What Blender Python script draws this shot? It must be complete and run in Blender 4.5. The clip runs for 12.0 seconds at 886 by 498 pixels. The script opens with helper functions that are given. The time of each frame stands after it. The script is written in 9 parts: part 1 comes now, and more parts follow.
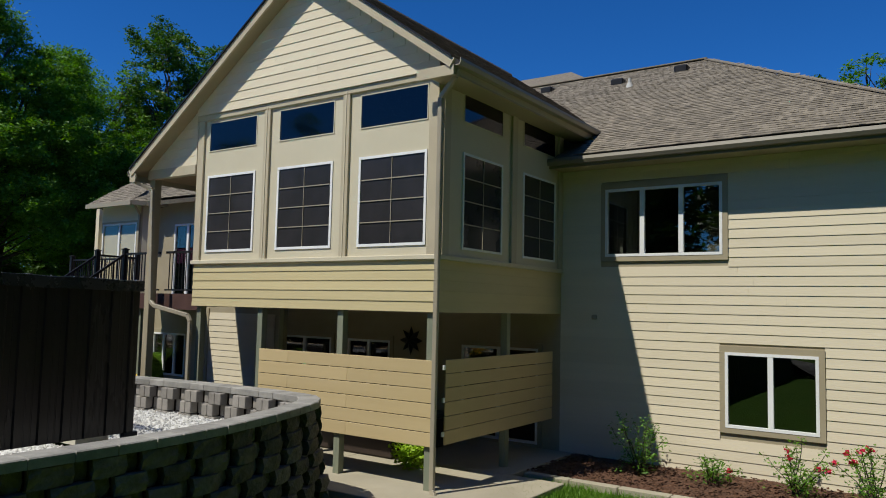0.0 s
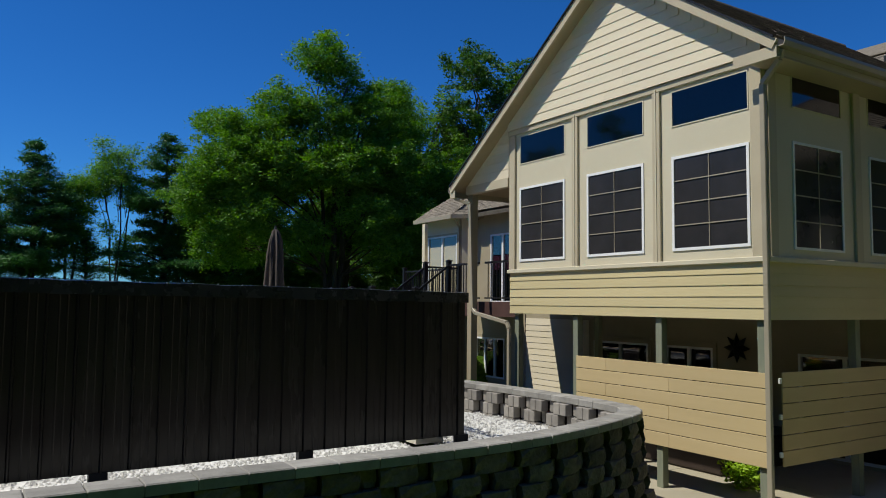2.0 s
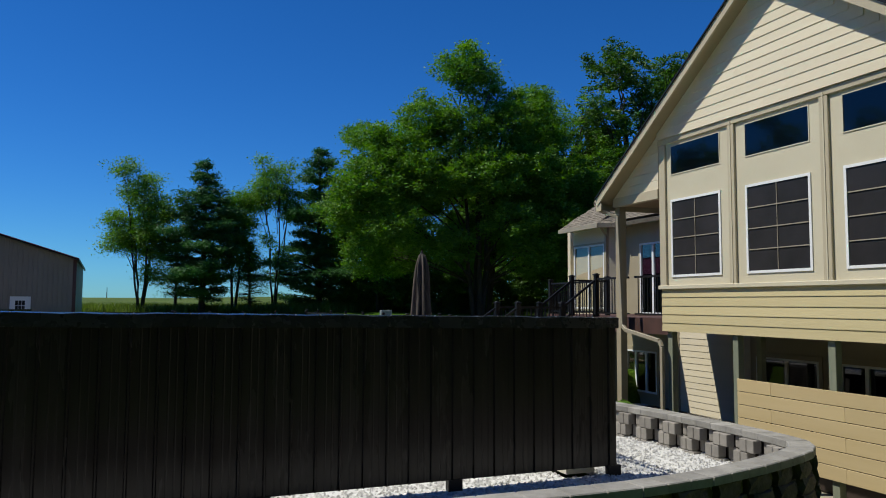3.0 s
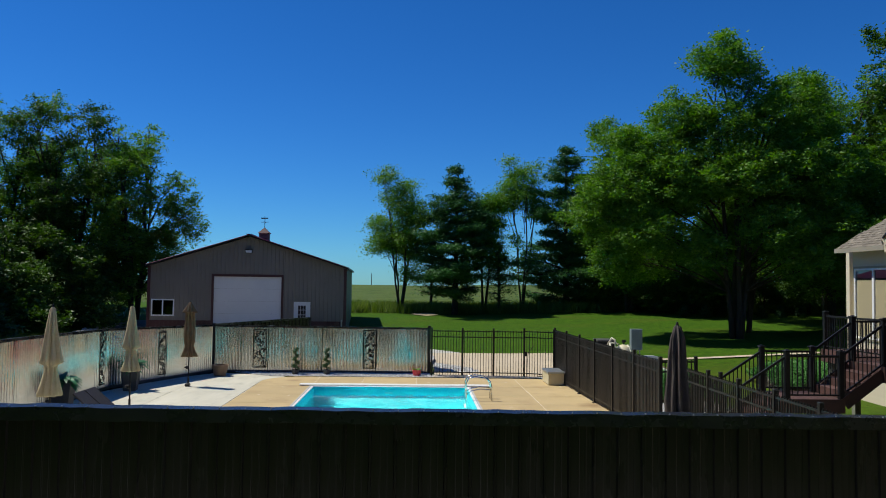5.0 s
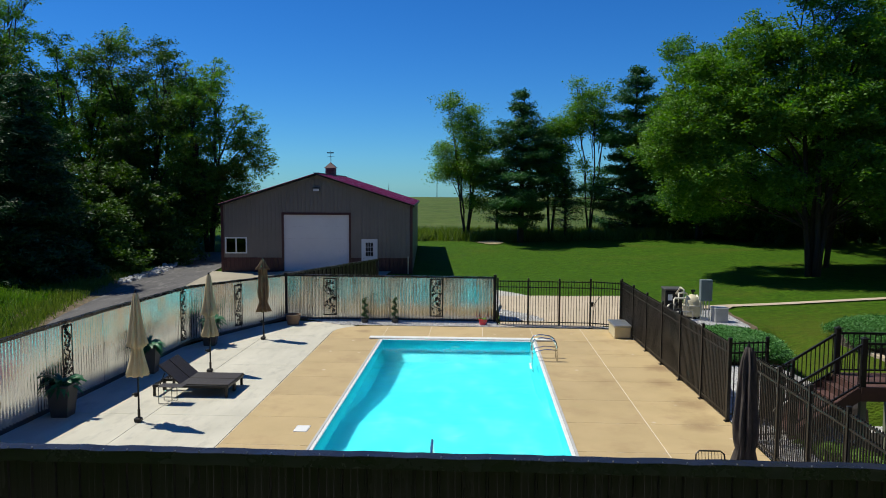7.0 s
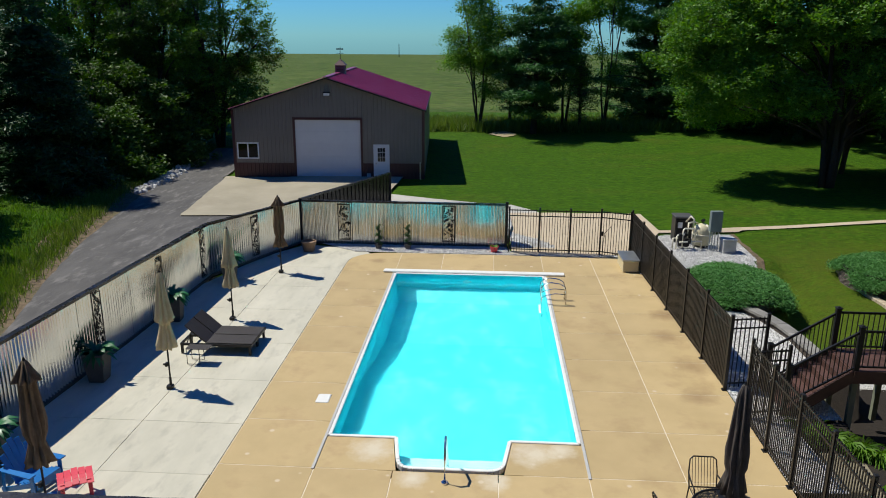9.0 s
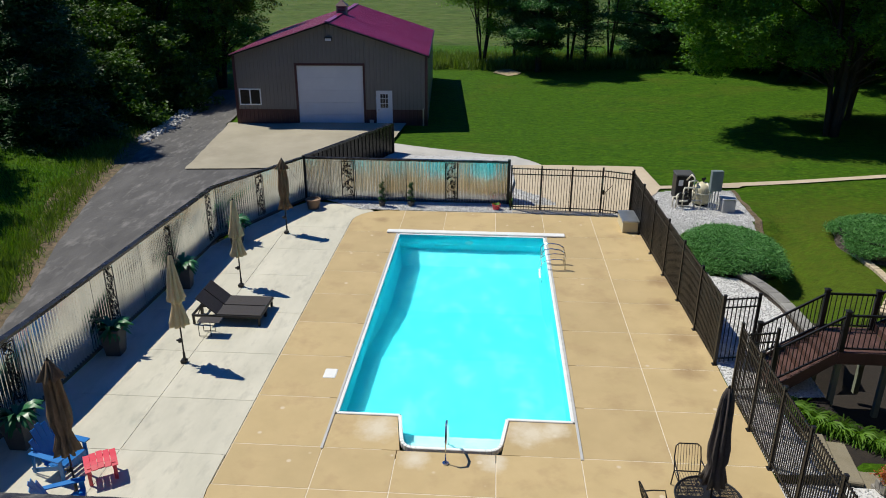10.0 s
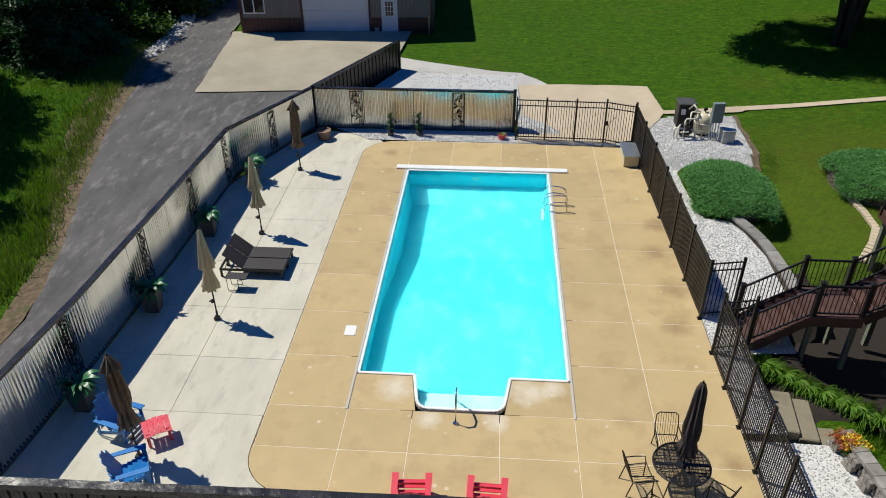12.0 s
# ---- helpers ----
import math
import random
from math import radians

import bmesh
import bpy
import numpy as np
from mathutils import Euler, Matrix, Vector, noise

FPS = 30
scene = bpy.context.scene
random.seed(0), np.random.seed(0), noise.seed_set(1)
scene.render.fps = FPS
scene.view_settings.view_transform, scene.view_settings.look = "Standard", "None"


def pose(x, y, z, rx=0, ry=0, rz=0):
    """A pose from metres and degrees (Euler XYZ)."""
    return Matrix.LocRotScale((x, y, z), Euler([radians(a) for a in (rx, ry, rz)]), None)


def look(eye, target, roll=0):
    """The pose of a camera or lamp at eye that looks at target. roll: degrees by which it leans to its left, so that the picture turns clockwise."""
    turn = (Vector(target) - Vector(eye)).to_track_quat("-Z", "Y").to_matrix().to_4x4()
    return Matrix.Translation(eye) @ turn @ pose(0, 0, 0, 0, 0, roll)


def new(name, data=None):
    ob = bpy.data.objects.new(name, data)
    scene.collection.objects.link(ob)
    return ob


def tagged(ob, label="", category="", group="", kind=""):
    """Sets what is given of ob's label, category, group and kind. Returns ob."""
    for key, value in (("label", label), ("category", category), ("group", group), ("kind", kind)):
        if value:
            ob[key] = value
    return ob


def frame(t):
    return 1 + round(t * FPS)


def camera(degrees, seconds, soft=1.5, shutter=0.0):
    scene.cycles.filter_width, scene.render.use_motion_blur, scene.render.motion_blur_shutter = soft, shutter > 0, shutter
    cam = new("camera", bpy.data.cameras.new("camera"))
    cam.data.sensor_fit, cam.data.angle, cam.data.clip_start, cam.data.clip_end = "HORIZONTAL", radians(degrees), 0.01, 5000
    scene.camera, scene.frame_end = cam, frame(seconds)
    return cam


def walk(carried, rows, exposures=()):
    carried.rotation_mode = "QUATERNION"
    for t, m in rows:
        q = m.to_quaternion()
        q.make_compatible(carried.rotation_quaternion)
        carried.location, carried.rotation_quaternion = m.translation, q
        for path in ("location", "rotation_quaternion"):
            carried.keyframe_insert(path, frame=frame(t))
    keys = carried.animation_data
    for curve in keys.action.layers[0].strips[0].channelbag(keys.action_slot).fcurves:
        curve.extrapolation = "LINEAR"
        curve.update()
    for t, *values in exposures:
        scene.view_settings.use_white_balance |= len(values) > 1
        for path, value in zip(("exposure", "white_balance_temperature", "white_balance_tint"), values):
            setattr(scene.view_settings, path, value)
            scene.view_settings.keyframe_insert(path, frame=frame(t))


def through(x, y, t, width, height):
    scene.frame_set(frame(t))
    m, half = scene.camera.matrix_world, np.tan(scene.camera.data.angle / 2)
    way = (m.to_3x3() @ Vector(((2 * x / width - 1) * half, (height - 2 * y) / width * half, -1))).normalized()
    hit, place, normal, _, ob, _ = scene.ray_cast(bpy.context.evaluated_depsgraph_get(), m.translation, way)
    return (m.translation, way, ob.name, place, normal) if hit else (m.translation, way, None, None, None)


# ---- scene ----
cam = camera(61.5, 12.0, soft=1.0)
PATH = [
    (0, (3.457, -15.069, 1.793), (5.101, -13.94, 1.948), 1.3),
    (0.5, (3.552, -14.993, 1.794), (5.081, -13.712, 1.946), 0.9),
    (1, (3.505, -14.957, 1.796), (4.89, -13.523, 1.944), 0.8),
    (1.5, (3.441, -14.929, 1.783), (4.664, -13.354, 1.934), 0.9),
    (2, (3.476, -14.918, 1.897), (4.536, -13.229, 2.043), 0.6),
    (2.5, (3.459, -14.89, 2.003), (4.351, -13.106, 2.151), 0.6),
    (3, (3.51, -14.823, 2.257), (4.225, -12.961, 2.403), 0.3),
    (3.5, (3.477, -14.797, 2.515), (4.016, -12.877, 2.661), 0.5),
    (3.7, (3.41, -14.713, 2.545), (3.886, -12.776, 2.69), 1.3),
    (5.3, (3.441, -14.838, 3.92), (3.444, -12.839, 3.987), 0.5),
    (5.5, (3.389, -14.848, 4.029), (3.352, -12.849, 4.072), 0.5),
    (6, (3.368, -14.855, 4.427), (3.294, -12.856, 4.402), 0.4),
    (6.5, (3.388, -14.821, 4.927), (3.304, -12.825, 4.831), 0.3),
    (7, (3.415, -14.74, 5.492), (3.32, -12.749, 5.327), 0.3),
    (8.8, (3.381, -14.586, 8.216), (3.26, -12.656, 7.706), 0.2),
    (9, (3.34, -14.562, 8.493), (3.221, -12.643, 7.943), 0.3),
    (9.5, (3.379, -14.542, 9.314), (3.254, -12.657, 8.658), 0.2),
    (10, (3.397, -14.528, 10.09), (3.272, -12.679, 9.338), 0.2),
    (10.5, (3.435, -14.551, 10.858), (3.306, -12.741, 10.019), -0.1),
    (11, (3.439, -14.542, 11.646), (3.308, -12.772, 10.724), -0.3),
    (11.5, (3.389, -14.53, 12.458), (3.257, -12.806, 11.452), -0.4),
    (12, (3.294, -14.504, 13.308), (3.167, -12.829, 12.222), -0.4),
]
walk(cam, [(t, look(eye, target, roll)) for t, eye, target, roll in PATH])

# ---- world, sun ----
SUN_FROM = Vector((-1.73, 0.68, 2.95)).normalized()
world = bpy.data.worlds.new("world")
scene.world = world
world.use_nodes = True
wn, wl = world.node_tree.nodes, world.node_tree.links
sky = wn.new("ShaderNodeTexSky")
sky.sky_type, sky.sun_disc = "NISHITA", False
sky.sun_elevation = math.asin(SUN_FROM.z)
sky.sun_rotation = math.atan2(SUN_FROM.x, SUN_FROM.y)
sky.altitude, sky.air_density, sky.dust_density, sky.ozone_density = 300, 1.0, 0.0, 6.0
wn["Background"].inputs["Strength"].default_value = 0.071
deep = wn.new("ShaderNodeHueSaturation")
deep.inputs["Saturation"].default_value = 1.25
tone = wn.new("ShaderNodeMix")
tone.data_type, tone.blend_type = "RGBA", "MULTIPLY"
tone.inputs[0].default_value = 1.0
where = wn.new("ShaderNodeTexCoord")
axes = wn.new("ShaderNodeSeparateXYZ")
band = wn.new("ShaderNodeValToRGB")
band.color_ramp.elements[0].position, band.color_ramp.elements[0].color = 0.0, (0.42, 0.97, 1.50, 1)
band.color_ramp.elements[1].position, band.color_ramp.elements[1].color = 0.40, (0.54, 0.96, 1.36, 1)
wl.new(where.outputs["Generated"], axes.inputs["Vector"])
wl.new(axes.outputs["Z"], band.inputs["Fac"])
wl.new(band.outputs["Color"], tone.inputs[7])
wl.new(sky.outputs["Color"], deep.inputs["Color"])
wl.new(deep.outputs["Color"], tone.inputs[6])
wl.new(tone.outputs[2], wn["Background"].inputs["Color"])
sun = new("sun", bpy.data.lights.new("sun", "SUN"))
sun.data.energy, sun.data.angle, sun.data.color = 4.9, radians(0.55), (0.975, 0.94, 0.82)
sun.rotation_mode = "QUATERNION"
sun.rotation_quaternion = SUN_FROM.to_track_quat("Z", "Y")
scene.view_settings.exposure = 0.0

# ---- building helpers ----
ORIGIN = {}


def thing(name, label, category, at, group="", kind=""):
    """An Empty at the base of a thing; its parts are given in world places."""
    ob = new(name)
    ob.location = at
    ob.empty_display_size = 0.2
    ORIGIN[ob.name] = Vector(at)
    return tagged(ob, label, category, group, kind)


def mesh_of(name, bm, material, smooth=False):
    me = bpy.data.meshes.new(name)
    bm.to_mesh(me)
    bm.free()
    for m in material if isinstance(material, (list, tuple)) else [material]:
        me.materials.append(m)
    if smooth:
        me.polygons.foreach_set("use_smooth", [True] * len(me.polygons))
    return me


def part(name, bm, material, parent, label="", smooth=False, kind=""):
    """One mesh under a thing or under a part; bm in world places."""
    o = ORIGIN[parent.name]
    bmesh.ops.translate(bm, verts=bm.verts, vec=-o)
    ob = new(name, mesh_of(name, bm, material, smooth))
    ob.parent = parent
    ORIGIN[ob.name] = o
    return tagged(ob, label, kind=kind)


def piece(name, me, parent, place, rz=0.0, scale=(1, 1, 1)):
    """A piece on shared mesh data, placed in the world."""
    ob = new(name, me)
    ob.parent = parent
    ob.location = Vector(place) - ORIGIN[parent.name]
    ob.rotation_euler = (0, 0, rz)
    ob.scale = scale
    return ob


def solo(name, bm, material, label, category, kind="", smooth=False, group=""):
    """A top-level mesh, in world places."""
    return tagged(new(name, mesh_of(name, bm, material, smooth)), label, category, group, kind)


def bm_new():
    return bmesh.new()


def box(bm, a, b, rz=0.0, bevel=0.0, pivot=None):
    """A box from corner a to corner b, turned round its middle (or pivot)."""
    c = [(p + q) / 2 for p, q in zip(a, b)]
    d = [abs(q - p) for p, q in zip(a, b)]
    r = bmesh.ops.create_cube(bm, size=1.0, matrix=Matrix.Diagonal((*d, 1)))
    vs = r["verts"]
    if bevel:
        es = list({e for v in vs for e in v.link_edges})
        g = bmesh.ops.bevel(bm, geom=es, offset=bevel, segments=1, affect="EDGES", profile=0.5)
        vs = list({v for v in g["verts"]} | {v for v in vs if v.is_valid})
    m = Matrix.Translation(c)
    if rz:
        p = Vector(pivot) if pivot else Vector(c)
        m = Matrix.Translation(p) @ Matrix.Rotation(rz, 4, "Z") @ Matrix.Translation(-p) @ m
    bmesh.ops.transform(bm, matrix=m, verts=vs)
    return vs


def beam(bm, p, q, w, h, up=(0, 0, 1), bevel=0.0):
    """A bar of section w x h from p to q."""
    p, q = Vector(p), Vector(q)
    d = q - p
    y = d.normalized()
    x = y.cross(Vector(up))
    x = x.normalized() if x.length > 1e-4 else Vector((1, 0, 0))
    z = x.cross(y)
    r = bmesh.ops.create_cube(bm, size=1.0, matrix=Matrix.Diagonal((w, d.length, h, 1)))
    vs = r["verts"]
    if bevel:
        es = list({e for v in vs for e in v.link_edges})
        g = bmesh.ops.bevel(bm, geom=es, offset=bevel, segments=1, affect="EDGES", profile=0.5)
        vs = list({v for v in g["verts"]} | {v for v in vs if v.is_valid})
    rot = Matrix((x, y, z)).transposed().to_4x4()
    bmesh.ops.transform(bm, matrix=Matrix.Translation((p + q) / 2) @ rot, verts=vs)
    return vs


def rod(bm, p, q, r1, r2=None, n=8, caps=True):
    """A tapered round bar from p to q."""
    p, q = Vector(p), Vector(q)
    d = q - p
    m = Matrix.Translation((p + q) / 2) @ d.to_track_quat("Z", "Y").to_matrix().to_4x4()
    return bmesh.ops.create_cone(bm, cap_ends=caps, segments=n, radius1=r1, radius2=r1 if r2 is None else r2,
                                 depth=d.length, matrix=m)["verts"]


def tube(bm, pts, r, n=8):
    """A bent round pipe through points."""
    pts = [Vector(p) for p in pts]
    rings = []
    ref = Vector((0, 0, 1))
    for i, p in enumerate(pts):
        d = (pts[min(i + 1, len(pts) - 1)] - pts[max(i - 1, 0)]).normalized()
        x = d.cross(ref)
        if x.length < 0.05:
            x = d.cross(Vector((0, 1, 0)))
        x.normalize()
        y = d.cross(x)
        rr = r[i] if isinstance(r, (list, tuple)) else r
        rings.append([bm.verts.new(p + rr * (math.cos(k * math.tau / n) * x + math.sin(k * math.tau / n) * y)) for k in range(n)])
    for a, b in zip(rings, rings[1:]):
        for k in range(n):
            bm.faces.new((a[k], a[(k + 1) % n], b[(k + 1) % n], b[k]))
    bm.faces.new(rings[0][::-1])
    bm.faces.new(rings[-1])


def prism(bm, pts, z0, z1):
    """An upright prism over a plan outline (counter-clockwise)."""
    lo = [bm.verts.new((x, y, z0)) for x, y in pts]
    hi = [bm.verts.new((x, y, z1)) for x, y in pts]
    bm.faces.new(hi)
    bm.faces.new(lo[::-1])
    n = len(pts)
    for i in range(n):
        j = (i + 1) % n
        bm.faces.new((lo[i], lo[j], hi[j], hi[i]))


def lathe(bm, at, profile, n=24, squash=1.0):
    """A turned body from (radius, height) pairs."""
    rings = []
    for r, z in profile:
        rings.append([bm.verts.new((at[0] + r * math.cos(k * math.tau / n), at[1] + squash * r * math.sin(k * math.tau / n), at[2] + z)) for k in range(n)])
    for a, b in zip(rings, rings[1:]):
        for k in range(n):
            bm.faces.new((a[k], a[(k + 1) % n], b[(k + 1) % n], b[k]))
    bm.faces.new(rings[0][::-1])
    bm.faces.new(rings[-1])


def quads(name, verts, faces, material, smooth=False):
    me = bpy.data.meshes.new(name)
    me.from_pydata(verts, [], faces)
    for m in material if isinstance(material, (list, tuple)) else [material]:
        me.materials.append(m)
    if smooth:
        me.polygons.foreach_set("use_smooth", [True] * len(me.polygons))
    me.update()
    return me


def ss(a, b, v):
    t = min(max((v - a) / (b - a), 0.0), 1.0)
    return t * t * (3 - 2 * t)


# ---- materials ----
def surf(name, c1, c2, scale=3.0, rough=0.8, bump=0.0, fine=60.0, metal=0.0, spec=0.5, per="none", spread=0.12,
         stain=None, stain_scale=0.5, stain_amount=0.5, stretch=(1, 1, 1), bump_scale=None, coat=0.0):
    """A surface with two scales of variation, in world metres."""
    m = bpy.data.materials.new(name)
    m.use_nodes = True
    nt = m.node_tree
    n, l = nt.nodes, nt.links
    b = n["Principled BSDF"]
    geo = n.new("ShaderNodeNewGeometry")
    mp = n.new("ShaderNodeMapping")
    mp.inputs["Scale"].default_value = stretch
    l.new(geo.outputs["Position"], mp.inputs["Vector"])
    n1 = n.new("ShaderNodeTexNoise")
    n1.inputs["Scale"].default_value, n1.inputs["Detail"].default_value, n1.inputs["Roughness"].default_value = scale, 5.0, 0.6
    n2 = n.new("ShaderNodeTexNoise")
    n2.inputs["Scale"].default_value, n2.inputs["Detail"].default_value = fine, 3.0
    for t in (n1, n2):
        l.new(mp.outputs["Vector"], t.inputs["Vector"])
    r1 = n.new("ShaderNodeValToRGB")
    r1.color_ramp.elements[0].position, r1.color_ramp.elements[1].position = 0.32, 0.68
    r1.color_ramp.elements[0].color, r1.color_ramp.elements[1].color = (*c1, 1), (*c2, 1)
    l.new(n1.outputs["Fac"], r1.inputs["Fac"])
    col = r1.outputs["Color"]
    hs = n.new("ShaderNodeHueSaturation")
    mr = n.new("ShaderNodeMapRange")
    mr.inputs["To Min"].default_value, mr.inputs["To Max"].default_value = 1 - 1.1 * spread, 1 + 1.1 * spread
    l.new(n2.outputs["Fac"], mr.inputs["Value"])
    l.new(mr.outputs["Result"], hs.inputs["Value"])
    l.new(col, hs.inputs["Color"])
    col = hs.outputs["Color"]
    if per != "none":
        src = n.new("ShaderNodeObjectInfo").outputs["Random"] if per == "object" else geo.outputs["Random Per Island"]
        h2 = n.new("ShaderNodeHueSaturation")
        m2 = n.new("ShaderNodeMapRange")
        m2.inputs["To Min"].default_value, m2.inputs["To Max"].default_value = 1 - 1.6 * spread, 1 + 1.6 * spread
        l.new(src, m2.inputs["Value"])
        l.new(m2.outputs["Result"], h2.inputs["Value"])
        l.new(col, h2.inputs["Color"])
        col = h2.outputs["Color"]
    if stain:
        n3 = n.new("ShaderNodeTexNoise")
        n3.inputs["Scale"].default_value, n3.inputs["Detail"].default_value, n3.inputs["Roughness"].default_value = stain_scale, 7.0, 0.65
        l.new(mp.outputs["Vector"], n3.inputs["Vector"])
        r3 = n.new("ShaderNodeMapRange")
        r3.inputs["From Min"].default_value, r3.inputs["From Max"].default_value = 0.52, 0.72
        r3.inputs["To Max"].default_value = stain_amount
        l.new(n3.outputs["Fac"], r3.inputs["Value"])
        mx = n.new("ShaderNodeMix")
        mx.data_type = "RGBA"
        l.new(r3.outputs["Result"], mx.inputs["Factor"])
        l.new(col, mx.inputs[6])
        mx.inputs[7].default_value = (*stain, 1)
        col = mx.outputs[2]
    l.new(col, b.inputs["Base Color"])
    b.inputs["Metallic"].default_value = metal
    b.inputs["Specular IOR Level"].default_value = spec
    b.inputs["Coat Weight"].default_value = coat
    rr = n.new("ShaderNodeMapRange")
    rr.inputs["To Min"].default_value, rr.inputs["To Max"].default_value = max(rough - 0.1, 0.02), min(rough + 0.1, 1.0)
    l.new(n1.outputs["Fac"], rr.inputs["Value"])
    l.new(rr.outputs["Result"], b.inputs["Roughness"])
    if bump:
        bp = n.new("ShaderNodeBump")
        bp.inputs["Strength"].default_value, bp.inputs["Distance"].default_value = 1.0, bump
        if bump_scale:
            n4 = n.new("ShaderNodeTexNoise")
            n4.inputs["Scale"].default_value, n4.inputs["Detail"].default_value = bump_scale, 4.0
            l.new(mp.outputs["Vector"], n4.inputs["Vector"])
            l.new(n4.outputs["Fac"], bp.inputs["Height"])
        else:
            l.new(n2.outputs["Fac"], bp.inputs["Height"])
        l.new(bp.outputs["Normal"], b.inputs["Normal"])
    return m


def leaf_mat(name, c1, c2, through=0.35, rough=0.55):
    """Leaves: gloss above, light passing through; each leaf its own tone."""
    m = bpy.data.materials.new(name)
    m.use_nodes = True
    nt = m.node_tree
    n, l = nt.nodes, nt.links
    b = n["Principled BSDF"]
    geo = n.new("ShaderNodeNewGeometry")
    r = n.new("ShaderNodeValToRGB")
    r.color_ramp.elements[0].color, r.color_ramp.elements[1].color = (*c1, 1), (*c2, 1)
    n1 = n.new("ShaderNodeTexNoise")
    n1.inputs["Scale"].default_value, n1.inputs["Detail"].default_value = 0.45, 3.0
    l.new(geo.outputs["Position"], n1.inputs["Vector"])
    ad = n.new("ShaderNodeMath")
    ad.operation = "MULTIPLY_ADD"
    ad.inputs[1].default_value, ad.inputs[2].default_value = 0.8, -0.20
    l.new(geo.outputs["Random Per Island"], ad.inputs[0])
    a2 = n.new("ShaderNodeMath")
    a2.operation = "MULTIPLY_ADD"
    a2.inputs[1].default_value = 0.6
    l.new(n1.outputs["Fac"], a2.inputs[0])
    l.new(ad.outputs["Value"], a2.inputs[2])
    l.new(a2.outputs["Value"], r.inputs["Fac"])
    l.new(r.outputs["Color"], b.inputs["Base Color"])
    b.inputs["Roughness"].default_value = rough
    b.inputs["Specular IOR Level"].default_value = 0.35
    tr = n.new("ShaderNodeBsdfTranslucent")
    g = n.new("ShaderNodeHueSaturation")
    g.inputs["Value"].default_value, g.inputs["Saturation"].default_value = 1.5, 1.15
    l.new(r.outputs["Color"], g.inputs["Color"])
    l.new(g.outputs["Color"], tr.inputs["Color"])
    mx = n.new("ShaderNodeMixShader")
    mx.inputs["Fac"].default_value = through
    l.new(b.outputs["BSDF"], mx.inputs[1])
    l.new(tr.outputs["BSDF"], mx.inputs[2])
    l.new(mx.outputs["Shader"], n["Material Output"].inputs["Surface"])
    return m


def glass_mat(name, tint, rough=0.02, ior=1.6):
    """Window glass: clear with a slight tint, reflecting by angle."""
    m = bpy.data.materials.new(name)
    m.use_nodes = True
    n, l = m.node_tree.nodes, m.node_tree.links
    n.remove(n["Principled BSDF"])
    tr = n.new("ShaderNodeBsdfTransparent")
    tr.inputs["Color"].default_value = (*tint, 1)
    gl = n.new("ShaderNodeBsdfGlossy")
    gl.inputs["Roughness"].default_value = rough
    fr = n.new("ShaderNodeFresnel")
    fr.inputs["IOR"].default_value = ior
    mx = n.new("ShaderNodeMixShader")
    l.new(fr.outputs["Fac"], mx.inputs["Fac"])
    l.new(tr.outputs["BSDF"], mx.inputs[1])
    l.new(gl.outputs["BSDF"], mx.inputs[2])
    l.new(mx.outputs["Shader"], n["Material Output"].inputs["Surface"])
    return m


M = {}
M["lawn"] = surf("lawn", (0.024, 0.072, 0.003), (0.056, 0.122, 0.005), 4.0, 0.9, 0.06, 11, spread=0.75, stain=(0.092, 0.098, 0.013), stain_scale=0.35, stain_amount=0.45, spec=0.1, bump_scale=18, stretch=(0.5, 1, 1))
M["field"] = surf("crop_field", (0.046, 0.082, 0.013), (0.090, 0.126, 0.028), 0.25, 0.9, 0.2, 1.6, spread=0.6, stain=(0.17, 0.16, 0.075), stain_scale=1.1, stain_amount=0.6, stretch=(0.5, 1, 1), spec=0.1)
M["asphalt"] = surf("asphalt", (0.062, 0.060, 0.061), (0.112, 0.108, 0.107), 0.9, 0.9, 0.004, 60, spread=0.3, stain=(0.21, 0.20, 0.195), stain_scale=1.9, stain_amount=0.8, stretch=(1.5, 0.5, 1))
M["tan"] = surf("tan_coated_concrete", (0.43, 0.32, 0.155), (0.49, 0.365, 0.185), 0.9, 0.75, 0.001, 150, per="object", spread=0.045, stain=(0.33, 0.22, 0.11), stain_scale=0.8, stain_amount=0.6)
M["caulk"] = surf("joint_sealant", (0.66, 0.58, 0.44), (0.72, 0.64, 0.5), 3, 0.8, 0, 80, spread=0.06)
M["grey_slab"] = surf("broom_concrete", (0.46, 0.44, 0.355), (0.58, 0.55, 0.45), 0.7, 0.85, 0.001, 120, per="object", spread=0.018, stain=(0.36, 0.345, 0.285), stain_scale=1.7, stain_amount=0.75, stretch=(1.5, 0.6, 1))
M["step_stone"] = surf("weathered_step_stone", (0.17, 0.145, 0.095), (0.27, 0.235, 0.165), 1.6, 0.92, 0.006, 40, spread=0.25, stain=(0.10, 0.09, 0.065), stain_scale=1.6, stain_amount=0.6)
M["old_slab"] = surf("worn_concrete", (0.30, 0.27, 0.20), (0.38, 0.34, 0.26), 0.5, 0.9, 0.002, 90, spread=0.08, stain=(0.22, 0.19, 0.14), stain_scale=0.4, stain_amount=0.5)
M["walk"] = surf("pale_walk", (0.44, 0.36, 0.25), (0.52, 0.43, 0.31), 0.9, 0.9, 0.002, 90, spread=0.1)
M["pale_sand"] = surf("dry_pale_sand", (0.26, 0.21, 0.12), (0.42, 0.34, 0.21), 2.0, 0.95, 0.02, 30, spread=0.3, stain=(0.08, 0.10, 0.02), stain_scale=1.6, stain_amount=0.6)
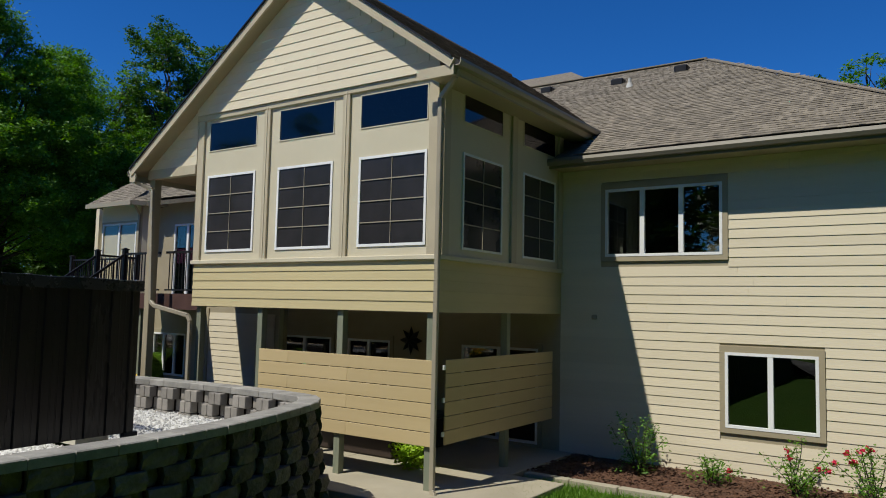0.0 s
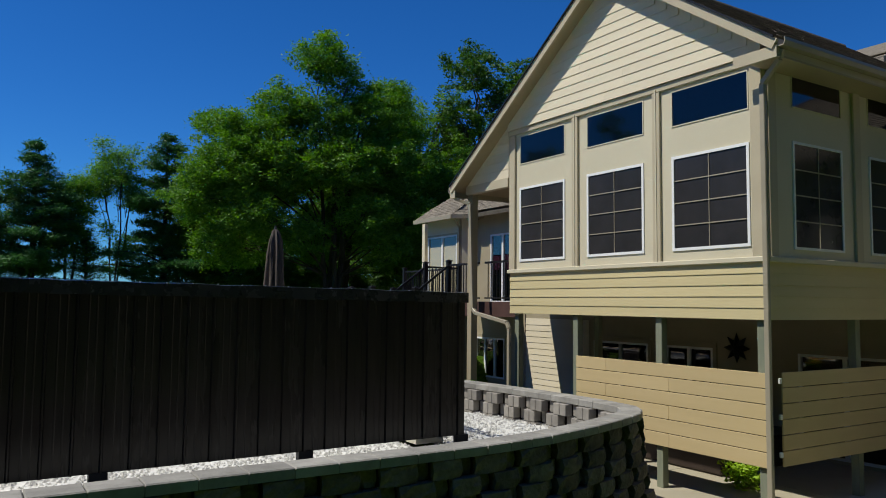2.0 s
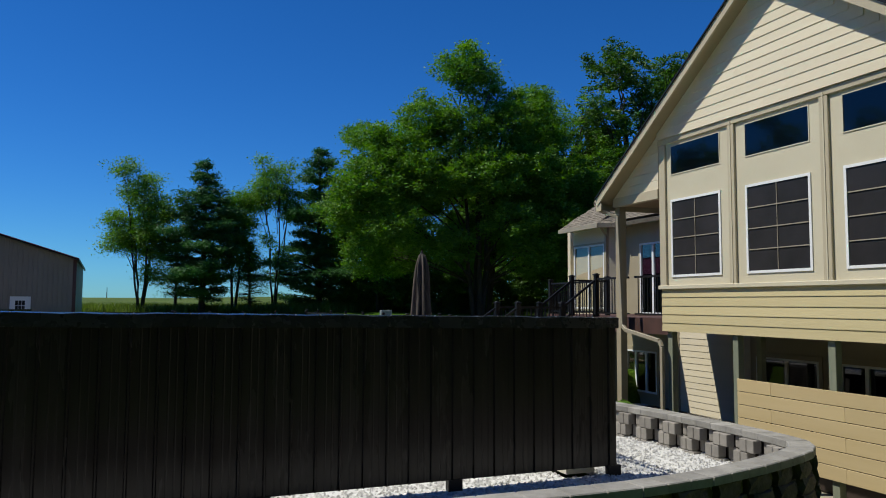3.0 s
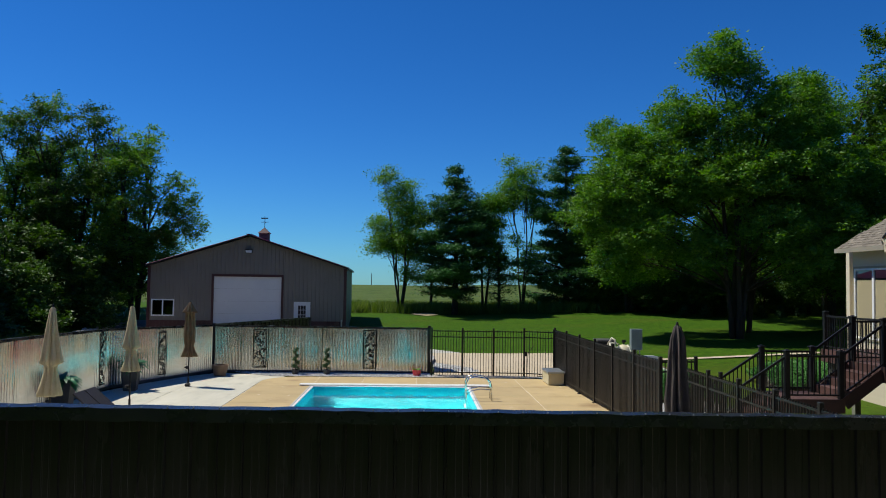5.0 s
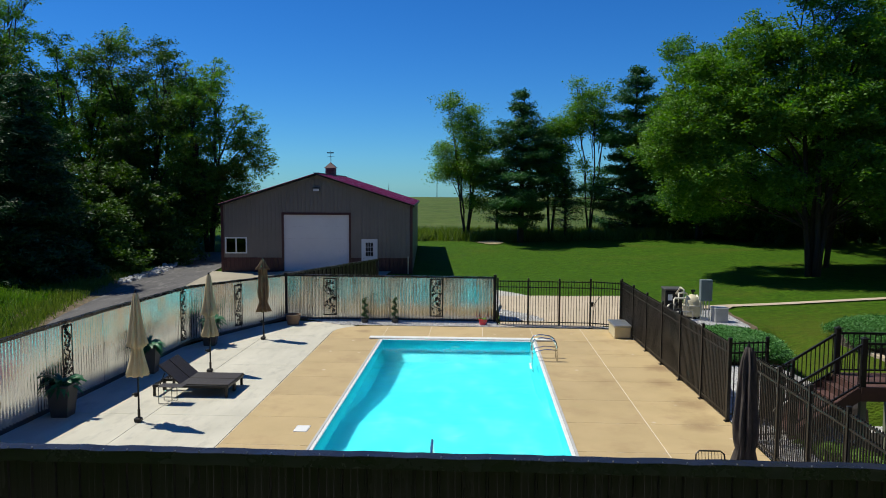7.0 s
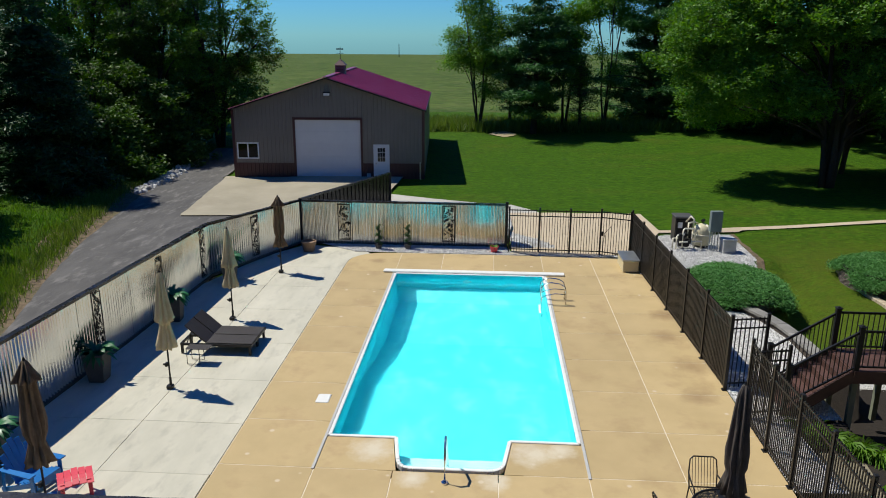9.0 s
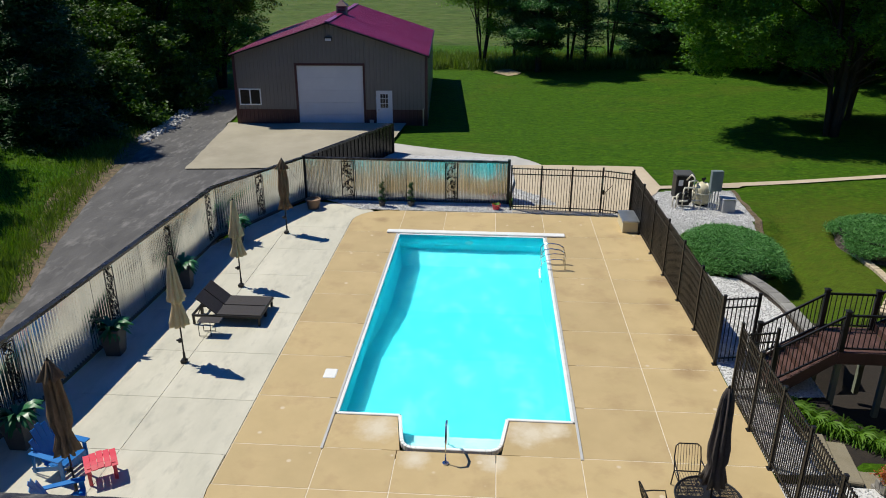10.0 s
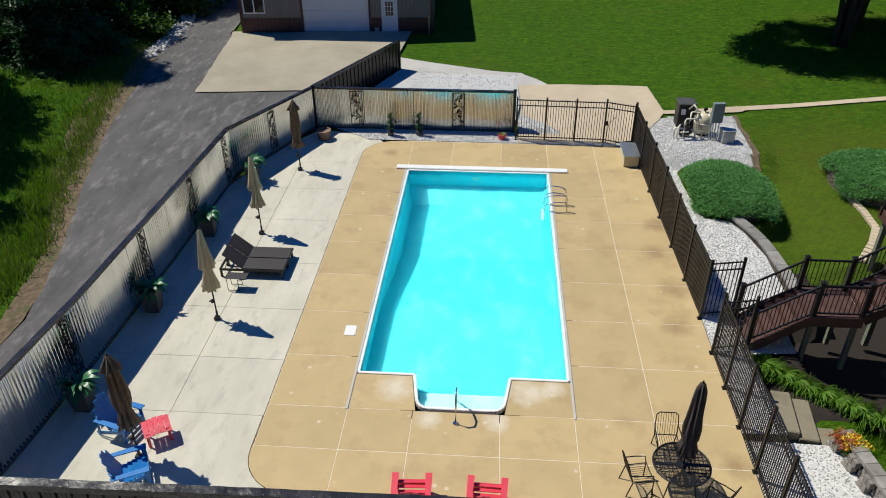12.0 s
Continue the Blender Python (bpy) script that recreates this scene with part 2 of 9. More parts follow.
M["sand"] = surf("brown_verge_soil", (0.070, 0.050, 0.028), (0.190, 0.135, 0.080), 5.0, 0.95, 0.03, 26, spread=0.5, stain=(0.055, 0.080, 0.014), stain_scale=1.6, stain_amount=0.8)
M["gravel"] = surf("white_gravel", (0.40, 0.395, 0.385), (0.56, 0.555, 0.54), 14, 0.85, 0.010, 40, per="island", spread=0.14, bump_scale=45)
M["mulch"] = surf("bark_mulch", (0.075, 0.035, 0.02), (0.14, 0.065, 0.035), 9, 0.95, 0.03, 50, spread=0.4)
M["siding"] = surf("cream_lap_siding", (0.63, 0.56, 0.42), (0.68, 0.605, 0.46), 1.2, 0.6, 0.0012, 30, per="object", spread=0.025, stretch=(1, 0.15, 3))
M["siding_yellow"] = surf("buff_lap_siding", (0.51, 0.43, 0.235), (0.55, 0.465, 0.26), 1.2, 0.6, 0.0012, 30, per="object", spread=0.03, stretch=(1, 0.15, 3))
M["screen_board"] = surf("tan_screen_board", (0.50, 0.385, 0.20), (0.54, 0.42, 0.225), 1.5, 0.6, 0.0015, 40, per="object", spread=0.03, stretch=(1, 0.15, 3))
M["trim"] = surf("tan_trim_paint", (0.44, 0.38, 0.27), (0.48, 0.42, 0.30), 1.5, 0.5, 0.0008, 40, spread=0.04)
M["trim_dark"] = surf("khaki_window_trim", (0.33, 0.28, 0.19), (0.37, 0.32, 0.22), 1.5, 0.5, 0.0008, 40, spread=0.04)
M["panel"] = surf("pale_porch_panel", (0.54, 0.49, 0.36), (0.58, 0.53, 0.40), 0.8, 0.55, 0.0008, 60, spread=0.03)
M["white"] = surf("white_vinyl", (0.74, 0.75, 0.76), (0.80, 0.81, 0.82), 3, 0.4, 0, 60, spread=0.02)
M["dark_gutter"] = surf("dark_bronze_gutter", (0.165, 0.145, 0.11), (0.20, 0.175, 0.135), 1.5, 0.5, 0, 60, spread=0.05)
M["gutter"] = surf("taupe_gutter_metal", (0.30, 0.265, 0.20), (0.34, 0.30, 0.225), 1.5, 0.4, 0, 60, spread=0.04)
M["soffit"] = surf("tan_soffit", (0.36, 0.30, 0.20), (0.40, 0.33, 0.22), 1, 0.6, 0, 60, spread=0.04)
M["shingle"] = surf("brown_grey_shingle", (0.135, 0.115, 0.088), (0.215, 0.187, 0.148), 9, 0.9, 0.004, 160, per="island", spread=0.17)
M["treated"] = surf("weathered_treated_post", (0.16, 0.18, 0.13), (0.23, 0.24, 0.17), 2, 0.8, 0.002, 50, spread=0.12, stretch=(4, 4, 0.5))
M["brown_wood"] = surf("red_brown_deck_board", (0.065, 0.032, 0.026), (0.10, 0.048, 0.038), 3, 0.6, 0.001, 60, per="object", spread=0.12)
M["black"] = surf("black_powder_coat", (0.009, 0.009, 0.010), (0.015, 0.015, 0.016), 3, 0.42, 0, 60, spec=0.32, spread=0.1)
M["bronze"] = surf("dark_bronze_steel", (0.011, 0.009, 0.0075), (0.017, 0.014, 0.0115), 0.8, 0.26, 0.0006, 60, spec=0.3, spread=0.1, stretch=(3, 3, 0.4))
M["cap"] = surf("black_wrinkled_cap", (0.011, 0.011, 0.012), (0.019, 0.019, 0.021), 2, 0.27, 0.012, 5, spec=0.5, spread=0.1)
M["slat"] = surf("bronze_privacy_slat", (0.011, 0.009, 0.008), (0.017, 0.014, 0.012), 1, 0.5, 0, 40, spread=0.1)
M["galv"] = surf("galvanised_corrugated_steel", (0.56, 0.57, 0.56), (0.70, 0.70, 0.69), 1.2, 0.17, 0, 30, metal=1.0, spread=0.06, stretch=(3, 3, 0.25))
M["block"] = surf("split_face_block", (0.095, 0.078, 0.066), (0.18, 0.150, 0.128), 5, 0.95, 0.03, 22, per="object", spread=0.2, spec=0.2)
M["smooth_block"] = surf("smooth_grey_block", (0.20, 0.185, 0.165), (0.27, 0.25, 0.225), 4, 0.9, 0.003, 50, per="object", spread=0.1)
M["capstone"] = surf("grey_cap_stone", (0.20, 0.192, 0.178), (0.30, 0.29, 0.268), 3, 0.9, 0.006, 40, per="object", spread=0.12, stain=(0.13, 0.122, 0.108), stain_scale=2.5, stain_amount=0.6)
M["rock"] = surf("pale_rock", (0.34, 0.33, 0.31), (0.54, 0.53, 0.50), 3, 0.95, 0.01, 30, per="island", spread=0.25)
M["liner"] = surf("turquoise_pool_liner", (0.030, 0.60, 0.70), (0.05, 0.69, 0.76), 1.2, 0.5, 0, 30, spread=0.06, stain=(0.30, 0.82, 0.86), stain_scale=0.9, stain_amount=0.35, stretch=(1.4, 0.8, 1))
M["pool_step"] = surf("pale_pool_step", (0.30, 0.74, 0.80), (0.42, 0.80, 0.84), 2, 0.5, 0, 30, spread=0.05)
M["coping"] = surf("white_coping", (0.72, 0.72, 0.69), (0.80, 0.80, 0.77), 3, 0.5, 0, 60, spread=0.04)
M["chrome"] = surf("stainless_steel", (0.72, 0.72, 0.72), (0.80, 0.80, 0.80), 3, 0.16, 0, 60, metal=1.0, spread=0.03)
M["alu"] = surf("brushed_aluminium", (0.42, 0.45, 0.47), (0.52, 0.55, 0.57), 3, 0.35, 0.0005, 80, metal=0.8, spread=0.06)
M["barn"] = surf("grey_taupe_steel_panel", (0.175, 0.160, 0.145), (0.205, 0.188, 0.168), 0.6, 0.5, 0, 40, spread=0.04)
M["maroon"] = surf("maroon_steel_wainscot", (0.055, 0.018, 0.022), (0.075, 0.025, 0.030), 0.8, 0.45, 0, 40, spread=0.06)
M["maroon_roof"] = surf("burgundy_steel_roof", (0.20, 0.018, 0.075), (0.26, 0.025, 0.095), 0.6, 0.35, 0, 30, spread=0.06)
M["barn_door"] = surf("white_steel_door", (0.66, 0.68, 0.72), (0.72, 0.74, 0.77), 1, 0.45, 0, 40, spread=0.03)
M["cream_cloth"] = surf("faded_cream_canvas", (0.52, 0.44, 0.27), (0.60, 0.51, 0.33), 6, 0.9, 0.006, 40, spread=0.1)
M["brown_cloth"] = surf("brown_canvas", (0.13, 0.085, 0.05), (0.20, 0.135, 0.08), 6, 0.9, 0.006, 40, spread=0.15)
M["taupe_cloth"] = surf("taupe_canvas", (0.055, 0.046, 0.042), (0.09, 0.076, 0.07), 6, 0.9, 0.006, 40, spread=0.15)
M["tub"] = surf("dark_brown_tub_panel", (0.024, 0.015, 0.012), (0.038, 0.024, 0.019), 3, 0.6, 0.001, 60, spread=0.1)
M["wicker"] = surf("dark_resin_weave", (0.022, 0.018, 0.017), (0.04, 0.033, 0.03), 20, 0.6, 0.003, 150, spread=0.3)
M["planter"] = surf("charcoal_planter", (0.045, 0.046, 0.047), (0.07, 0.07, 0.07), 3, 0.65, 0.001, 60, spread=0.1)
M["terracotta"] = surf("brown_clay_pot", (0.19, 0.12, 0.075), (0.26, 0.17, 0.11), 4, 0.7, 0.002, 60, spread=0.1)
M["red"] = surf("red_resin", (0.62, 0.045, 0.07), (0.68, 0.06, 0.09), 3, 0.45, 0.0004, 80, spread=0.04)
M["blue"] = surf("blue_resin", (0.004, 0.14, 0.43), (0.008, 0.17, 0.48), 3, 0.4, 0.0004, 80, spread=0.05)
# bare soil, coloured near-black so it also carries the shade under the deck
M["soil"] = surf("soil_and_deck_shade", (0.011, 0.008, 0.006), (0.024, 0.017, 0.012), 12, 0.95, 0.01, 60, spread=0.3)
M["bark"] = surf("grey_brown_bark", (0.030, 0.024, 0.019), (0.060, 0.048, 0.038), 3, 0.95, 0.02, 30, spread=0.3, stretch=(3, 3, 0.6))
M["leaf"] = leaf_mat("broad_leaf", (0.036, 0.108, 0.014), (0.165, 0.320, 0.042), 0.36)
M["leaf_light"] = leaf_mat("light_broad_leaf", (0.052, 0.138, 0.018), (0.200, 0.370, 0.050), 0.36)
# darker copy of the broad leaf, with woodland shade put into its colour
M["leaf_dark"] = leaf_mat("shade_toned_broad_leaf", (0.018, 0.056, 0.008), (0.085, 0.175, 0.020), 0.25)
M["needle"] = leaf_mat("pine_needle", (0.024, 0.090, 0.024), (0.080, 0.205, 0.050), 0.2)
M["spruce"] = leaf_mat("spruce_needle", (0.013, 0.050, 0.015), (0.042, 0.120, 0.034), 0.12)
M["juniper"] = leaf_mat("juniper_needle", (0.045, 0.15, 0.030), (0.12, 0.31, 0.075), 0.15)
M["palm"] = leaf_mat("house_plant_leaf", (0.02, 0.10, 0.04), (0.05, 0.20, 0.08), 0.2, 0.35)
M["lime"] = leaf_mat("lime_leaf", (0.22, 0.36, 0.02), (0.38, 0.55, 0.04), 0.3)
M["grass"] = leaf_mat("grass_blade", (0.06, 0.15, 0.012), (0.15, 0.28, 0.03), 0.3)
M["tall_grass"] = leaf_mat("meadow_grass", (0.070, 0.130, 0.018), (0.185, 0.250, 0.052), 0.3)
M["petal"] = leaf_mat("red_petal", (0.45, 0.01, 0.03), (0.65, 0.03, 0.10), 0.2)
M["yellow_petal"] = leaf_mat("yellow_petal", (0.65, 0.38, 0.01), (0.80, 0.55, 0.04), 0.2)
M["rust_petal"] = leaf_mat("rust_petal", (0.25, 0.05, 0.02), (0.40, 0.12, 0.03), 0.2)
M["pvc"] = surf("cream_pvc_pipe", (0.66, 0.62, 0.50), (0.74, 0.70, 0.58), 4, 0.4, 0, 60, spread=0.05)
M["tank"] = surf("beige_filter_tank", (0.55, 0.50, 0.33), (0.62, 0.56, 0.38), 2, 0.45, 0, 60, spread=0.04)
M["concrete_box"] = surf("grey_utility_box", (0.40, 0.40, 0.39), (0.48, 0.48, 0.47), 3, 0.8, 0.001, 80, spread=0.06)
M["grey_metal"] = surf("grey_painted_metal", (0.16, 0.20, 0.20), (0.20, 0.25, 0.25), 2, 0.5, 0, 60, spread=0.05)
M["interior"] = surf("dim_interior_wall", (0.16, 0.14, 0.12), (0.20, 0.18, 0.15), 1, 0.9, 0, 40, spread=0.05)
M["curtain"] = surf("pale_curtain", (0.22, 0.21, 0.17), (0.28, 0.27, 0.22), 2, 0.9, 0.004, 12, spread=0.1, stretch=(6, 6, 0.3))
M["mesh_screen"] = glass_mat("tinted_window", (0.10, 0.10, 0.11), 0.05)
M["vinyl_pane"] = surf("smoky_vinyl_pane", (0.026, 0.025, 0.027), (0.038, 0.036, 0.039), 1.2, 0.16, 0.002, 3, spread=0.1)
M["glass"] = glass_mat("clear_window", (0.55, 0.58, 0.58), 0.01, 2.1)
M["shade_glow"] = surf("amber_shade", (0.55, 0.26, 0.08), (0.62, 0.32, 0.10), 3, 0.6, 0, 40, spread=0.05)


def cracked(m, scale, width, colour, amount):
    """Wandering crack lines over a surface's own colour."""
    n, l = m.node_tree.nodes, m.node_tree.links
    b = n["Principled BSDF"]
    src = b.inputs["Base Color"].links[0].from_socket
    geo = n.new("ShaderNodeNewGeometry")
    wob = n.new("ShaderNodeTexNoise")
    wob.inputs["Scale"].default_value, wob.inputs["Detail"].default_value = 1.1, 4.0
    l.new(geo.outputs["Position"], wob.inputs["Vector"])
    add = n.new("ShaderNodeMixRGB")
    add.blend_type = "ADD"
    add.inputs["Fac"].default_value = 3.0 / 3.0
    l.new(geo.outputs["Position"], add.inputs["Color1"])
    l.new(wob.outputs["Color"], add.inputs["Color2"])
    vor = n.new("ShaderNodeTexVoronoi")
    vor.feature = "DISTANCE_TO_EDGE"
    vor.inputs["Scale"].default_value = scale
    l.new(add.outputs["Color"], vor.inputs["Vector"])
    mr = n.new("ShaderNodeMapRange")
    mr.inputs["From Max"].default_value = width
    mr.inputs["To Min"].default_value, mr.inputs["To Max"].default_value = amount, 0.0
    l.new(vor.outputs["Distance"], mr.inputs["Value"])
    mx = n.new("ShaderNodeMix")
    mx.data_type = "RGBA"
    l.new(mr.outputs["Result"], mx.inputs["Factor"])
    l.new(src, mx.inputs[6])
    mx.inputs[7].default_value = (*colour, 1)
    l.new(mx.outputs[2], b.inputs["Base Color"])


cracked(M["asphalt"], 0.3, 0.008, (0.20, 0.19, 0.175), 0.22)


def blotched(m, places, colour, amount):
    """Worn or dirty places: each (x, y, radius), broken up by noise."""
    n, l = m.node_tree.nodes, m.node_tree.links
    b = n["Principled BSDF"]
    geo = n.new("ShaderNodeNewGeometry")
    wob = n.new("ShaderNodeTexNoise")
    wob.inputs["Scale"].default_value, wob.inputs["Detail"].default_value, wob.inputs["Roughness"].default_value = 2.6, 6.0, 0.7
    l.new(geo.outputs["Position"], wob.inputs["Vector"])
    for x, y, r in places:
        src = b.inputs["Base Color"].links[0].from_socket
        d = n.new("ShaderNodeVectorMath")
        d.operation = "DISTANCE"
        d.inputs[1].default_value = (x, y, 0)
        l.new(geo.outputs["Position"], d.inputs[0])
        fall = n.new("ShaderNodeMapRange")
        fall.inputs["From Min"].default_value, fall.inputs["From Max"].default_value = r, 0.0
        fall.inputs["To Min"].default_value, fall.inputs["To Max"].default_value = -0.55, 0.35
        fall.clamp = False
        l.new(d.outputs["Value"], fall.inputs["Value"])
        both = n.new("ShaderNodeMath")
        both.operation = "ADD"
        l.new(fall.outputs["Result"], both.inputs[0])
        l.new(wob.outputs["Fac"], both.inputs[1])
        edge = n.new("ShaderNodeMapRange")
        edge.inputs["From Min"].default_value, edge.inputs["From Max"].default_value = 0.15, 0.75
        edge.inputs["To Max"].default_value = amount
        l.new(both.outputs["Value"], edge.inputs["Value"])
        mx = n.new("ShaderNodeMix")
        mx.data_type = "RGBA"
        l.new(edge.outputs["Result"], mx.inputs["Factor"])
        l.new(src, mx.inputs[6])
        mx.inputs[7].default_value = (*colour, 1)
        l.new(mx.outputs[2], b.inputs["Base Color"])


def flecked(m, scale, size, colour, amount):
    """Sparse small flecks."""
    n, l = m.node_tree.nodes, m.node_tree.links
    b = n["Principled BSDF"]
    src = b.inputs["Base Color"].links[0].from_socket
    geo = n.new("ShaderNodeNewGeometry")
    vor = n.new("ShaderNodeTexVoronoi")
    vor.inputs["Scale"].default_value = scale
    l.new(geo.outputs["Position"], vor.inputs["Vector"])
    mr = n.new("ShaderNodeMapRange")
    mr.inputs["From Min"].default_value, mr.inputs["From Max"].default_value = size * 0.6, size
    mr.inputs["To Min"].default_value, mr.inputs["To Max"].default_value = amount, 0.0
    l.new(vor.outputs["Distance"], mr.inputs["Value"])
    mx = n.new("ShaderNodeMix")
    mx.data_type = "RGBA"
    l.new(mr.outputs["Result"], mx.inputs["Factor"])
    l.new(src, mx.inputs[6])
    mx.inputs[7].default_value = (*colour, 1)
    l.new(mx.outputs[2], b.inputs["Base Color"])


blotched(M["lawn"], [(14.6, 8.5, 7.0), (16.5, 13.5, 6.0), (21, 12, 8.0)], (0.078, 0.092, 0.010), 0.55)
flecked(M["tan"], 1.3, 0.09, (0.60, 0.50, 0.36), 0.8)
blotched(M["tan"], [(1.0, -0.55, 0.75), (4.4, -0.5, 0.8), (5.0, -0.35, 0.5), (1.9, -1.6, 0.5), (3.6, -1.6, 0.5)], (0.62, 0.55, 0.42), 0.9)
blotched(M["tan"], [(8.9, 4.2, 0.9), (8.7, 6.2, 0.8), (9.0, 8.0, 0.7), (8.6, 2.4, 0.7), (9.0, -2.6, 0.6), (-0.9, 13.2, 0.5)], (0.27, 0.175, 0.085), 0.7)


def water_mat():
    m = bpy.data.materials.new("pool_water")
    m.use_nodes = True
    n, l = m.node_tree.nodes, m.node_tree.links
    b = n["Principled BSDF"]
    b.inputs["Base Color"].default_value = (0.90, 1.0, 1.0, 1)
    b.inputs["Transmission Weight"].default_value, b.inputs["IOR"].default_value, b.inputs["Roughness"].default_value = 1.0, 1.33, 0.0
    geo = n.new("ShaderNodeNewGeometry")
    t = n.new("ShaderNodeTexNoise")
    t.inputs["Scale"].default_value, t.inputs["Detail"].default_value = 3.2, 3.0
    l.new(geo.outputs["Position"], t.inputs["Vector"])
    bp = n.new("ShaderNodeBump")
    bp.inputs["Strength"].default_value, bp.inputs["Distance"].default_value = 1.0, 0.018
    l.new(t.outputs["Fac"], bp.inputs["Height"])
    l.new(bp.outputs["Normal"], b.inputs["Normal"])
    return m


M["water"] = water_mat()

# ---- the ground ----
def interp(v, xs, ys):
    return float(np.interp(v, xs, ys))


def left_wall_x(y):
    return interp(y, [-5.5, 0.0, 5.0, 10.6, 15.55], [-7.65, -7.12, -6.87, -6.70, -4.53])


def wall_east_x(y):
    """The inner line of the block wall on the house side."""
    return interp(y, [-8.2, -7.72, -7.08, -6.6, -6.0, -5.3, -4.4, -3.4, -2.6, -1.6, 1.0, 4.0], [8.4, 10.2, 11.6, 12.0, 12.08, 12.1, 12.05, 11.98, 11.85, 11.6, 10.5, 9.6])


def ground_z(x, y):
    north = interp(y, [4, 15, 21, 28, 46, 110, 150, 210, 330, 900], [0.1, 0.15, 0.36, 0.5, 1.3, 2.6, 3.1, 2.6, 0.5, -16])
    north += 0.03 * min(max(x - 8, 0), 14) * ss(8, 20, y)
    south = -1.36
    if x < left_wall_x(y) - 0.4 and y < 15.6 or x < -8:
        z = interp(y, [-30, -12, -4, 5, 18, 28, 46, 110, 150, 210, 330, 900], [-2.0, -1.2, -0.25, 0.05, 0.25, 0.45, 1.3, 2.6, 3.1, 2.6, 0.5, -16])
        z += 0.10 * min(max(-12.8 - x - 0.18 * max(y - 8, 0), 0), 12) * ss(-6, 4, y) * (1 - ss(30, 60, y))
        return z
    if -0.5 < x < 5.9 and -1.9 < y < 12.3:
        return -3.6
    if y < -8.25:
        return south
    if 9.25 < x < 14.3 and 12.3 < y < 17.5:
        return interp(y, [12.3, 13.2, 17.5], [-0.02, 0.31, 0.33])
    if 4.3 <= x < 9.3 and 14.0 <= y < 15.6:
        return interp(y, [14.0, 14.4, 15.6], [-0.12, -0.06, 0.16])
    if y < (15.92 if -4.7 < x < 4.3 else 15.2) and x < wall_east_x(y) - 0.05 and x < 12.5 and not (y > 1 and x > 9.3):
        return -0.45 if y < 14.0 else -0.1
    if 11.7 < x < 13.1 and y < 3.3 and (x - 10.75) * 1.9 + (y - 1.0) * 2.15 > 1.1 and y > -1.0:
        return -1.0
    if 13.0 < x < 18.6 and -1.2 < y < 5.8 or 18.6 <= x and y < 5.8:
        return -1.0
    if 9.2 < x < interp(y, [5.0, 7.6, 8.6, 12.4], [12.45, 12.15, 13.0, 13.4]) and -1.0 < y < 12.4:
        return -0.12 if x < 10.4 else interp(y, [7.5, 12.6], [-0.12, 0.3])
    if y > 5.8 and x > 12:
        return north - 0.72 * (1 - ss(10.8, 14.5, y)) * (1 - ss(13.6, 15.8, x))
    if y > 8:
        return north
    t = ss(-1.0, 4.5, y)
    low = -1.36 + 0.96 * ss(-4.5, -1.2, y) if x < 13.3 else -1.36
    return low * (1 - t) + north * t


def lines(lo, hi, near_lo, near_hi, step):
    out = list(np.arange(near_lo, near_hi + 1e-6, step))
    s, v = step, near_hi
    while v < hi:
        s *= 1.28
        v = min(v + s, hi)
        out.append(v)
    s, v = step, near_lo
    while v > lo:
        s *= 1.28
        v = max(v - s, lo)
        out.insert(0, v)
    return out


gx, gy = lines(-900, 900, -17.0, 22.0, 0.3), lines(-300, 900, -18.0, 32.0, 0.3)
gv = [(x, y, ground_z(x, y) + 0.035 * (noise.noise(Vector((x * 0.35, y * 0.35, 0.0))) if abs(x) < 80 and y < 90 else 0)) for y in gy for x in gx]
nx = len(gx)
gf = [(j * nx + i, j * nx + i + 1, (j + 1) * nx + i + 1, (j + 1) * nx + i) for j in range(len(gy) - 1) for i in range(nx - 1)]
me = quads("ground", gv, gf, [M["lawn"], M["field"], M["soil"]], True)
# faces round the deck take the near-black soil, painting in its shade
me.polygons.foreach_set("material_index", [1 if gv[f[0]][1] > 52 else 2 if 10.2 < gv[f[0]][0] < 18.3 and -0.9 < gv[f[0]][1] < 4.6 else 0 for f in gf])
ground = tagged(new("ground", me), "mown green lawn running out to a crop field", "ground", kind="structure")


def drape(name, left, right, n, m, material, lift, label, category):
    """A sheet between two plan lines, lying on the ground."""
    def at(line, t):
        seg = t * (len(line) - 1)
        i = min(int(seg), len(line) - 2)
        f = seg - i
        return [line[i][k] * (1 - f) + line[i + 1][k] * f for k in (0, 1)]
    vs, fs = [], []
    for j in range(n + 1):
        a, b = at(left, j / n), at(right, j / n)
        for i in range(m + 1):
            x, y = (a[k] + (b[k] - a[k]) * i / m for k in (0, 1))
            edge = 0.10 * noise.noise(Vector((x * 1.3, y * 1.3, 7))) if i in (0, m) else 0
            vs.append((x + edge, y, ground_z(x, y) + lift))
    for j in range(n):
        for i in range(m):
            p = j * (m + 1) + i
            fs.append((p, p + 1, p + m + 2, p + m + 1))
    ob = new(name, quads(name, vs, fs, material, True))
    return tagged(ob, label, category, kind="structure")


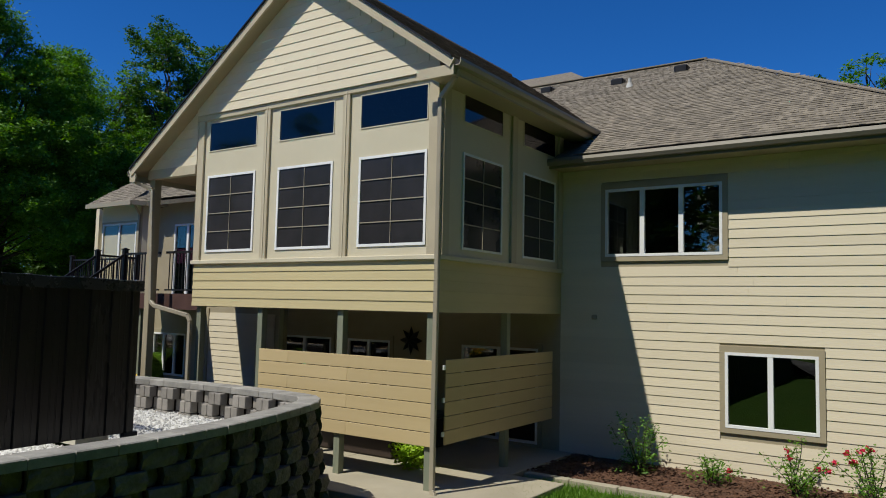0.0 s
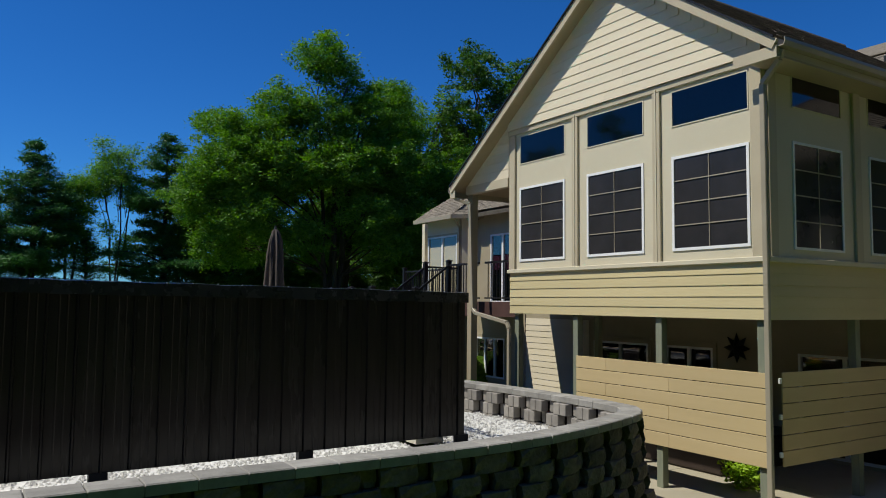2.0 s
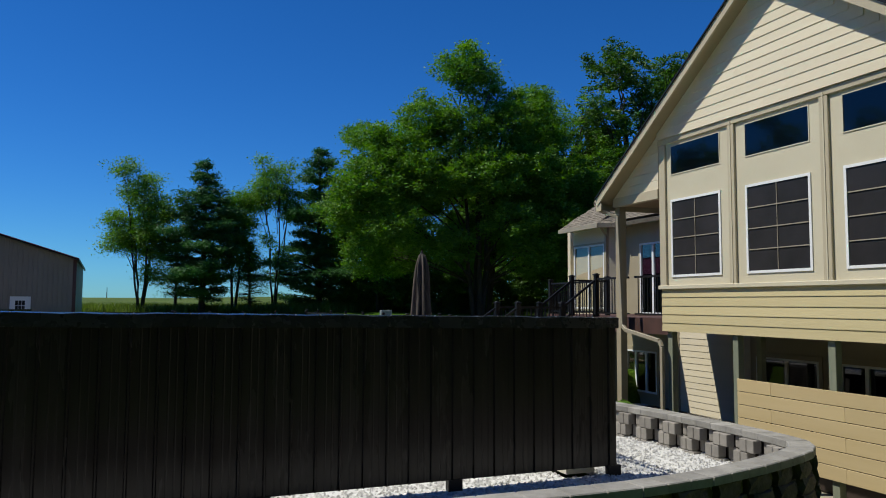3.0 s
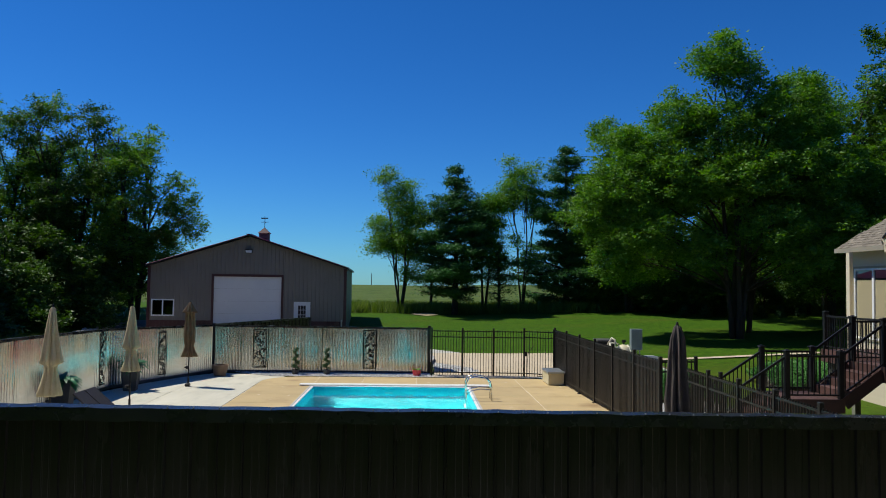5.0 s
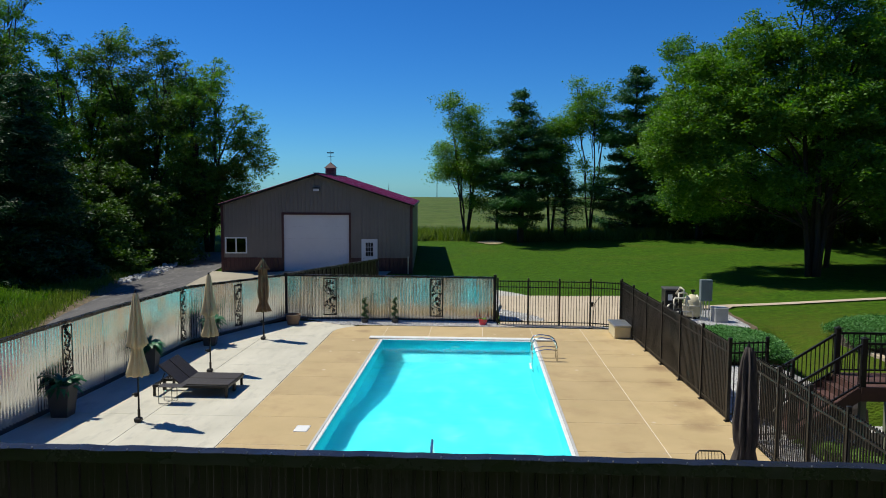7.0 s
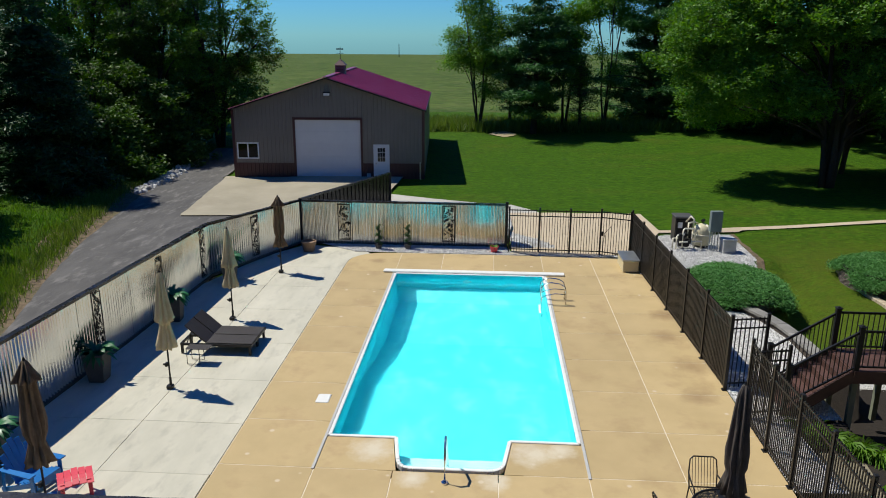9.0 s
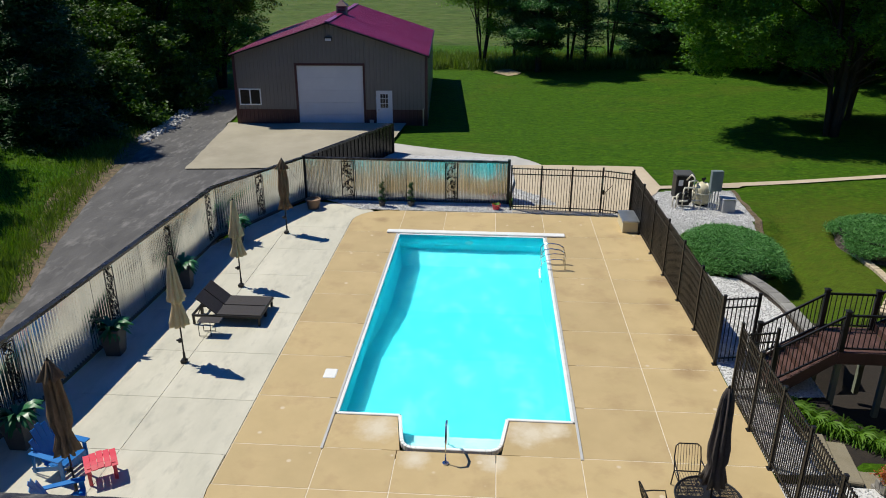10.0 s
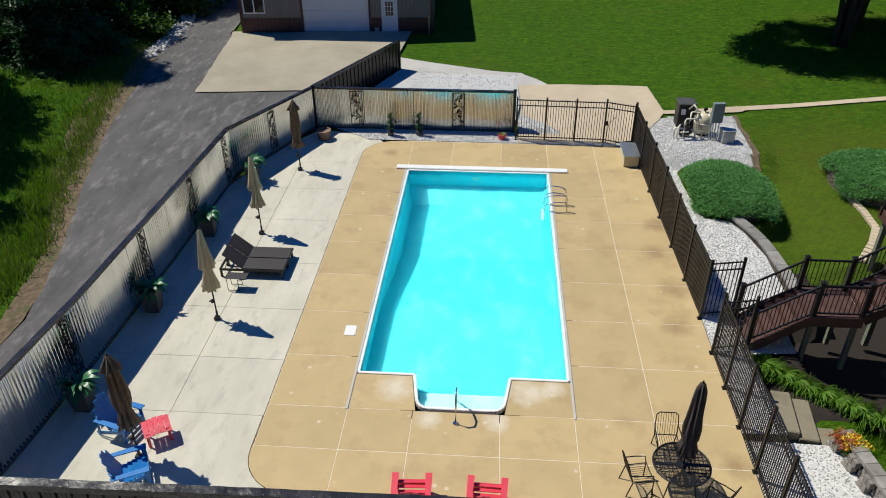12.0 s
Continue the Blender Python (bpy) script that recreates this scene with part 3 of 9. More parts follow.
driveway = drape("driveway", [(-11.4, -14), (-10.0, 1.5), (-10.75, 5.2), (-12.1, 9.4), (-13.35, 14.2), (-14.75, 22.5), (-15.0, 29), (-15.6, 36)],
                 [(-8.0, -14), (-7.85, 1.5), (-7.5, 5.2), (-7.2, 9.4), (-5.6, 14.6), (-4.6, 19.5), (-12.0, 27.2), (-12.6, 36)], 70, 16, M["asphalt"], 0.09,
                 "worn grey asphalt driveway with dark patched cracks", "driveway")
verge = drape("driveway_verge", [(-12.0, -14), (-10.75, 1.5), (-11.3, 5.2), (-13.5, 9.4), (-15.1, 14.2), (-16.5, 21.0), (-16.3, 25.0)],
              [(-11.0, -14), (-10.1, 1.5), (-10.6, 5.2), (-12.0, 9.4), (-13.1, 14.2), (-14.5, 21.0), (-14.8, 25.0)], 60, 4, M["sand"], 0.045,
              "bare brown soil strip beside the asphalt", "soil strip")
barn_pad = drape("barn_apron", [(-11.0, 18.4), (-11.45, 22.8), (-11.9, 27.45)], [(-3.2, 19.1), (-1.95, 22.6), (-1.6, 28.2)], 24, 12, M["old_slab"], 0.14,
                 "weathered tan concrete apron before the barn doors", "concrete apron")
court = drape("gate_walk", [(4.3, 20.2), (6.6, 20.4), (8.65, 20.37), (10.49, 20.17)], [(4.3, 14.42), (7.5, 14.42), (9.6, 14.9), (10.82, 17.2)], 44, 34, M["walk"], 0.07,
               "pale sandy concrete walk outside the gate", "walkway")
M["grey_walk"] = surf("pale_grey_walk", (0.40, 0.385, 0.35), (0.50, 0.48, 0.44), 0.9, 0.9, 0.002, 90, spread=0.08)
path_w = drape("garden_walk", [(-2.07, 23.87), (-0.5, 23.23), (2.48, 22.1), (4.47, 21.8), (5.81, 20.44)], [(-1.85, 22.12), (-0.02, 21.14), (2.52, 20.49), (4.31, 20.12), (5.4, 20.1)], 24, 8, M["grey_walk"], 0.06,
               "curving pale concrete garden walk", "walkway")
path_e = drape("lawn_walk", [(10.6, 17.4), (13.98, 17.84), (16.53, 18.12), (20.94, 18.85), (34, 21.0)], [(10.6, 17.0), (13.86, 17.38), (16.4, 17.72), (20.77, 18.43), (34, 20.5)], 60, 4, M["walk"], 0.06,
               "narrow pale walk across the lawn", "walkway")
scar = drape("bare_patch", [(3.3, 43.2), (3.6, 44.2), (4.6, 44.6)], [(4.4, 42.0), (5.2, 42.6), (5.4, 43.4)], 8, 6, M["pale_sand"], 0.06, "small bare sandy patch in the lawn", "bare patch")


def gravel_bed(name, outline, z, label, stones, seed, size=0.026):
    """A bed of loose stones: a base and many small rocks, in one sheet."""
    rnd = random.Random(seed)
    bm = bm_new()
    level = z if callable(z) else (lambda x, y: z)
    xs, ys = [p[0] for p in outline], [p[1] for p in outline]

    def inside(px, py):
        c, n = False, len(outline)
        for i in range(n):
            (x1, y1), (x2, y2) = outline[i], outline[i - 1]
            if (y1 > py) != (y2 > py) and px < (x2 - x1) * (py - y1) / (y2 - y1) + x1:
                c = not c
        return c
    if callable(z):
        for gx_ in np.arange(min(xs), max(xs), 0.2):
            for gy_ in np.arange(min(ys), max(ys), 0.2):
                if inside(gx_ + 0.1, gy_ + 0.1):
                    bm.faces.new([bm.verts.new((px, py, level(px, py))) for px, py in ((gx_, gy_), (gx_ + 0.2, gy_), (gx_ + 0.2, gy_ + 0.2), (gx_, gy_ + 0.2))])
    else:
        bm.faces.new([bm.verts.new((x, y, z)) for x, y in outline])
    ob = solo(name, bm, M["gravel"], label, "gravel", kind="stuff")
    vs, fs = [], []
    k = 0
    while k < stones:
        px, py = rnd.uniform(min(xs), max(xs)), rnd.uniform(min(ys), max(ys))
        if not inside(px, py):
            k += 0.2
            continue
        k += 1
        r = size * rnd.uniform(0.6, 1.5)
        a = rnd.uniform(0, 6.28)
        b = len(vs)
        h = level(px, py)
        sq = rnd.uniform(0.6, 1.0)
        for q in range(4):
            aa = a + q * math.pi / 2
            vs.append((px + r * math.cos(aa), py + r * sq * math.sin(aa), h - 0.005 + rnd.uniform(0, 0.4) * r))
        vs.append((px + rnd.uniform(-.2, .2) * r, py, h + r * rnd.uniform(0.6, 1.1)))
        fs += [(b, b + 1, b + 4), (b + 1, b + 2, b + 4), (b + 2, b + 3, b + 4), (b + 3, b, b + 4)]
    st = new("gravel_stones", quads("gravel_stones", vs, fs, M["gravel"]))
    st.parent = ob
    tagged(st, kind="stuff")
    return ob


gravel_bed("gravel_bed", [(-7.7, -8.05), (8.4, -8.02), (9.3, -7.9), (10.3, -7.62), (11.05, -7.34), (11.64, -7.05), (11.94, -6.68), (12.02, -6.2), (12.04, -5.5), (12.02, -4.7), (11.96, -3.8), (11.84, -2.8), (11.62, -1.65), (9.41, -1.6), (9.41, -5.45), (8.98, -5.45), (8.98, -4.25), (-7.7, -4.25)], -0.19,
           "white crushed gravel bed between fence and block wall", 22000, 3)
gravel_bed("gravel_strip", [(9.39, -1.6), (10.45, -1.55), (10.35, 0.4), (10.35, 1.3), (11.6, 1.4), (11.6, 2.9), (12.15, 4.0), (12.15, 6.2), (11.85, 7.6), (11.5, 8.4), (10.7, 8.5), (10.5, 10.3), (10.6, 12.25), (9.1, 12.25), (9.39, 3)], 0.03,
           "white gravel strip beside the dark fence", 11000, 4)
gravel_bed("equipment_gravel", [(9.12, 12.2), (13.3, 12.2), (13.6, 13.3), (13.62, 15.0), (13.75, 17.0), (11.6, 16.95), (10.4, 16.5), (9.05, 14.2)], lambda x, y: interp(y, [12.2, 13.2, 13.4], [0.03, 0.34, 0.36]), "white gravel pad under the pool equipment", 9000, 5)
pad_edge = drape("pad_edge", [(13.2, 12.0), (13.6, 13.4), (13.62, 15.0), (13.72, 17.1)], [(13.65, 12.0), (13.85, 13.4), (13.82, 15.0), (13.9, 17.1)], 24, 3, M["sand"], 0.05, "narrow strip of bare brown soil edging the gravel", "soil strip")
gravel_bed("gate_gravel", [(-3.9, 15.9), (4.2, 15.9), (4.4, 17.6), (4.3, 21.6), (0.4, 23.0), (-1.2, 23.0)], 0.43, "grey gravel outside the corrugated fence", 4000, 6)

gravel_bed("fence_gravel", [(-2.0, 14.4), (9.2, 14.37), (9.2, 14.6), (4.3, 15.0), (4.2, 15.98), (-4.4, 15.98)], 0.015, "narrow gravel strip along the corrugated fence", 4200, 7, 0.034)
gravel_bed("gate_fan", [(4.3, 14.45), (6.3, 14.45), (6.2, 14.95), (6.0, 15.3), (5.4, 15.95), (4.8, 16.5), (4.3, 16.9), (4.3, 15.3), (4.3, 14.95)], lambda x, y: interp(y, [14.95, 15.3, 16.9], [0.02, 0.26, 0.32]), "rounded fan of white gravel beside the gate walk", 900, 9)
gravel_bed("deck_gravel", [(13.1, 4.9), (18.2, 4.9), (18.2, 5.6), (13.2, 5.6)], -0.93, "white gravel under the raised deck", 1200, 8)
# near-black sheet: the deck's shade is put into its colour
under = drape("deck_soil", [(13.3, -1.1), (12.1, -0.4), (11.0, 0.35), (10.36, 0.9), (11.5, 1.4), (12.3, 3.1), (12.5, 5.0)], [(18.2, -1.2), (18.2, -0.5), (18.2, 0.3), (18.2, 1.0), (18.2, 2.0), (18.2, 3.1), (18.2, 5.0)], 60, 50, M["soil"], 0.09, "bare soil coloured near-black for the shade under the deck", "soil")

# ---- pool deck ----
pool_deck = thing("pool_deck", "tan coated concrete pool deck slabs with pale joints", "pool deck", (3.5, 5, -0.2), kind="structure")
bm = bm_new()
prism(bm, [(-0.35, -4.0), (5.72, -4.0), (5.72, -1.62), (-0.35, -1.62)], -0.2, -0.006)
prism(bm, [(-2.1, -2.9), (-0.35, -4.0), (-0.35, 14.2), (-2.1, 12.8)], -0.2, -0.006)
prism(bm, [(5.72, -4.2), (9.37, -4.2), (9.37, 14.4), (5.72, 14.4)], -0.2, -0.006)
prism(bm, [(-0.35, 11.98), (5.72, 11.98), (5.72, 14.4), (-0.35, 14.4)], -0.2, -0.006)
prism(bm, [(-0.35, -1.62), (1.20, -1.62), (1.20, -0.28), (-0.35, -0.28)], -0.2, -0.006)
prism(bm, [(4.17, -1.62), (5.72, -1.62), (5.72, -0.28), (4.17, -0.28)], -0.2, -0.006)
part("joint_bed", bm, M["caulk"], pool_deck, "pale joint sealant")


def slab(outline, z1=0.0, parent=None, material=None, gap=0.008):
    """A slab drawn in by half a joint, with softened top edges."""
    cx, cy = sum(p[0] for p in outline) / len(outline), sum(p[1] for p in outline) / len(outline)
    pts = [(x - gap * (1 if x > cx else -1), y - gap * (1 if y > cy else -1)) for x, y in outline]
    bm = bm_new()
    prism(bm, pts, z1 - 0.14, z1)
    top = max(bm.faces, key=lambda f: f.calc_center_median().z)
    bmesh.ops.bevel(bm, geom=list(top.edges), offset=0.006, segments=1, affect="EDGES")
    return part("slab", bm, material, parent)


def rect(x0, x1, y0, y1):
    return [(x0, y0), (x1, y0), (x1, y1), (x0, y1)]


def arc(cx, cy, r, a0, a1, n=8):
    return [(cx + r * math.cos(radians(a0 + (a1 - a0) * i / n)), cy + r * math.sin(radians(a0 + (a1 - a0) * i / n))) for i in range(n + 1)]


JY = [-1.34, 0.56, 2.5, 4.4, 6.3, 8.07, 9.8, 11.85]
for a, b in zip(JY, JY[1:]):
    for x0, x1 in ((-2.1, -0.10), (5.47, 7.4), (7.4, 9.4)):
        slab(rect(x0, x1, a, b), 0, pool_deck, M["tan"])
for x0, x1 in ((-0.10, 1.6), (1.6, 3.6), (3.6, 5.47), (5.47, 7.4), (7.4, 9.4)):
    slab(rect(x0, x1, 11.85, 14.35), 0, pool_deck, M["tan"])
slab([(-2.1, 11.85), (-0.10, 11.85), (-0.10, 14.35)] + arc(-0.75, 13.0, 1.35, 90, 180), 0, pool_deck, M["tan"], 0.006)
for x0, x1 in ((-0.10, 1.52), (1.52, 3.66), (3.66, 5.47), (5.47, 7.4), (7.4, 9.4)):
    slab(rect(x0, x1, -2.69, -1.34), 0, pool_deck, M["tan"])
    slab(rect(x0, x1, -4.02, -2.69), 0, pool_deck, M["tan"])
slab(rect(-2.1, -0.10, -2.69, -1.34), 0, pool_deck, M["tan"])
slab([(-0.10, -4.02), (-0.10, -2.69), (-2.12, -2.69)] + arc(-0.95, -2.85, 1.17, 180, 270), 0, pool_deck, M["tan"], 0.006)
slab([(-0.10, -1.34), (1.585, -1.34), (1.385, -0.10), (-0.10, -0.10)], 0, pool_deck, M["tan"], 0.004)
slab([(3.775, -1.34), (5.47, -1.34), (5.47, -0.10), (3.965, -0.10)], 0, pool_deck, M["tan"], 0.004)

grey_patio = thing("grey_patio", "pale grey broom-finished concrete patio slabs", "patio", (-4.8, 5, -0.2), kind="structure")
GY = [-5.5, -4.02, -1.75, 0.3, 2.5, 4.9, 7.6, 9.9, 12.2]
for a, b in zip(GY, GY[1:]):
    if a >= -1.76:
        slab([(left_wall_x(a) + 0.02, a), (-4.45, a), (-4.45, b), (left_wall_x(b) + 0.02, b)], -0.004, grey_patio, M["grey_slab"], 0.004)
        slab(rect(-4.45, -2.115, a, b), -0.004, grey_patio, M["grey_slab"], 0.004)
slab([(left_wall_x(-4.02) + 0.02, -4.02), (-4.45, -4.02), (-4.45, -1.75), (left_wall_x(-1.75) + 0.02, -1.75)], -0.004, grey_patio, M["grey_slab"], 0.004)
slab([(-4.45, -4.02), (-0.96, -4.02)] + arc(-0.95, -2.85, 1.185, 262, 180)[1:] + [(-2.135, -1.75), (-4.45, -1.75)], -0.004, grey_patio, M["grey_slab"], 0.0)
slab([(left_wall_x(-4.2) + 0.02, -4.25), (2.5, -4.25), (2.5, -4.03), (left_wall_x(-4.02) + 0.02, -4.03)], -0.004, grey_patio, M["grey_slab"], 0.004)
slab([(2.5, -4.25), (8.98, -4.25), (8.98, -4.03), (2.5, -4.03)], -0.004, grey_patio, M["grey_slab"], 0.004)
slab([(8.99, -5.45), (9.46, -5.45), (9.46, -4.03), (8.99, -4.03)], -0.004, grey_patio, M["grey_slab"], 0.004)
slab([(left_wall_x(12.2) + 0.02, 12.2), (-2.115, 12.2), (-2.115, 13.0)] + arc(-0.75, 13.0, 1.365, 180, 118, 5)[1:] + [(-1.9, 14.9), (-4.3, 15.3), (left_wall_x(14) + 0.02, 14)], -0.004, grey_patio, M["grey_slab"], 0.0)

# ---- the pool ----
PX0, PX1, PY0, PY1 = 0.0, 5.37, 0.0, 11.62
WATER = -0.16
swimming_pool = thing("swimming_pool", "rectangular turquoise swimming pool with a step alcove", "swimming pool", (2.7, 5.8, -2.5))
bm = bm_new()


def rounded(p, c, q, r=0.28, n=5):
    """Points of a rounded corner at c between p and q."""
    p, c, q = Vector(p), Vector(c), Vector(q)
    a, b = c + (p - c).normalized() * r, c + (q - c).normalized() * r
    return [tuple(a.lerp(c, t).lerp(c.lerp(b, t), t)) for t in [i / n for i in range(n + 1)]]


ALCOVE = rounded((1.46, PY0), (1.66, -1.18), (3.70, -1.18)) + rounded((1.66, -1.18), (3.70, -1.18), (3.88, PY0))
OUT = [(PX0, PY0), (1.46, PY0)] + ALCOVE + [(3.88, PY0), (PX1, PY0), (PX1, PY1), (PX0, PY1)]


def floor_z(y):
    return interp(y, [-1.3, -0.15, 0.0, 3.4, 6.8, 10.4, 11.7], [-0.62, -0.64, -0.76, -0.84, -1.50, -1.55, -1.1])


ring = [bm.verts.new((x, y, 0.0)) for x, y in OUT]
low = [bm.verts.new((x, y, floor_z(y))) for x, y in OUT]
for i in range(len(OUT)):
    j = (i + 1) % len(OUT)
    if OUT[i][0] == OUT[j][0] and OUT[i][0] in (PX0, PX1):
        continue
    bm.faces.new((low[i], ring[i], ring[j], low[j]))
bm.faces.new(low[1:len(ALCOVE) + 3])
prev = None
ys = [0.0, 1.7, 3.4, 4.5, 5.6, 6.8, 9.0, 10.4, PY1]
cols = []
for y in ys:
    z = floor_z(y)
    ins = interp(y, [3.4, 6.8, 10.4, PY1], [0.0, 0.22, 0.22, 0.0])
    mid = interp(y, [3.4, 6.8, 10.4, PY1], [z, -0.92, -0.92, z])
    cols.append([bm.verts.new(p) for p in ((PX0, y, 0), (PX0, y, mid), (PX0 + ins, y, z), (PX1 - ins, y, z), (PX1, y, mid), (PX1, y, 0))])
for a, b in zip(cols, cols[1:]):
    for k in range(5):
        bm.faces.new((a[k], a[k + 1], b[k + 1], b[k]))
bm.faces.new([cols[-1][k] for k in range(6)])
bmesh.ops.remove_doubles(bm, verts=bm.verts, dist=0.002)
bmesh.ops.recalc_face_normals(bm, faces=bm.faces)
bmesh.ops.reverse_faces(bm, faces=bm.faces)
shell = part("basin", bm, M["liner"], swimming_pool, "turquoise vinyl liner")
bm = bm_new()
for d, z in ((0.42, -0.30), (0.82, -0.46)):
    prism(bm, [(1.92, -1.17), (3.44, -1.17), (3.66, -0.95), (3.80, -1.17 + d), (1.56, -1.17 + d), (1.70, -0.95)], -0.66, z)
part("entry_step", bm, M["pool_step"], swimming_pool, "turquoise entry steps")
bm = bm_new()
prism(bm, OUT, WATER - 0.01, WATER)
bmesh.ops.delete(bm, geom=[f for f in bm.faces if abs(f.calc_center_median().z - WATER) > 1e-4], context="FACES")
bmesh.ops.recalc_face_normals(bm, faces=bm.faces)
for f in bm.faces:
    if f.normal.z < 0:
        f.normal_flip()
water = part("water", bm, M["water"], swimming_pool, "clear rippled water")
water.visible_shadow = False
bm = bm_new()


def coping_run(bm, a, b, w=0.085, z=0.018, h=0.13):
    a, b = Vector((*a, z - h / 2)), Vector((*b, z - h / 2))
    beam(bm, a, b, w, h, bevel=0.012)


OC = [(-0.045, -0.045), (1.43, -0.045)] + rounded((1.43, -0.045), (1.62, -1.225), (3.74, -1.225), 0.30) + rounded((1.62, -1.225), (3.74, -1.225), (3.92, -0.045), 0.30) + [(3.92, -0.045), (5.415, -0.045), (5.415, 11.665), (-0.045, 11.665)]
for i in range(len(OC)):
    coping_run(bm, OC[i], OC[(i + 1) % len(OC)])
part("coping", bm, M["coping"], swimming_pool, "white vinyl coping")
for x0, x1 in ((-0.12, -0.088), (5.458, 5.49)):
    bm = bm_new()
    box(bm, (x0 - 0.03 * (x0 < 0), -1.40, -0.02), (x1 + 0.03 * (x0 > 0), 11.8, 0.022), bevel=0.006)
    part("cover_track", bm, M["concrete_box"], swimming_pool, "pale grey cover track")
bm = bm_new()
box(bm, (-0.52, 11.72, 0.0), (6.2, 12.02, 0.07), bevel=0.02)
part("cover_lid", bm, M["coping"], swimming_pool, "white automatic cover lid")
bm = bm_new()
rod(bm, (2.62, 11.6, -0.42), (2.62, 11.615, -0.42), 0.16, n=20)
part("pool_light", bm, M["alu"], swimming_pool, "round underwater light")
bm = bm_new()
box(bm, (-0.72, 1.42, -0.01), (-0.40, 1.86, 0.012), bevel=0.02)
part("skimmer_lid", bm, M["coping"], swimming_pool, "white skimmer lid")

ladder = thing("pool_ladder", "bent stainless steel pool ladder with twin rails", "pool ladder", (5.6, 8.9, 0))
for y in (8.75, 9.25):
    bm = bm_new()
    tube(bm, [(5.95, y, 0.0), (5.95, y, 0.42), (5.90, y, 0.60), (5.75, y, 0.70), (5.45, y, 0.74), (5.24, y, 0.70), (5.15, y, 0.55), (5.15, y, 0.2), (5.17, y, -0.4), (5.2, y, -1.0)], 0.024, 8)
    tube(bm, [(5.95, y, 0.34), (5.6, y, 0.36), (5.3, y, 0.30), (5.16, y, 0.18)], 0.02, 8)
    part("rail", bm, M["chrome"], ladder, smooth=True)
bm = bm_new()
for z in (-0.32, -0.6):
    box(bm, (5.10, 8.75, z), (5.2, 9.25, z + 0.03))
part("tread", bm, M["coping"], ladder)
grab = thing("grab_rail", "bent stainless steel grab rail at the pool steps", "grab rail", (2.63, -1.6, 0))
bm = bm_new()
tube(bm, [(2.60, -1.72, 0.0), (2.60, -1.70, 0.55), (2.60, -1.60, 0.80), (2.60, -1.42, 0.86), (2.60, -1.2, 0.72), (2.60, -0.95, 0.35), (2.60, -0.75, -0.1), (2.60, -0.7, -0.55)], 0.026, 8)
part("rail", bm, M["chrome"], grab, smooth=True)
bm = bm_new()
rod(bm, (2.60, -1.72, 0), (2.60, -1.72, 0.03), 0.07, n=16)
part("escutcheon", bm, M["chrome"], grab)

# ---- block retaining wall ----
block_wall = thing("retaining_wall", "curved grey split-face block retaining wall with smooth caps", "retaining wall", (4, -8.1, -1.5), kind="structure")
LINE = [(-8.0, -8.09), (7.6, -8.09), (8.4, -8.06), (9.3, -7.93), (10.3, -7.66), (11.1, -7.38), (11.7, -7.1), (12.0, -6.7), (12.08, -6.2), (12.1, -5.5), (12.08, -4.7), (12.02, -3.8), (11.9, -2.8), (11.68, -1.6)]
LINE = [Vector((x, y, 0)) for x, y in LINE]
SEG = [(b - a).length for a, b in zip(LINE, LINE[1:])]
TOTAL = sum(SEG)


def along_wall(s):
    for (a, b), l in zip(zip(LINE, LINE[1:]), SEG):
        if s <= l:
            return a + (b - a) * (s / l), (b - a).normalized()
        s -= l
    return LINE[-1], (LINE[-1] - LINE[-2]).normalized()


bm = bm_new()
core = [along_wall(TOTAL * i / 120) for i in range(121)]
lo, hi = [], []
for p, d in core:
    nrm = Vector((d.y, -d.x, 0))
    lo.append((bm.verts.new(p - nrm * 0.08 + Vector((0, 0, -1.7))), bm.verts.new(p + nrm * 0.015 + Vector((0, 0, -1.7)))))
    hi.append((bm.verts.new(p - nrm * 0.08 + Vector((0, 0, 0.26))), bm.verts.new(p + nrm * 0.015 + Vector((0, 0, 0.26)))))
for i in range(120):
    bm.faces.new((lo[i][0], lo[i + 1][0], hi[i + 1][0], hi[i][0]))
    bm.faces.new((lo[i + 1][1], lo[i][1], hi[i][1], hi[i + 1][1]))
    bm.faces.new((hi[i][0], hi[i + 1][0], hi[i + 1][1], hi[i][1]))
part("core", bm, M["soil"], block_wall, "shaded block joints")


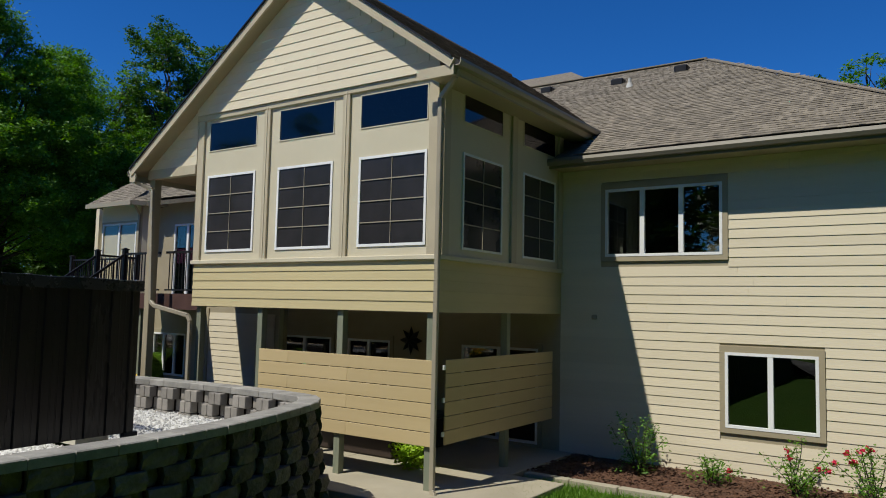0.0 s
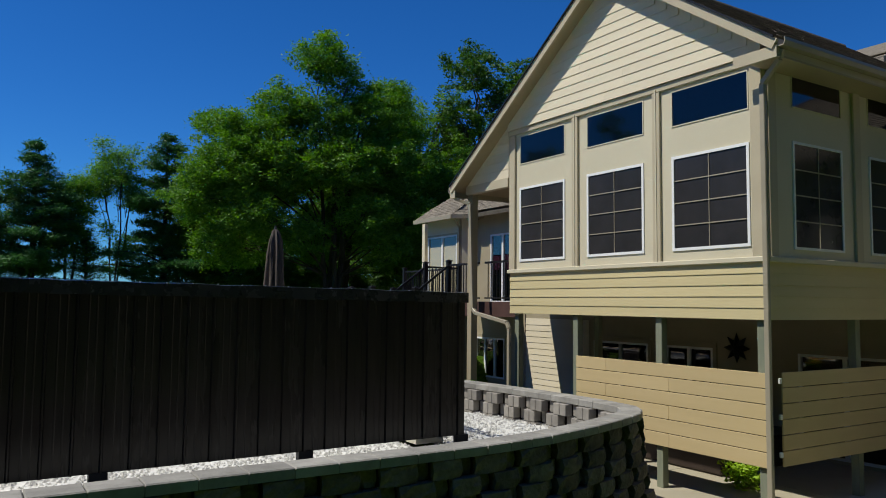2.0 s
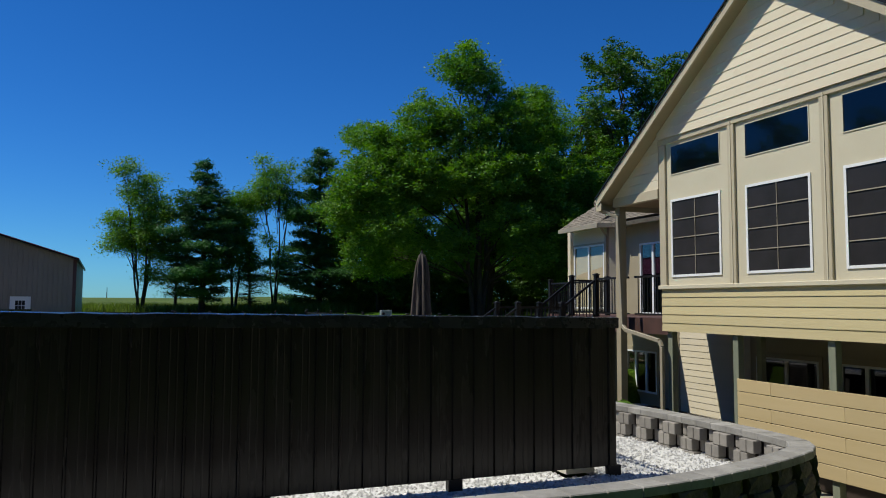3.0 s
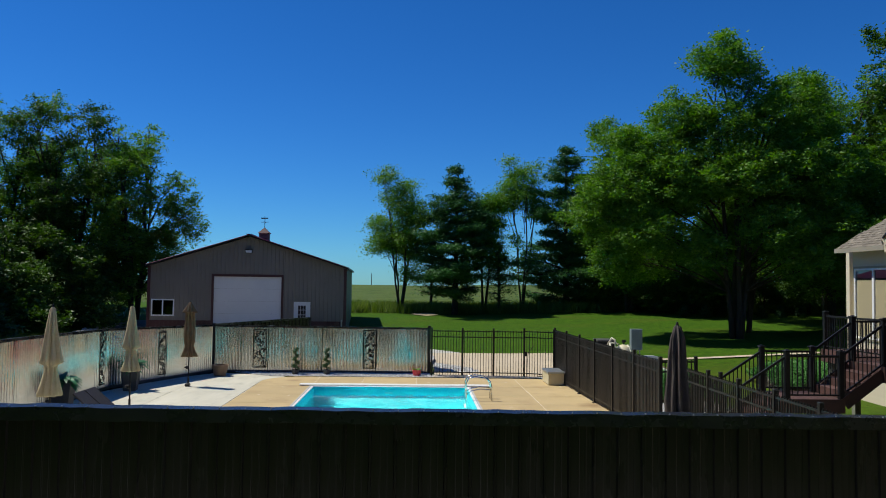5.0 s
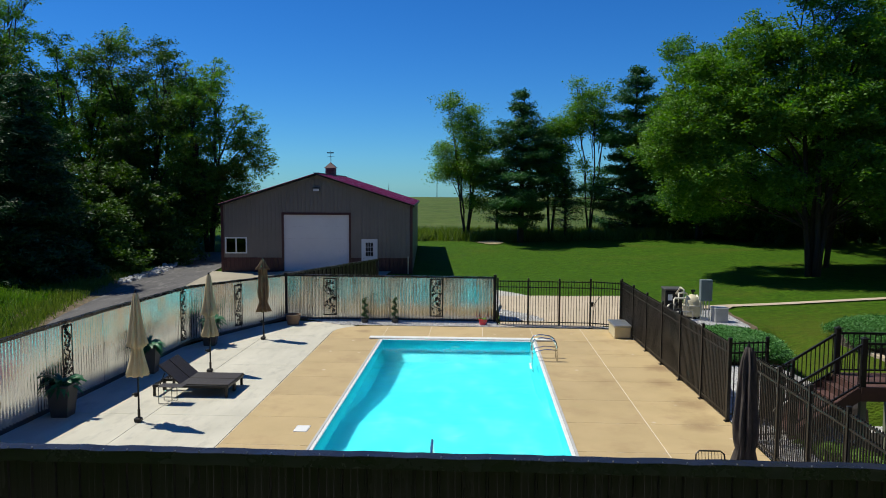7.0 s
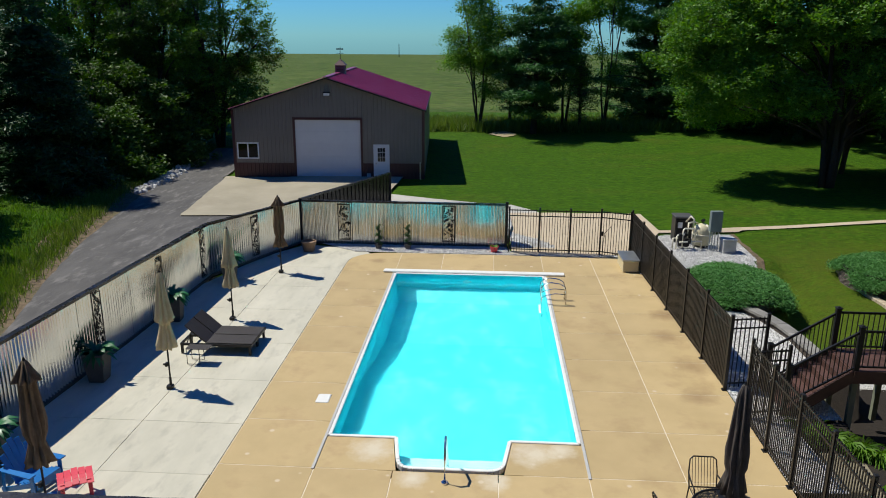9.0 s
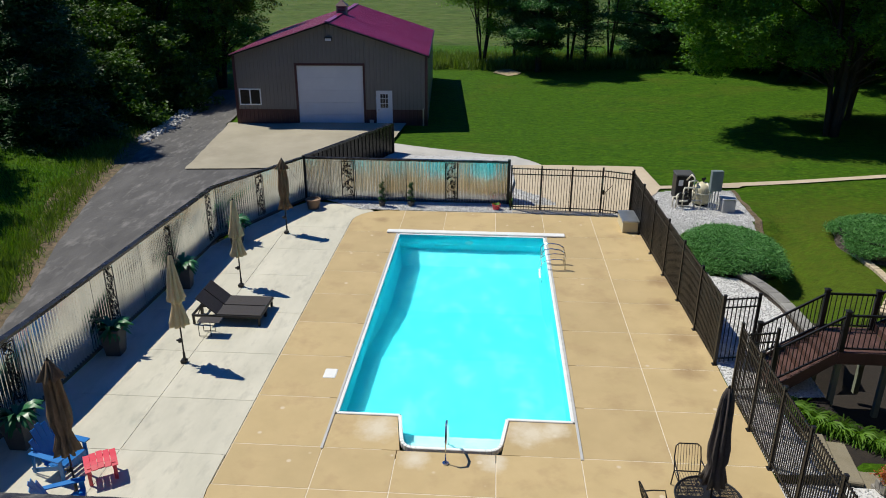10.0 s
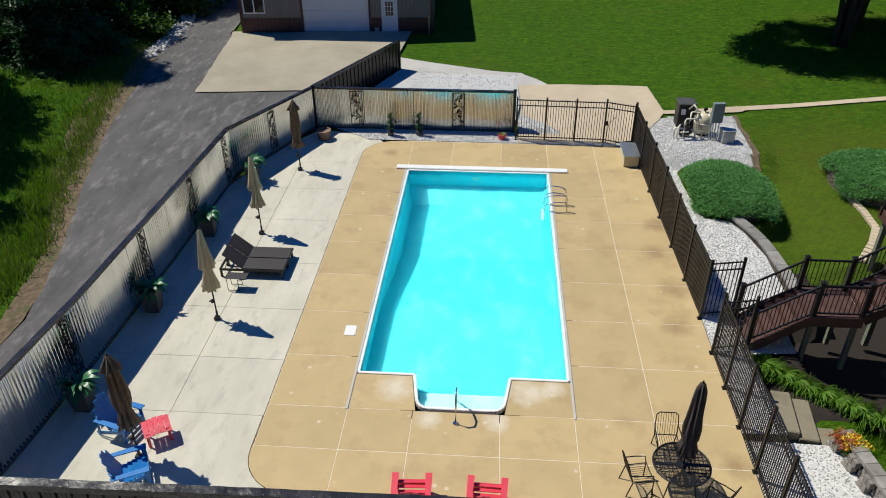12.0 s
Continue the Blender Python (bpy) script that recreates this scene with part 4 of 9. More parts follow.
def block_mesh(seed, w, h, d):
    """A split-face block: rough, bulging face."""
    rnd = random.Random(seed)
    bm = bm_new()
    nx_, nz_ = 3, 2
    front = [[bm.verts.new((-w / 2 + w * i / nx_ + (rnd.uniform(-.012, .012) if 0 < i < nx_ else 0), -d / 2 - (0.028 * rnd.uniform(0.2, 1) if 0 < i < nx_ or 0 < k < nz_ else -0.012), h * k / nz_ + (rnd.uniform(-.01, .01) if 0 < k < nz_ else 0))) for i in range(nx_ + 1)] for k in range(nz_ + 1)]
    back = [bm.verts.new(p) for p in ((-w / 2 + 0.03, d / 2, 0), (w / 2 - 0.03, d / 2, 0), (w / 2 - 0.03, d / 2, h), (-w / 2 + 0.03, d / 2, h))]
    for k in range(nz_):
        for i in range(nx_):
            bm.faces.new((front[k][i], front[k][i + 1], front[k + 1][i + 1], front[k + 1][i]))
    bm.faces.new([front[nz_][i] for i in range(nx_ + 1)] + [back[2], back[3]])
    bm.faces.new([front[0][i] for i in range(nx_, -1, -1)] + [back[0], back[1]])
    bm.faces.new([front[k][0] for k in range(nz_, -1, -1)] + [back[0], back[3]][0:2])
    bm.faces.new([front[k][nx_] for k in range(nz_ + 1)] + [back[2], back[1]])
    bm.faces.new((back[0], back[3], back[2], back[1]))
    bmesh.ops.recalc_face_normals(bm, faces=bm.faces)
    return mesh_of("block", bm, M["block"])


BH = 0.20
WID = [0.40, 0.36, 0.43, 0.19, 0.17, 0.21]
BLOCKS = [block_mesh(i, w, BH - 0.008, 0.12) for i, w in enumerate(WID)]
INNER = []
for w in (0.30, 0.27, 0.20):
    bm = bm_new()
    box(bm, (-w / 2, -0.10, 0), (-0.004, 0.06, BH - 0.01), bevel=0.008)
    box(bm, (0.004, -0.10, 0), (w / 2, 0.06, BH - 0.01), bevel=0.008)
    INNER.append(mesh_of("block", bm, M["smooth_block"]))
rb = random.Random(5)
for row in range(9):
    z = 0.26 - (row + 1) * BH
    s = 9.3 + (0.0 if row % 2 else 0.30) + rb.uniform(-0.03, 0.03)
    proud = True
    while s < TOTAL - 0.2:
        k = rb.randrange(3) + (0 if proud else 3)
        w = WID[k] + 0.006
        p, d = along_wall(s + w / 2)
        nrm = Vector((d.y, -d.x, 0))
        a = math.atan2(d.y, d.x)
        out = (0.065 if proud else -0.03) + rb.uniform(-0.012, 0.012) + 0.02 * row
        if s < 21.0 or row < 6:
            piece("block", BLOCKS[k], block_wall, p + nrm * out + Vector((0, 0, z)), a + rb.uniform(-0.02, 0.02))
        if row < 3 and s > 16.0:
            piece("block", INNER[(k % 2) if proud else 2], block_wall, p - nrm * (0.17 if proud else 0.03) + Vector((0, 0, z)), a + math.pi)
        s += w
        proud = not proud
bm = bm_new()
rnd = random.Random(8)
for row in range(9):
    z = 0.26 - (row + 1) * BH
    s = 0.3 * (row % 2)
    proud = True
    while s < 9.2:
        w = 0.40 if proud else 0.19
        p, d = along_wall(s + w / 2)
        box(bm, (p.x - w / 2, p.y - (0.13 if proud else 0.03) - 0.02 * row, z), (p.x + w / 2 - 0.006, p.y + 0.05, z + BH - 0.008), bevel=0.012)
        s += w
        proud = not proud
part("block_courses", bm, M["block"], block_wall, kind="stuff")
s = 0.0
while s < TOTAL - 0.1:
    w = 0.44 if s < 16 else 0.34
    w = min(w, TOTAL - s)
    p, d = along_wall(s + w / 2)
    nrm = Vector((d.y, -d.x, 0))
    bm = bm_new()
    p0, d0 = along_wall(s)
    p1, d1 = along_wall(s + w)
    n0, n1 = Vector((d0.y, -d0.x, 0)), Vector((d1.y, -d1.x, 0))
    n0 = (n0 + nrm).normalized()
    n1 = (n1 + nrm).normalized()
    q = [p0 - n0 * 0.18, p0 + n0 * 0.15, p1 + n1 * 0.15, p1 - n1 * 0.18]
    g = 0.004
    q[0] += d * g
    q[1] += d * g
    q[2] -= d * g
    q[3] -= d * g
    prism(bm, [(v.x, v.y) for v in q], 0.262, 0.365)
    bmesh.ops.recalc_face_normals(bm, faces=bm.faces)
    top = max(bm.faces, key=lambda f: f.calc_center_median().z)
    bmesh.ops.bevel(bm, geom=list(top.edges), offset=0.012, segments=1, affect="EDGES")
    part("cap_stone", bm, M["capstone"], block_wall)
    s += w

# ---- ribbed steel fence along the near side ----
def ribbed_sheet(bm, p, q, z0, z1, pitch=0.305, depth=0.030, thick=0.004):
    """Steel siding with narrow ribs and minor ridges, from p to q in plan."""
    p, q = Vector((*p, 0)), Vector((*q, 0))
    d = (q - p).normalized()
    nrm = Vector((d.y, -d.x, 0))
    L = (q - p).length
    prof = []
    s = 0.0
    while s < L:
        for o, h in ((0, 0), (0.014, depth), (0.030, depth), (0.044, 0), (0.13, 0), (0.137, depth * 0.12), (0.147, depth * 0.12), (0.154, 0), (0.215, 0), (0.222, depth * 0.12), (0.232, depth * 0.12), (0.239, 0)):
            if s + o < L:
                prof.append((s + o, h))
        s += pitch
    prof.append((L, 0))
    a = [bm.verts.new(p + d * s + nrm * h + Vector((0, 0, z0))) for s, h in prof]
    b = [bm.verts.new(p + d * s + nrm * h + Vector((0, 0, z1))) for s, h in prof]
    a2 = [bm.verts.new(p + d * s + nrm * (h - thick) + Vector((0, 0, z0))) for s, h in prof]
    b2 = [bm.verts.new(p + d * s + nrm * (h - thick) + Vector((0, 0, z1))) for s, h in prof]
    for i in range(len(prof) - 1):
        bm.faces.new((a[i], a[i + 1], b[i + 1], b[i]))
        bm.faces.new((a2[i + 1], a2[i], b2[i], b2[i + 1]))
        bm.faces.new((b[i], b[i + 1], b2[i + 1], b2[i]))
        bm.faces.new((a[i + 1], a[i], a2[i], a2[i + 1]))


def wavy_sheet(bm, p, q, z0, z1, z2=None, pitch=0.115, depth=0.026):
    """Corrugated steel, from p to q in plan."""
    p, q = Vector((*p, 0)), Vector((*q, 0))
    d = (q - p).normalized()
    nrm = Vector((d.y, -d.x, 0))
    L = (q - p).length
    n = max(int(L / pitch * 8), 8)
    a, b = [], []
    for i in range(n + 1):
        s = L * i / n
        h = depth * math.sin(s / pitch * math.tau)
        a.append(bm.verts.new(p + d * s + nrm * h + Vector((0, 0, z0))))
        b.append(bm.verts.new(p + d * s + nrm * h + Vector((0, 0, z1 if z2 is None else z1 + (z2 - z1) * i / n))))
    for i in range(n):
        bm.faces.new((a[i], a[i + 1], b[i + 1], b[i]))


FY, FT = -5.5, 2.06
south_fence = thing("steel_fence", "dark bronze ribbed steel privacy fence with black cap", "fence", (1, FY, -0.1))
x = -7.75
while x < 9.7:
    x2 = min(x + 1.83, 9.76)
    bm = bm_new()
    ribbed_sheet(bm, (x - 0.004, FY - 0.03), (x2 + 0.004, FY - 0.03), -0.05, FT - 0.03)
    part("ribbed_panel", bm, M["bronze"], south_fence)
    bm = bm_new()
    wavy_sheet(bm, (x2 - 0.01, FY + 0.035), (x + 0.01, FY + 0.035), -0.04, FT - 0.06)
    part("inner_panel", bm, M["galv"], south_fence, "corrugated steel lining")
    x = x2
for x in np.arange(-7.7, 9.9, 2.49):
    bm = bm_new()
    box(bm, (x - 0.05, FY - 0.02, -0.35), (x + 0.05, FY + 0.025, FT - 0.06))
    part("post", bm, M["black"], south_fence)
    bm = bm_new()
    box(bm, (x - 0.10, FY - 0.06, -0.22), (x + 0.10, FY + 0.045, -0.045))
    part("foot_block", bm, M["black"], south_fence)
bm = bm_new()
n = 90
rows = [[], [], [], []]
rc = random.Random(4)
for i in range(n + 1):
    xx = -7.85 + (9.80 + 7.85) * i / n
    w = rc.uniform(-0.006, 0.006)
    for k, (dy, dz) in enumerate(((-0.085, -0.15), (-0.085, 0.0), (0.085, 0.012), (0.085, -0.12))):
        rows[k].append(bm.verts.new((xx, FY + dy, FT + dz + w + rc.uniform(-0.003, 0.003))))
for i in range(n):
    for k in range(3):
        bm.faces.new((rows[k][i], rows[k][i + 1], rows[k + 1][i + 1], rows[k + 1][i]))
bm.faces.new([rows[k][0] for k in range(4)])
bm.faces.new([rows[k][n] for k in range(4)])
bmesh.ops.recalc_face_normals(bm, faces=bm.faces)
part("cap", bm, M["cap"], south_fence, "wrinkled black metal cap")
bm = bm_new()
for i in range(58):
    xx = -7.7 + i * 0.305
    rod(bm, (xx, FY - 0.055, FT + 0.0), (xx, FY - 0.055, FT + 0.016), 0.012, 0.008, n=6)
part("cap_screws", bm, M["alu"], south_fence, "bright steel screws", kind="stuff")
# the fence runs slightly askew and climbs towards its far end
for ob in south_fence.children:
    for v in ob.data.vertices:
        off = 9.76 - (v.co.x + 1)
        v.co.y -= 0.021 * off
        v.co.z += 0.009 * off * min(max((v.co.z - 0.05) / 2.0, 0), 1.1)

# ---- corrugated steel fence round the pool ----
def scroll_panel(parent, p, d, z0, z1, w, seed):
    """A black cut-metal panel with leaf shapes on curling stems."""
    rnd = random.Random(seed)
    p, d = Vector((*p, 0)), Vector((*d, 0)).normalized()
    nrm = Vector((d.y, -d.x, 0))
    bm = bm_new()

    def at(s, z, h=0.0):
        return p + d * s + nrm * h + Vector((0, 0, z))
    for s0, s1, za, zb in ((0, 0.03, z0, z1), (w - 0.03, w, z0, z1), (0, w, z0, z0 + 0.03), (0, w, z1 - 0.03, z1)):
        vs = [bm.verts.new(at(s, z, -0.004)) for s, z in ((s0, za), (s1, za), (s1, zb), (s0, zb))]
        bm.faces.new(vs)
    z = z0 + 0.06
    k = 0
    while z < z1 - 0.06:
        pts = [at(w * (0.5 + 0.34 * math.sin(k * 1.1 + j * 0.35)), z + j * 0.03, -0.004) for j in range(5)]
        tube(bm, pts, 0.010, 4)
        for _ in range(3):
            c = at(rnd.uniform(0.07, w - 0.07), z + rnd.uniform(0, 0.1), -0.006)
            a = rnd.uniform(0, 6.28)
            r = rnd.uniform(0.040, 0.066)
            ring_ = [bm.verts.new(c + d * (r * math.cos(t) * math.cos(a) - 0.45 * r * math.sin(t) * math.sin(a)) + Vector((0, 0, r * math.cos(t) * math.sin(a) + 0.45 * r * math.sin(t) * math.cos(a)))) for t in [i * math.tau / 8 for i in range(8)]]
            bm.faces.new(ring_)
        z += 0.11
        k += 1
    r = bmesh.ops.solidify(bm, geom=[f for f in bm.faces if len(f.verts) != 3], thickness=0.004)
    return part("scroll_panel", bm, M["black"], parent, "black cut-metal leaf panel")


def corrugated_run(fence, p, q, z0, z1, panels, dark_outer=True):
    """A run of fence: steel sheets, posts, cap and cut panels at the given places along it."""
    P, Q = Vector((*p, 0)), Vector((*q, 0))
    d = (Q - P).normalized()
    nrm = Vector((d.y, -d.x, 0))
    L = (Q - P).length
    n = max(1, round(L / 2.4))
    for i in range(n):
        a, b = P + d * (L * i / n), P + d * (L * (i + 1) / n)
        za, zb = z1[0] + (z1[1] - z1[0]) * i / n, z1[0] + (z1[1] - z1[0]) * (i + 1) / n
        bm = bm_new()
        wavy_sheet(bm, (a.x, a.y), (b.x, b.y), z0 + 0.09, za - 0.05, zb - 0.05)
        part("corrugated_sheet", bm, M["galv"], fence)
        if dark_outer:
            bm = bm_new()
            a2, b2 = a - nrm * 0.09, b - nrm * 0.09
            ribbed_sheet(bm, (b2.x, b2.y), (a2.x, a2.y), z0 - 0.1, min(za, zb) - 0.05)
            part("outer_sheet", bm, M["bronze"], fence, "dark ribbed outer sheet")
    for i in range(n + 1):
        c = P + d * (L * i / n) - nrm * 0.05
        bm = bm_new()
        box(bm, (c.x - 0.035, c.y - 0.035, z0 - 0.15), (c.x + 0.035, c.y + 0.035, z1[0] + (z1[1] - z1[0]) * i / n - 0.02), rz=math.atan2(d.y, d.x))
        part("post", bm, M["black"], fence)
    bm = bm_new()
    beam(bm, P + Vector((0, 0, z0 + 0.05)), Q + Vector((0, 0, z0 + 0.05)), 0.04, 0.10)
    part("kick_board", bm, M["planter"], fence, "dark base board")
    bm = bm_new()
    m = int(L / 0.25) + 1
    rws = [[], [], [], []]
    r = random.Random(int(L * 100))
    for i in range(m + 1):
        c = P + d * (L * i / m)
        for k, (o, dz) in enumerate(((-0.12, -0.10), (-0.12, 0.0), (0.05, 0.006), (0.05, -0.07))):
            rws[k].append(bm.verts.new(c + nrm * o + Vector((0, 0, z1[0] + (z1[1] - z1[0]) * i / m + dz + r.uniform(-0.004, 0.004)))))
    for i in range(m):
        for k in range(3):
            bm.faces.new((rws[k][i], rws[k][i + 1], rws[k + 1][i + 1], rws[k + 1][i]))
    bm.faces.new([rws[k][0] for k in range(4)])
    bm.faces.new([rws[k][m] for k in range(4)])
    bmesh.ops.recalc_face_normals(bm, faces=bm.faces)
    part("cap", bm, M["cap"], fence, "wrinkled black metal cap")
    for s, w in panels:
        c = P + d * s + nrm * 0.05
        scroll_panel(fence, (c.x, c.y), (d.x, d.y), z0 + 0.2, min(z1) - 0.12, w, int(s * 10))


west_fence = thing("corrugated_fence", "corrugated galvanised steel fence with black cut-metal panels", "fence", (-7, 5, 0))
WPTS = [(-7.65, -5.6), (-7.12, 0.0), (-6.87, 5.0), (-6.70, 10.7), (-4.53, 15.55)]
corrugated_run(west_fence, WPTS[0], WPTS[1], 0, (2.10, 2.10), [(1.3, 0.42), (4.6, 0.42)])
corrugated_run(west_fence, WPTS[1], WPTS[2], 0, (2.10, 2.10), [(3.1, 0.42)])
corrugated_run(west_fence, WPTS[2], WPTS[3], 0, (2.10, 2.0), [(1.6, 0.42), (4.9, 0.42)])
corrugated_run(west_fence, WPTS[3], WPTS[4], 0, (2.0, 1.88), [(2.2, 0.42)])
north_fence = thing("corrugated_fence", "corrugated galvanised steel fence end with black frame", "fence", (0, 15.5, 0))
corrugated_run(north_fence, (-4.5, 15.5), (4.12, 15.5), 0, (1.88, 1.86), [(1.55, 0.55), (5.95, 0.55)], False)
for x in (4.11, -4.52):
    bm = bm_new()
    box(bm, (x - 0.06, 15.44, -0.1), (x + 0.06, 15.56, 1.95), bevel=0.006)
    part("end_post", bm, M["black"], north_fence)
drive_fence = thing("ribbed_wall", "dark ribbed steel wall edging the barn apron", "fence", (-3, 18.6, 0.2))
bm = bm_new()
ribbed_sheet(bm, (-4.50, 15.6), (-1.62, 22.0), 0.15, 1.86)
ribbed_sheet(bm, (-1.70, 22.02), (-4.58, 15.62), 0.15, 1.86)
part("ribbed_panel", bm, M["bronze"], drive_fence)
bm = bm_new()
beam(bm, (-4.55, 15.55, 1.88), (-1.62, 22.06, 1.88), 0.16, 0.08)
part("cap", bm, M["cap"], drive_fence)
bm = bm_new()
box(bm, (-1.72, 21.96, 0.1), (-1.56, 22.12, 1.9), bevel=0.006)
part("end_post", bm, M["black"], drive_fence)

# ---- black picket fences ----
bm = bm_new()
box(bm, (-0.010, -0.010, 0), (0.010, 0.010, 1.0))
PICKET = mesh_of("picket", bm, M["black"])


def picket_run(fence, p, q, z, h, posts, rails=(0.17, -0.05, -0.28), spacing=0.105, slats=False):
    P, Q = Vector((*p, z)), Vector((*q, z))
    d = (Q - P).normalized()
    L = (Q - P).length
    a = math.atan2(d.y, d.x)
    for i in range(posts + 1):
        c = P + d * (L * i / posts)
        bm = bm_new()
        box(bm, (c.x - 0.032, c.y - 0.032, z), (c.x + 0.032, c.y + 0.032, z + h + 0.06), rz=a)
        box(bm, (c.x - 0.04, c.y - 0.04, z + h + 0.06), (c.x + 0.04, c.y + 0.04, z + h + 0.085), rz=a, bevel=0.01)
        box(bm, (c.x - 0.065, c.y - 0.065, z), (c.x + 0.065, c.y + 0.065, z + 0.02), rz=a)
        part("post", bm, M["black"], fence)
    for r in rails:
        zz = z + (r if r > 0 else h + r)
        bm = bm_new()
        beam(bm, (P.x, P.y, zz), (Q.x, Q.y, zz), 0.028, 0.036)
        part("rail", bm, M["black"], fence)
    n = int(L / spacing)
    if slats:
        for i in range(posts):
            s0, s1 = P + d * (L * i / posts + 0.034), P + d * (L * (i + 1) / posts - 0.034)
            bm = bm_new()
            m = int((s1 - s0).length / 0.095)
            for k in range(m):
                t0, t1 = s0 + (s1 - s0) * (k / m), s0 + (s1 - s0) * ((k + 1) / m)
                beam(bm, t0 + d * 0.004 + Vector((0, 0, 0.07)), t0 + d * 0.004 + Vector((0, 0, h - 0.03)), 0.004, 0.002)
                e0, e1 = t0 + d * 0.004, t1 - d * 0.003
                vs = [bm.verts.new(v) for v in (e0 + Vector((0, 0, 0.07)), e1 + Vector((0, 0, 0.07)), e1 + Vector((0, 0, h - 0.03)), e0 + Vector((0, 0, h - 0.03)))]
                bm.faces.new(vs)
            part("privacy_slats", bm, M["slat"], fence, "dark slat infill", kind="stuff")
    for i in range(1, n):
        c = P + d * (L * i / n)
        piece("picket", PICKET, fence, (c.x, c.y, z + 0.06), a, (1, 1, h - 0.06))


gate_fence = thing("picket_fence", "black aluminium picket fence with gate", "fence", (6.6, 14.6, 0))
picket_run(gate_fence, (4.2, 14.75), (7.85, 14.62), 0.0, 1.84, 3)
picket_run(gate_fence, (7.85, 14.62), (8.95, 14.2), 0.0, 1.86, 1)
bm = bm_new()
tube(bm, [(7.95, 14.5, 0.05), (7.95, 14.45, 0.6), (7.98, 14.4, 1.0), (8.2, 14.3, 1.3)], 0.012, 6)
box(bm, (7.86, 14.5, 0.85), (7.96, 14.58, 1.02))
part("gate_latch", bm, M["black"], gate_fence)
east_fence = thing("slatted_fence", "black aluminium fence filled with dark privacy slats", "fence", (9.3, 8.5, 0))
picket_run(east_fence, (8.99, 14.2), (9.34, 2.82), 0.0, 1.92, 6, slats=True)
stair_fence = thing("picket_fence", "short black picket return beside the deck stairs", "fence", (9.9, 3, 0))
picket_run(stair_fence, (9.36, 2.84), (10.28, 3.02), 0.0, 1.92, 1)
picket_run(stair_fence, (9.36, 1.34), (10.26, 1.52), 0.0, 1.72, 1)
side_fence = thing("picket_fence", "black aluminium picket fence along the pool deck", "fence", (9.4, -2, 0))
picket_run(side_fence, (9.34, 1.30), (9.42, -5.42), 0.0, 1.94, 5, spacing=0.085)

# ---- the house ----
house = thing("house", "cream lap-sided two-storey house with brown shingle roof", "house", (18.3, -5, -1.5))


def lap_siding(parent, axis, plane, a0, a1, z0, z1, exposure, material, holes=(), facing=-1, clip=None, name="siding_board"):
    """Courses of lapped boards on an upright plane: axis 'x' means the plane x = plane, running along y."""
    n = int(round((z1 - z0) / exposure))
    for k in range(n):
        za, zb = z0 + k * exposure, z0 + (k + 1) * exposure
        spans = [(a0, a1)] if not clip else [clip(za, zb)]
        if spans[0] is None:
            continue
        for h0, h1, hz0, hz1 in holes:
            if hz0 < zb - 0.02 and hz1 > za + 0.02:
                nxt = []
                for s, e in spans:
                    if h1 <= s or h0 >= e:
                        nxt.append((s, e))
                    else:
                        if h0 - s > 0.02:
                            nxt.append((s, h0))
                        if e - h1 > 0.02:
                            nxt.append((h1, e))
                spans = nxt
        for s, e in spans:
            cuts = [s]
            r = random.Random(int(k * 977 + s * 31))
            while e - cuts[-1] > 3.66:
                cuts.append(cuts[-1] + min(3.66, r.uniform(1.8, 3.66)))
            cuts.append(e)
            for c0, c1 in zip(cuts, cuts[1:]):
                if c1 - c0 < 0.02:
                    continue
                bm = bm_new()
                f = facing
                prof = [(f * 0.018, za), (f * 0.018, za + 0.008), (f * 0.005, zb + 0.02), (0.0, zb + 0.02), (0.0, za)]
                ends = []
                for c in (c0 + 0.001, c1 - 0.001):
                    ends.append([bm.verts.new((plane + d, c, z) if axis == "x" else (c, plane + d, z)) for d, z in prof])
                nn = len(prof)
                for i in range(nn):
                    j = (i + 1) % nn
                    bm.faces.new((ends[0][i], ends[0][j], ends[1][j], ends[1][i]))
                bm.faces.new(ends[0])
                bm.faces.new(ends[1][::-1])
                bmesh.ops.recalc_face_normals(bm, faces=bm.faces)
                part(name, bm, material, parent)


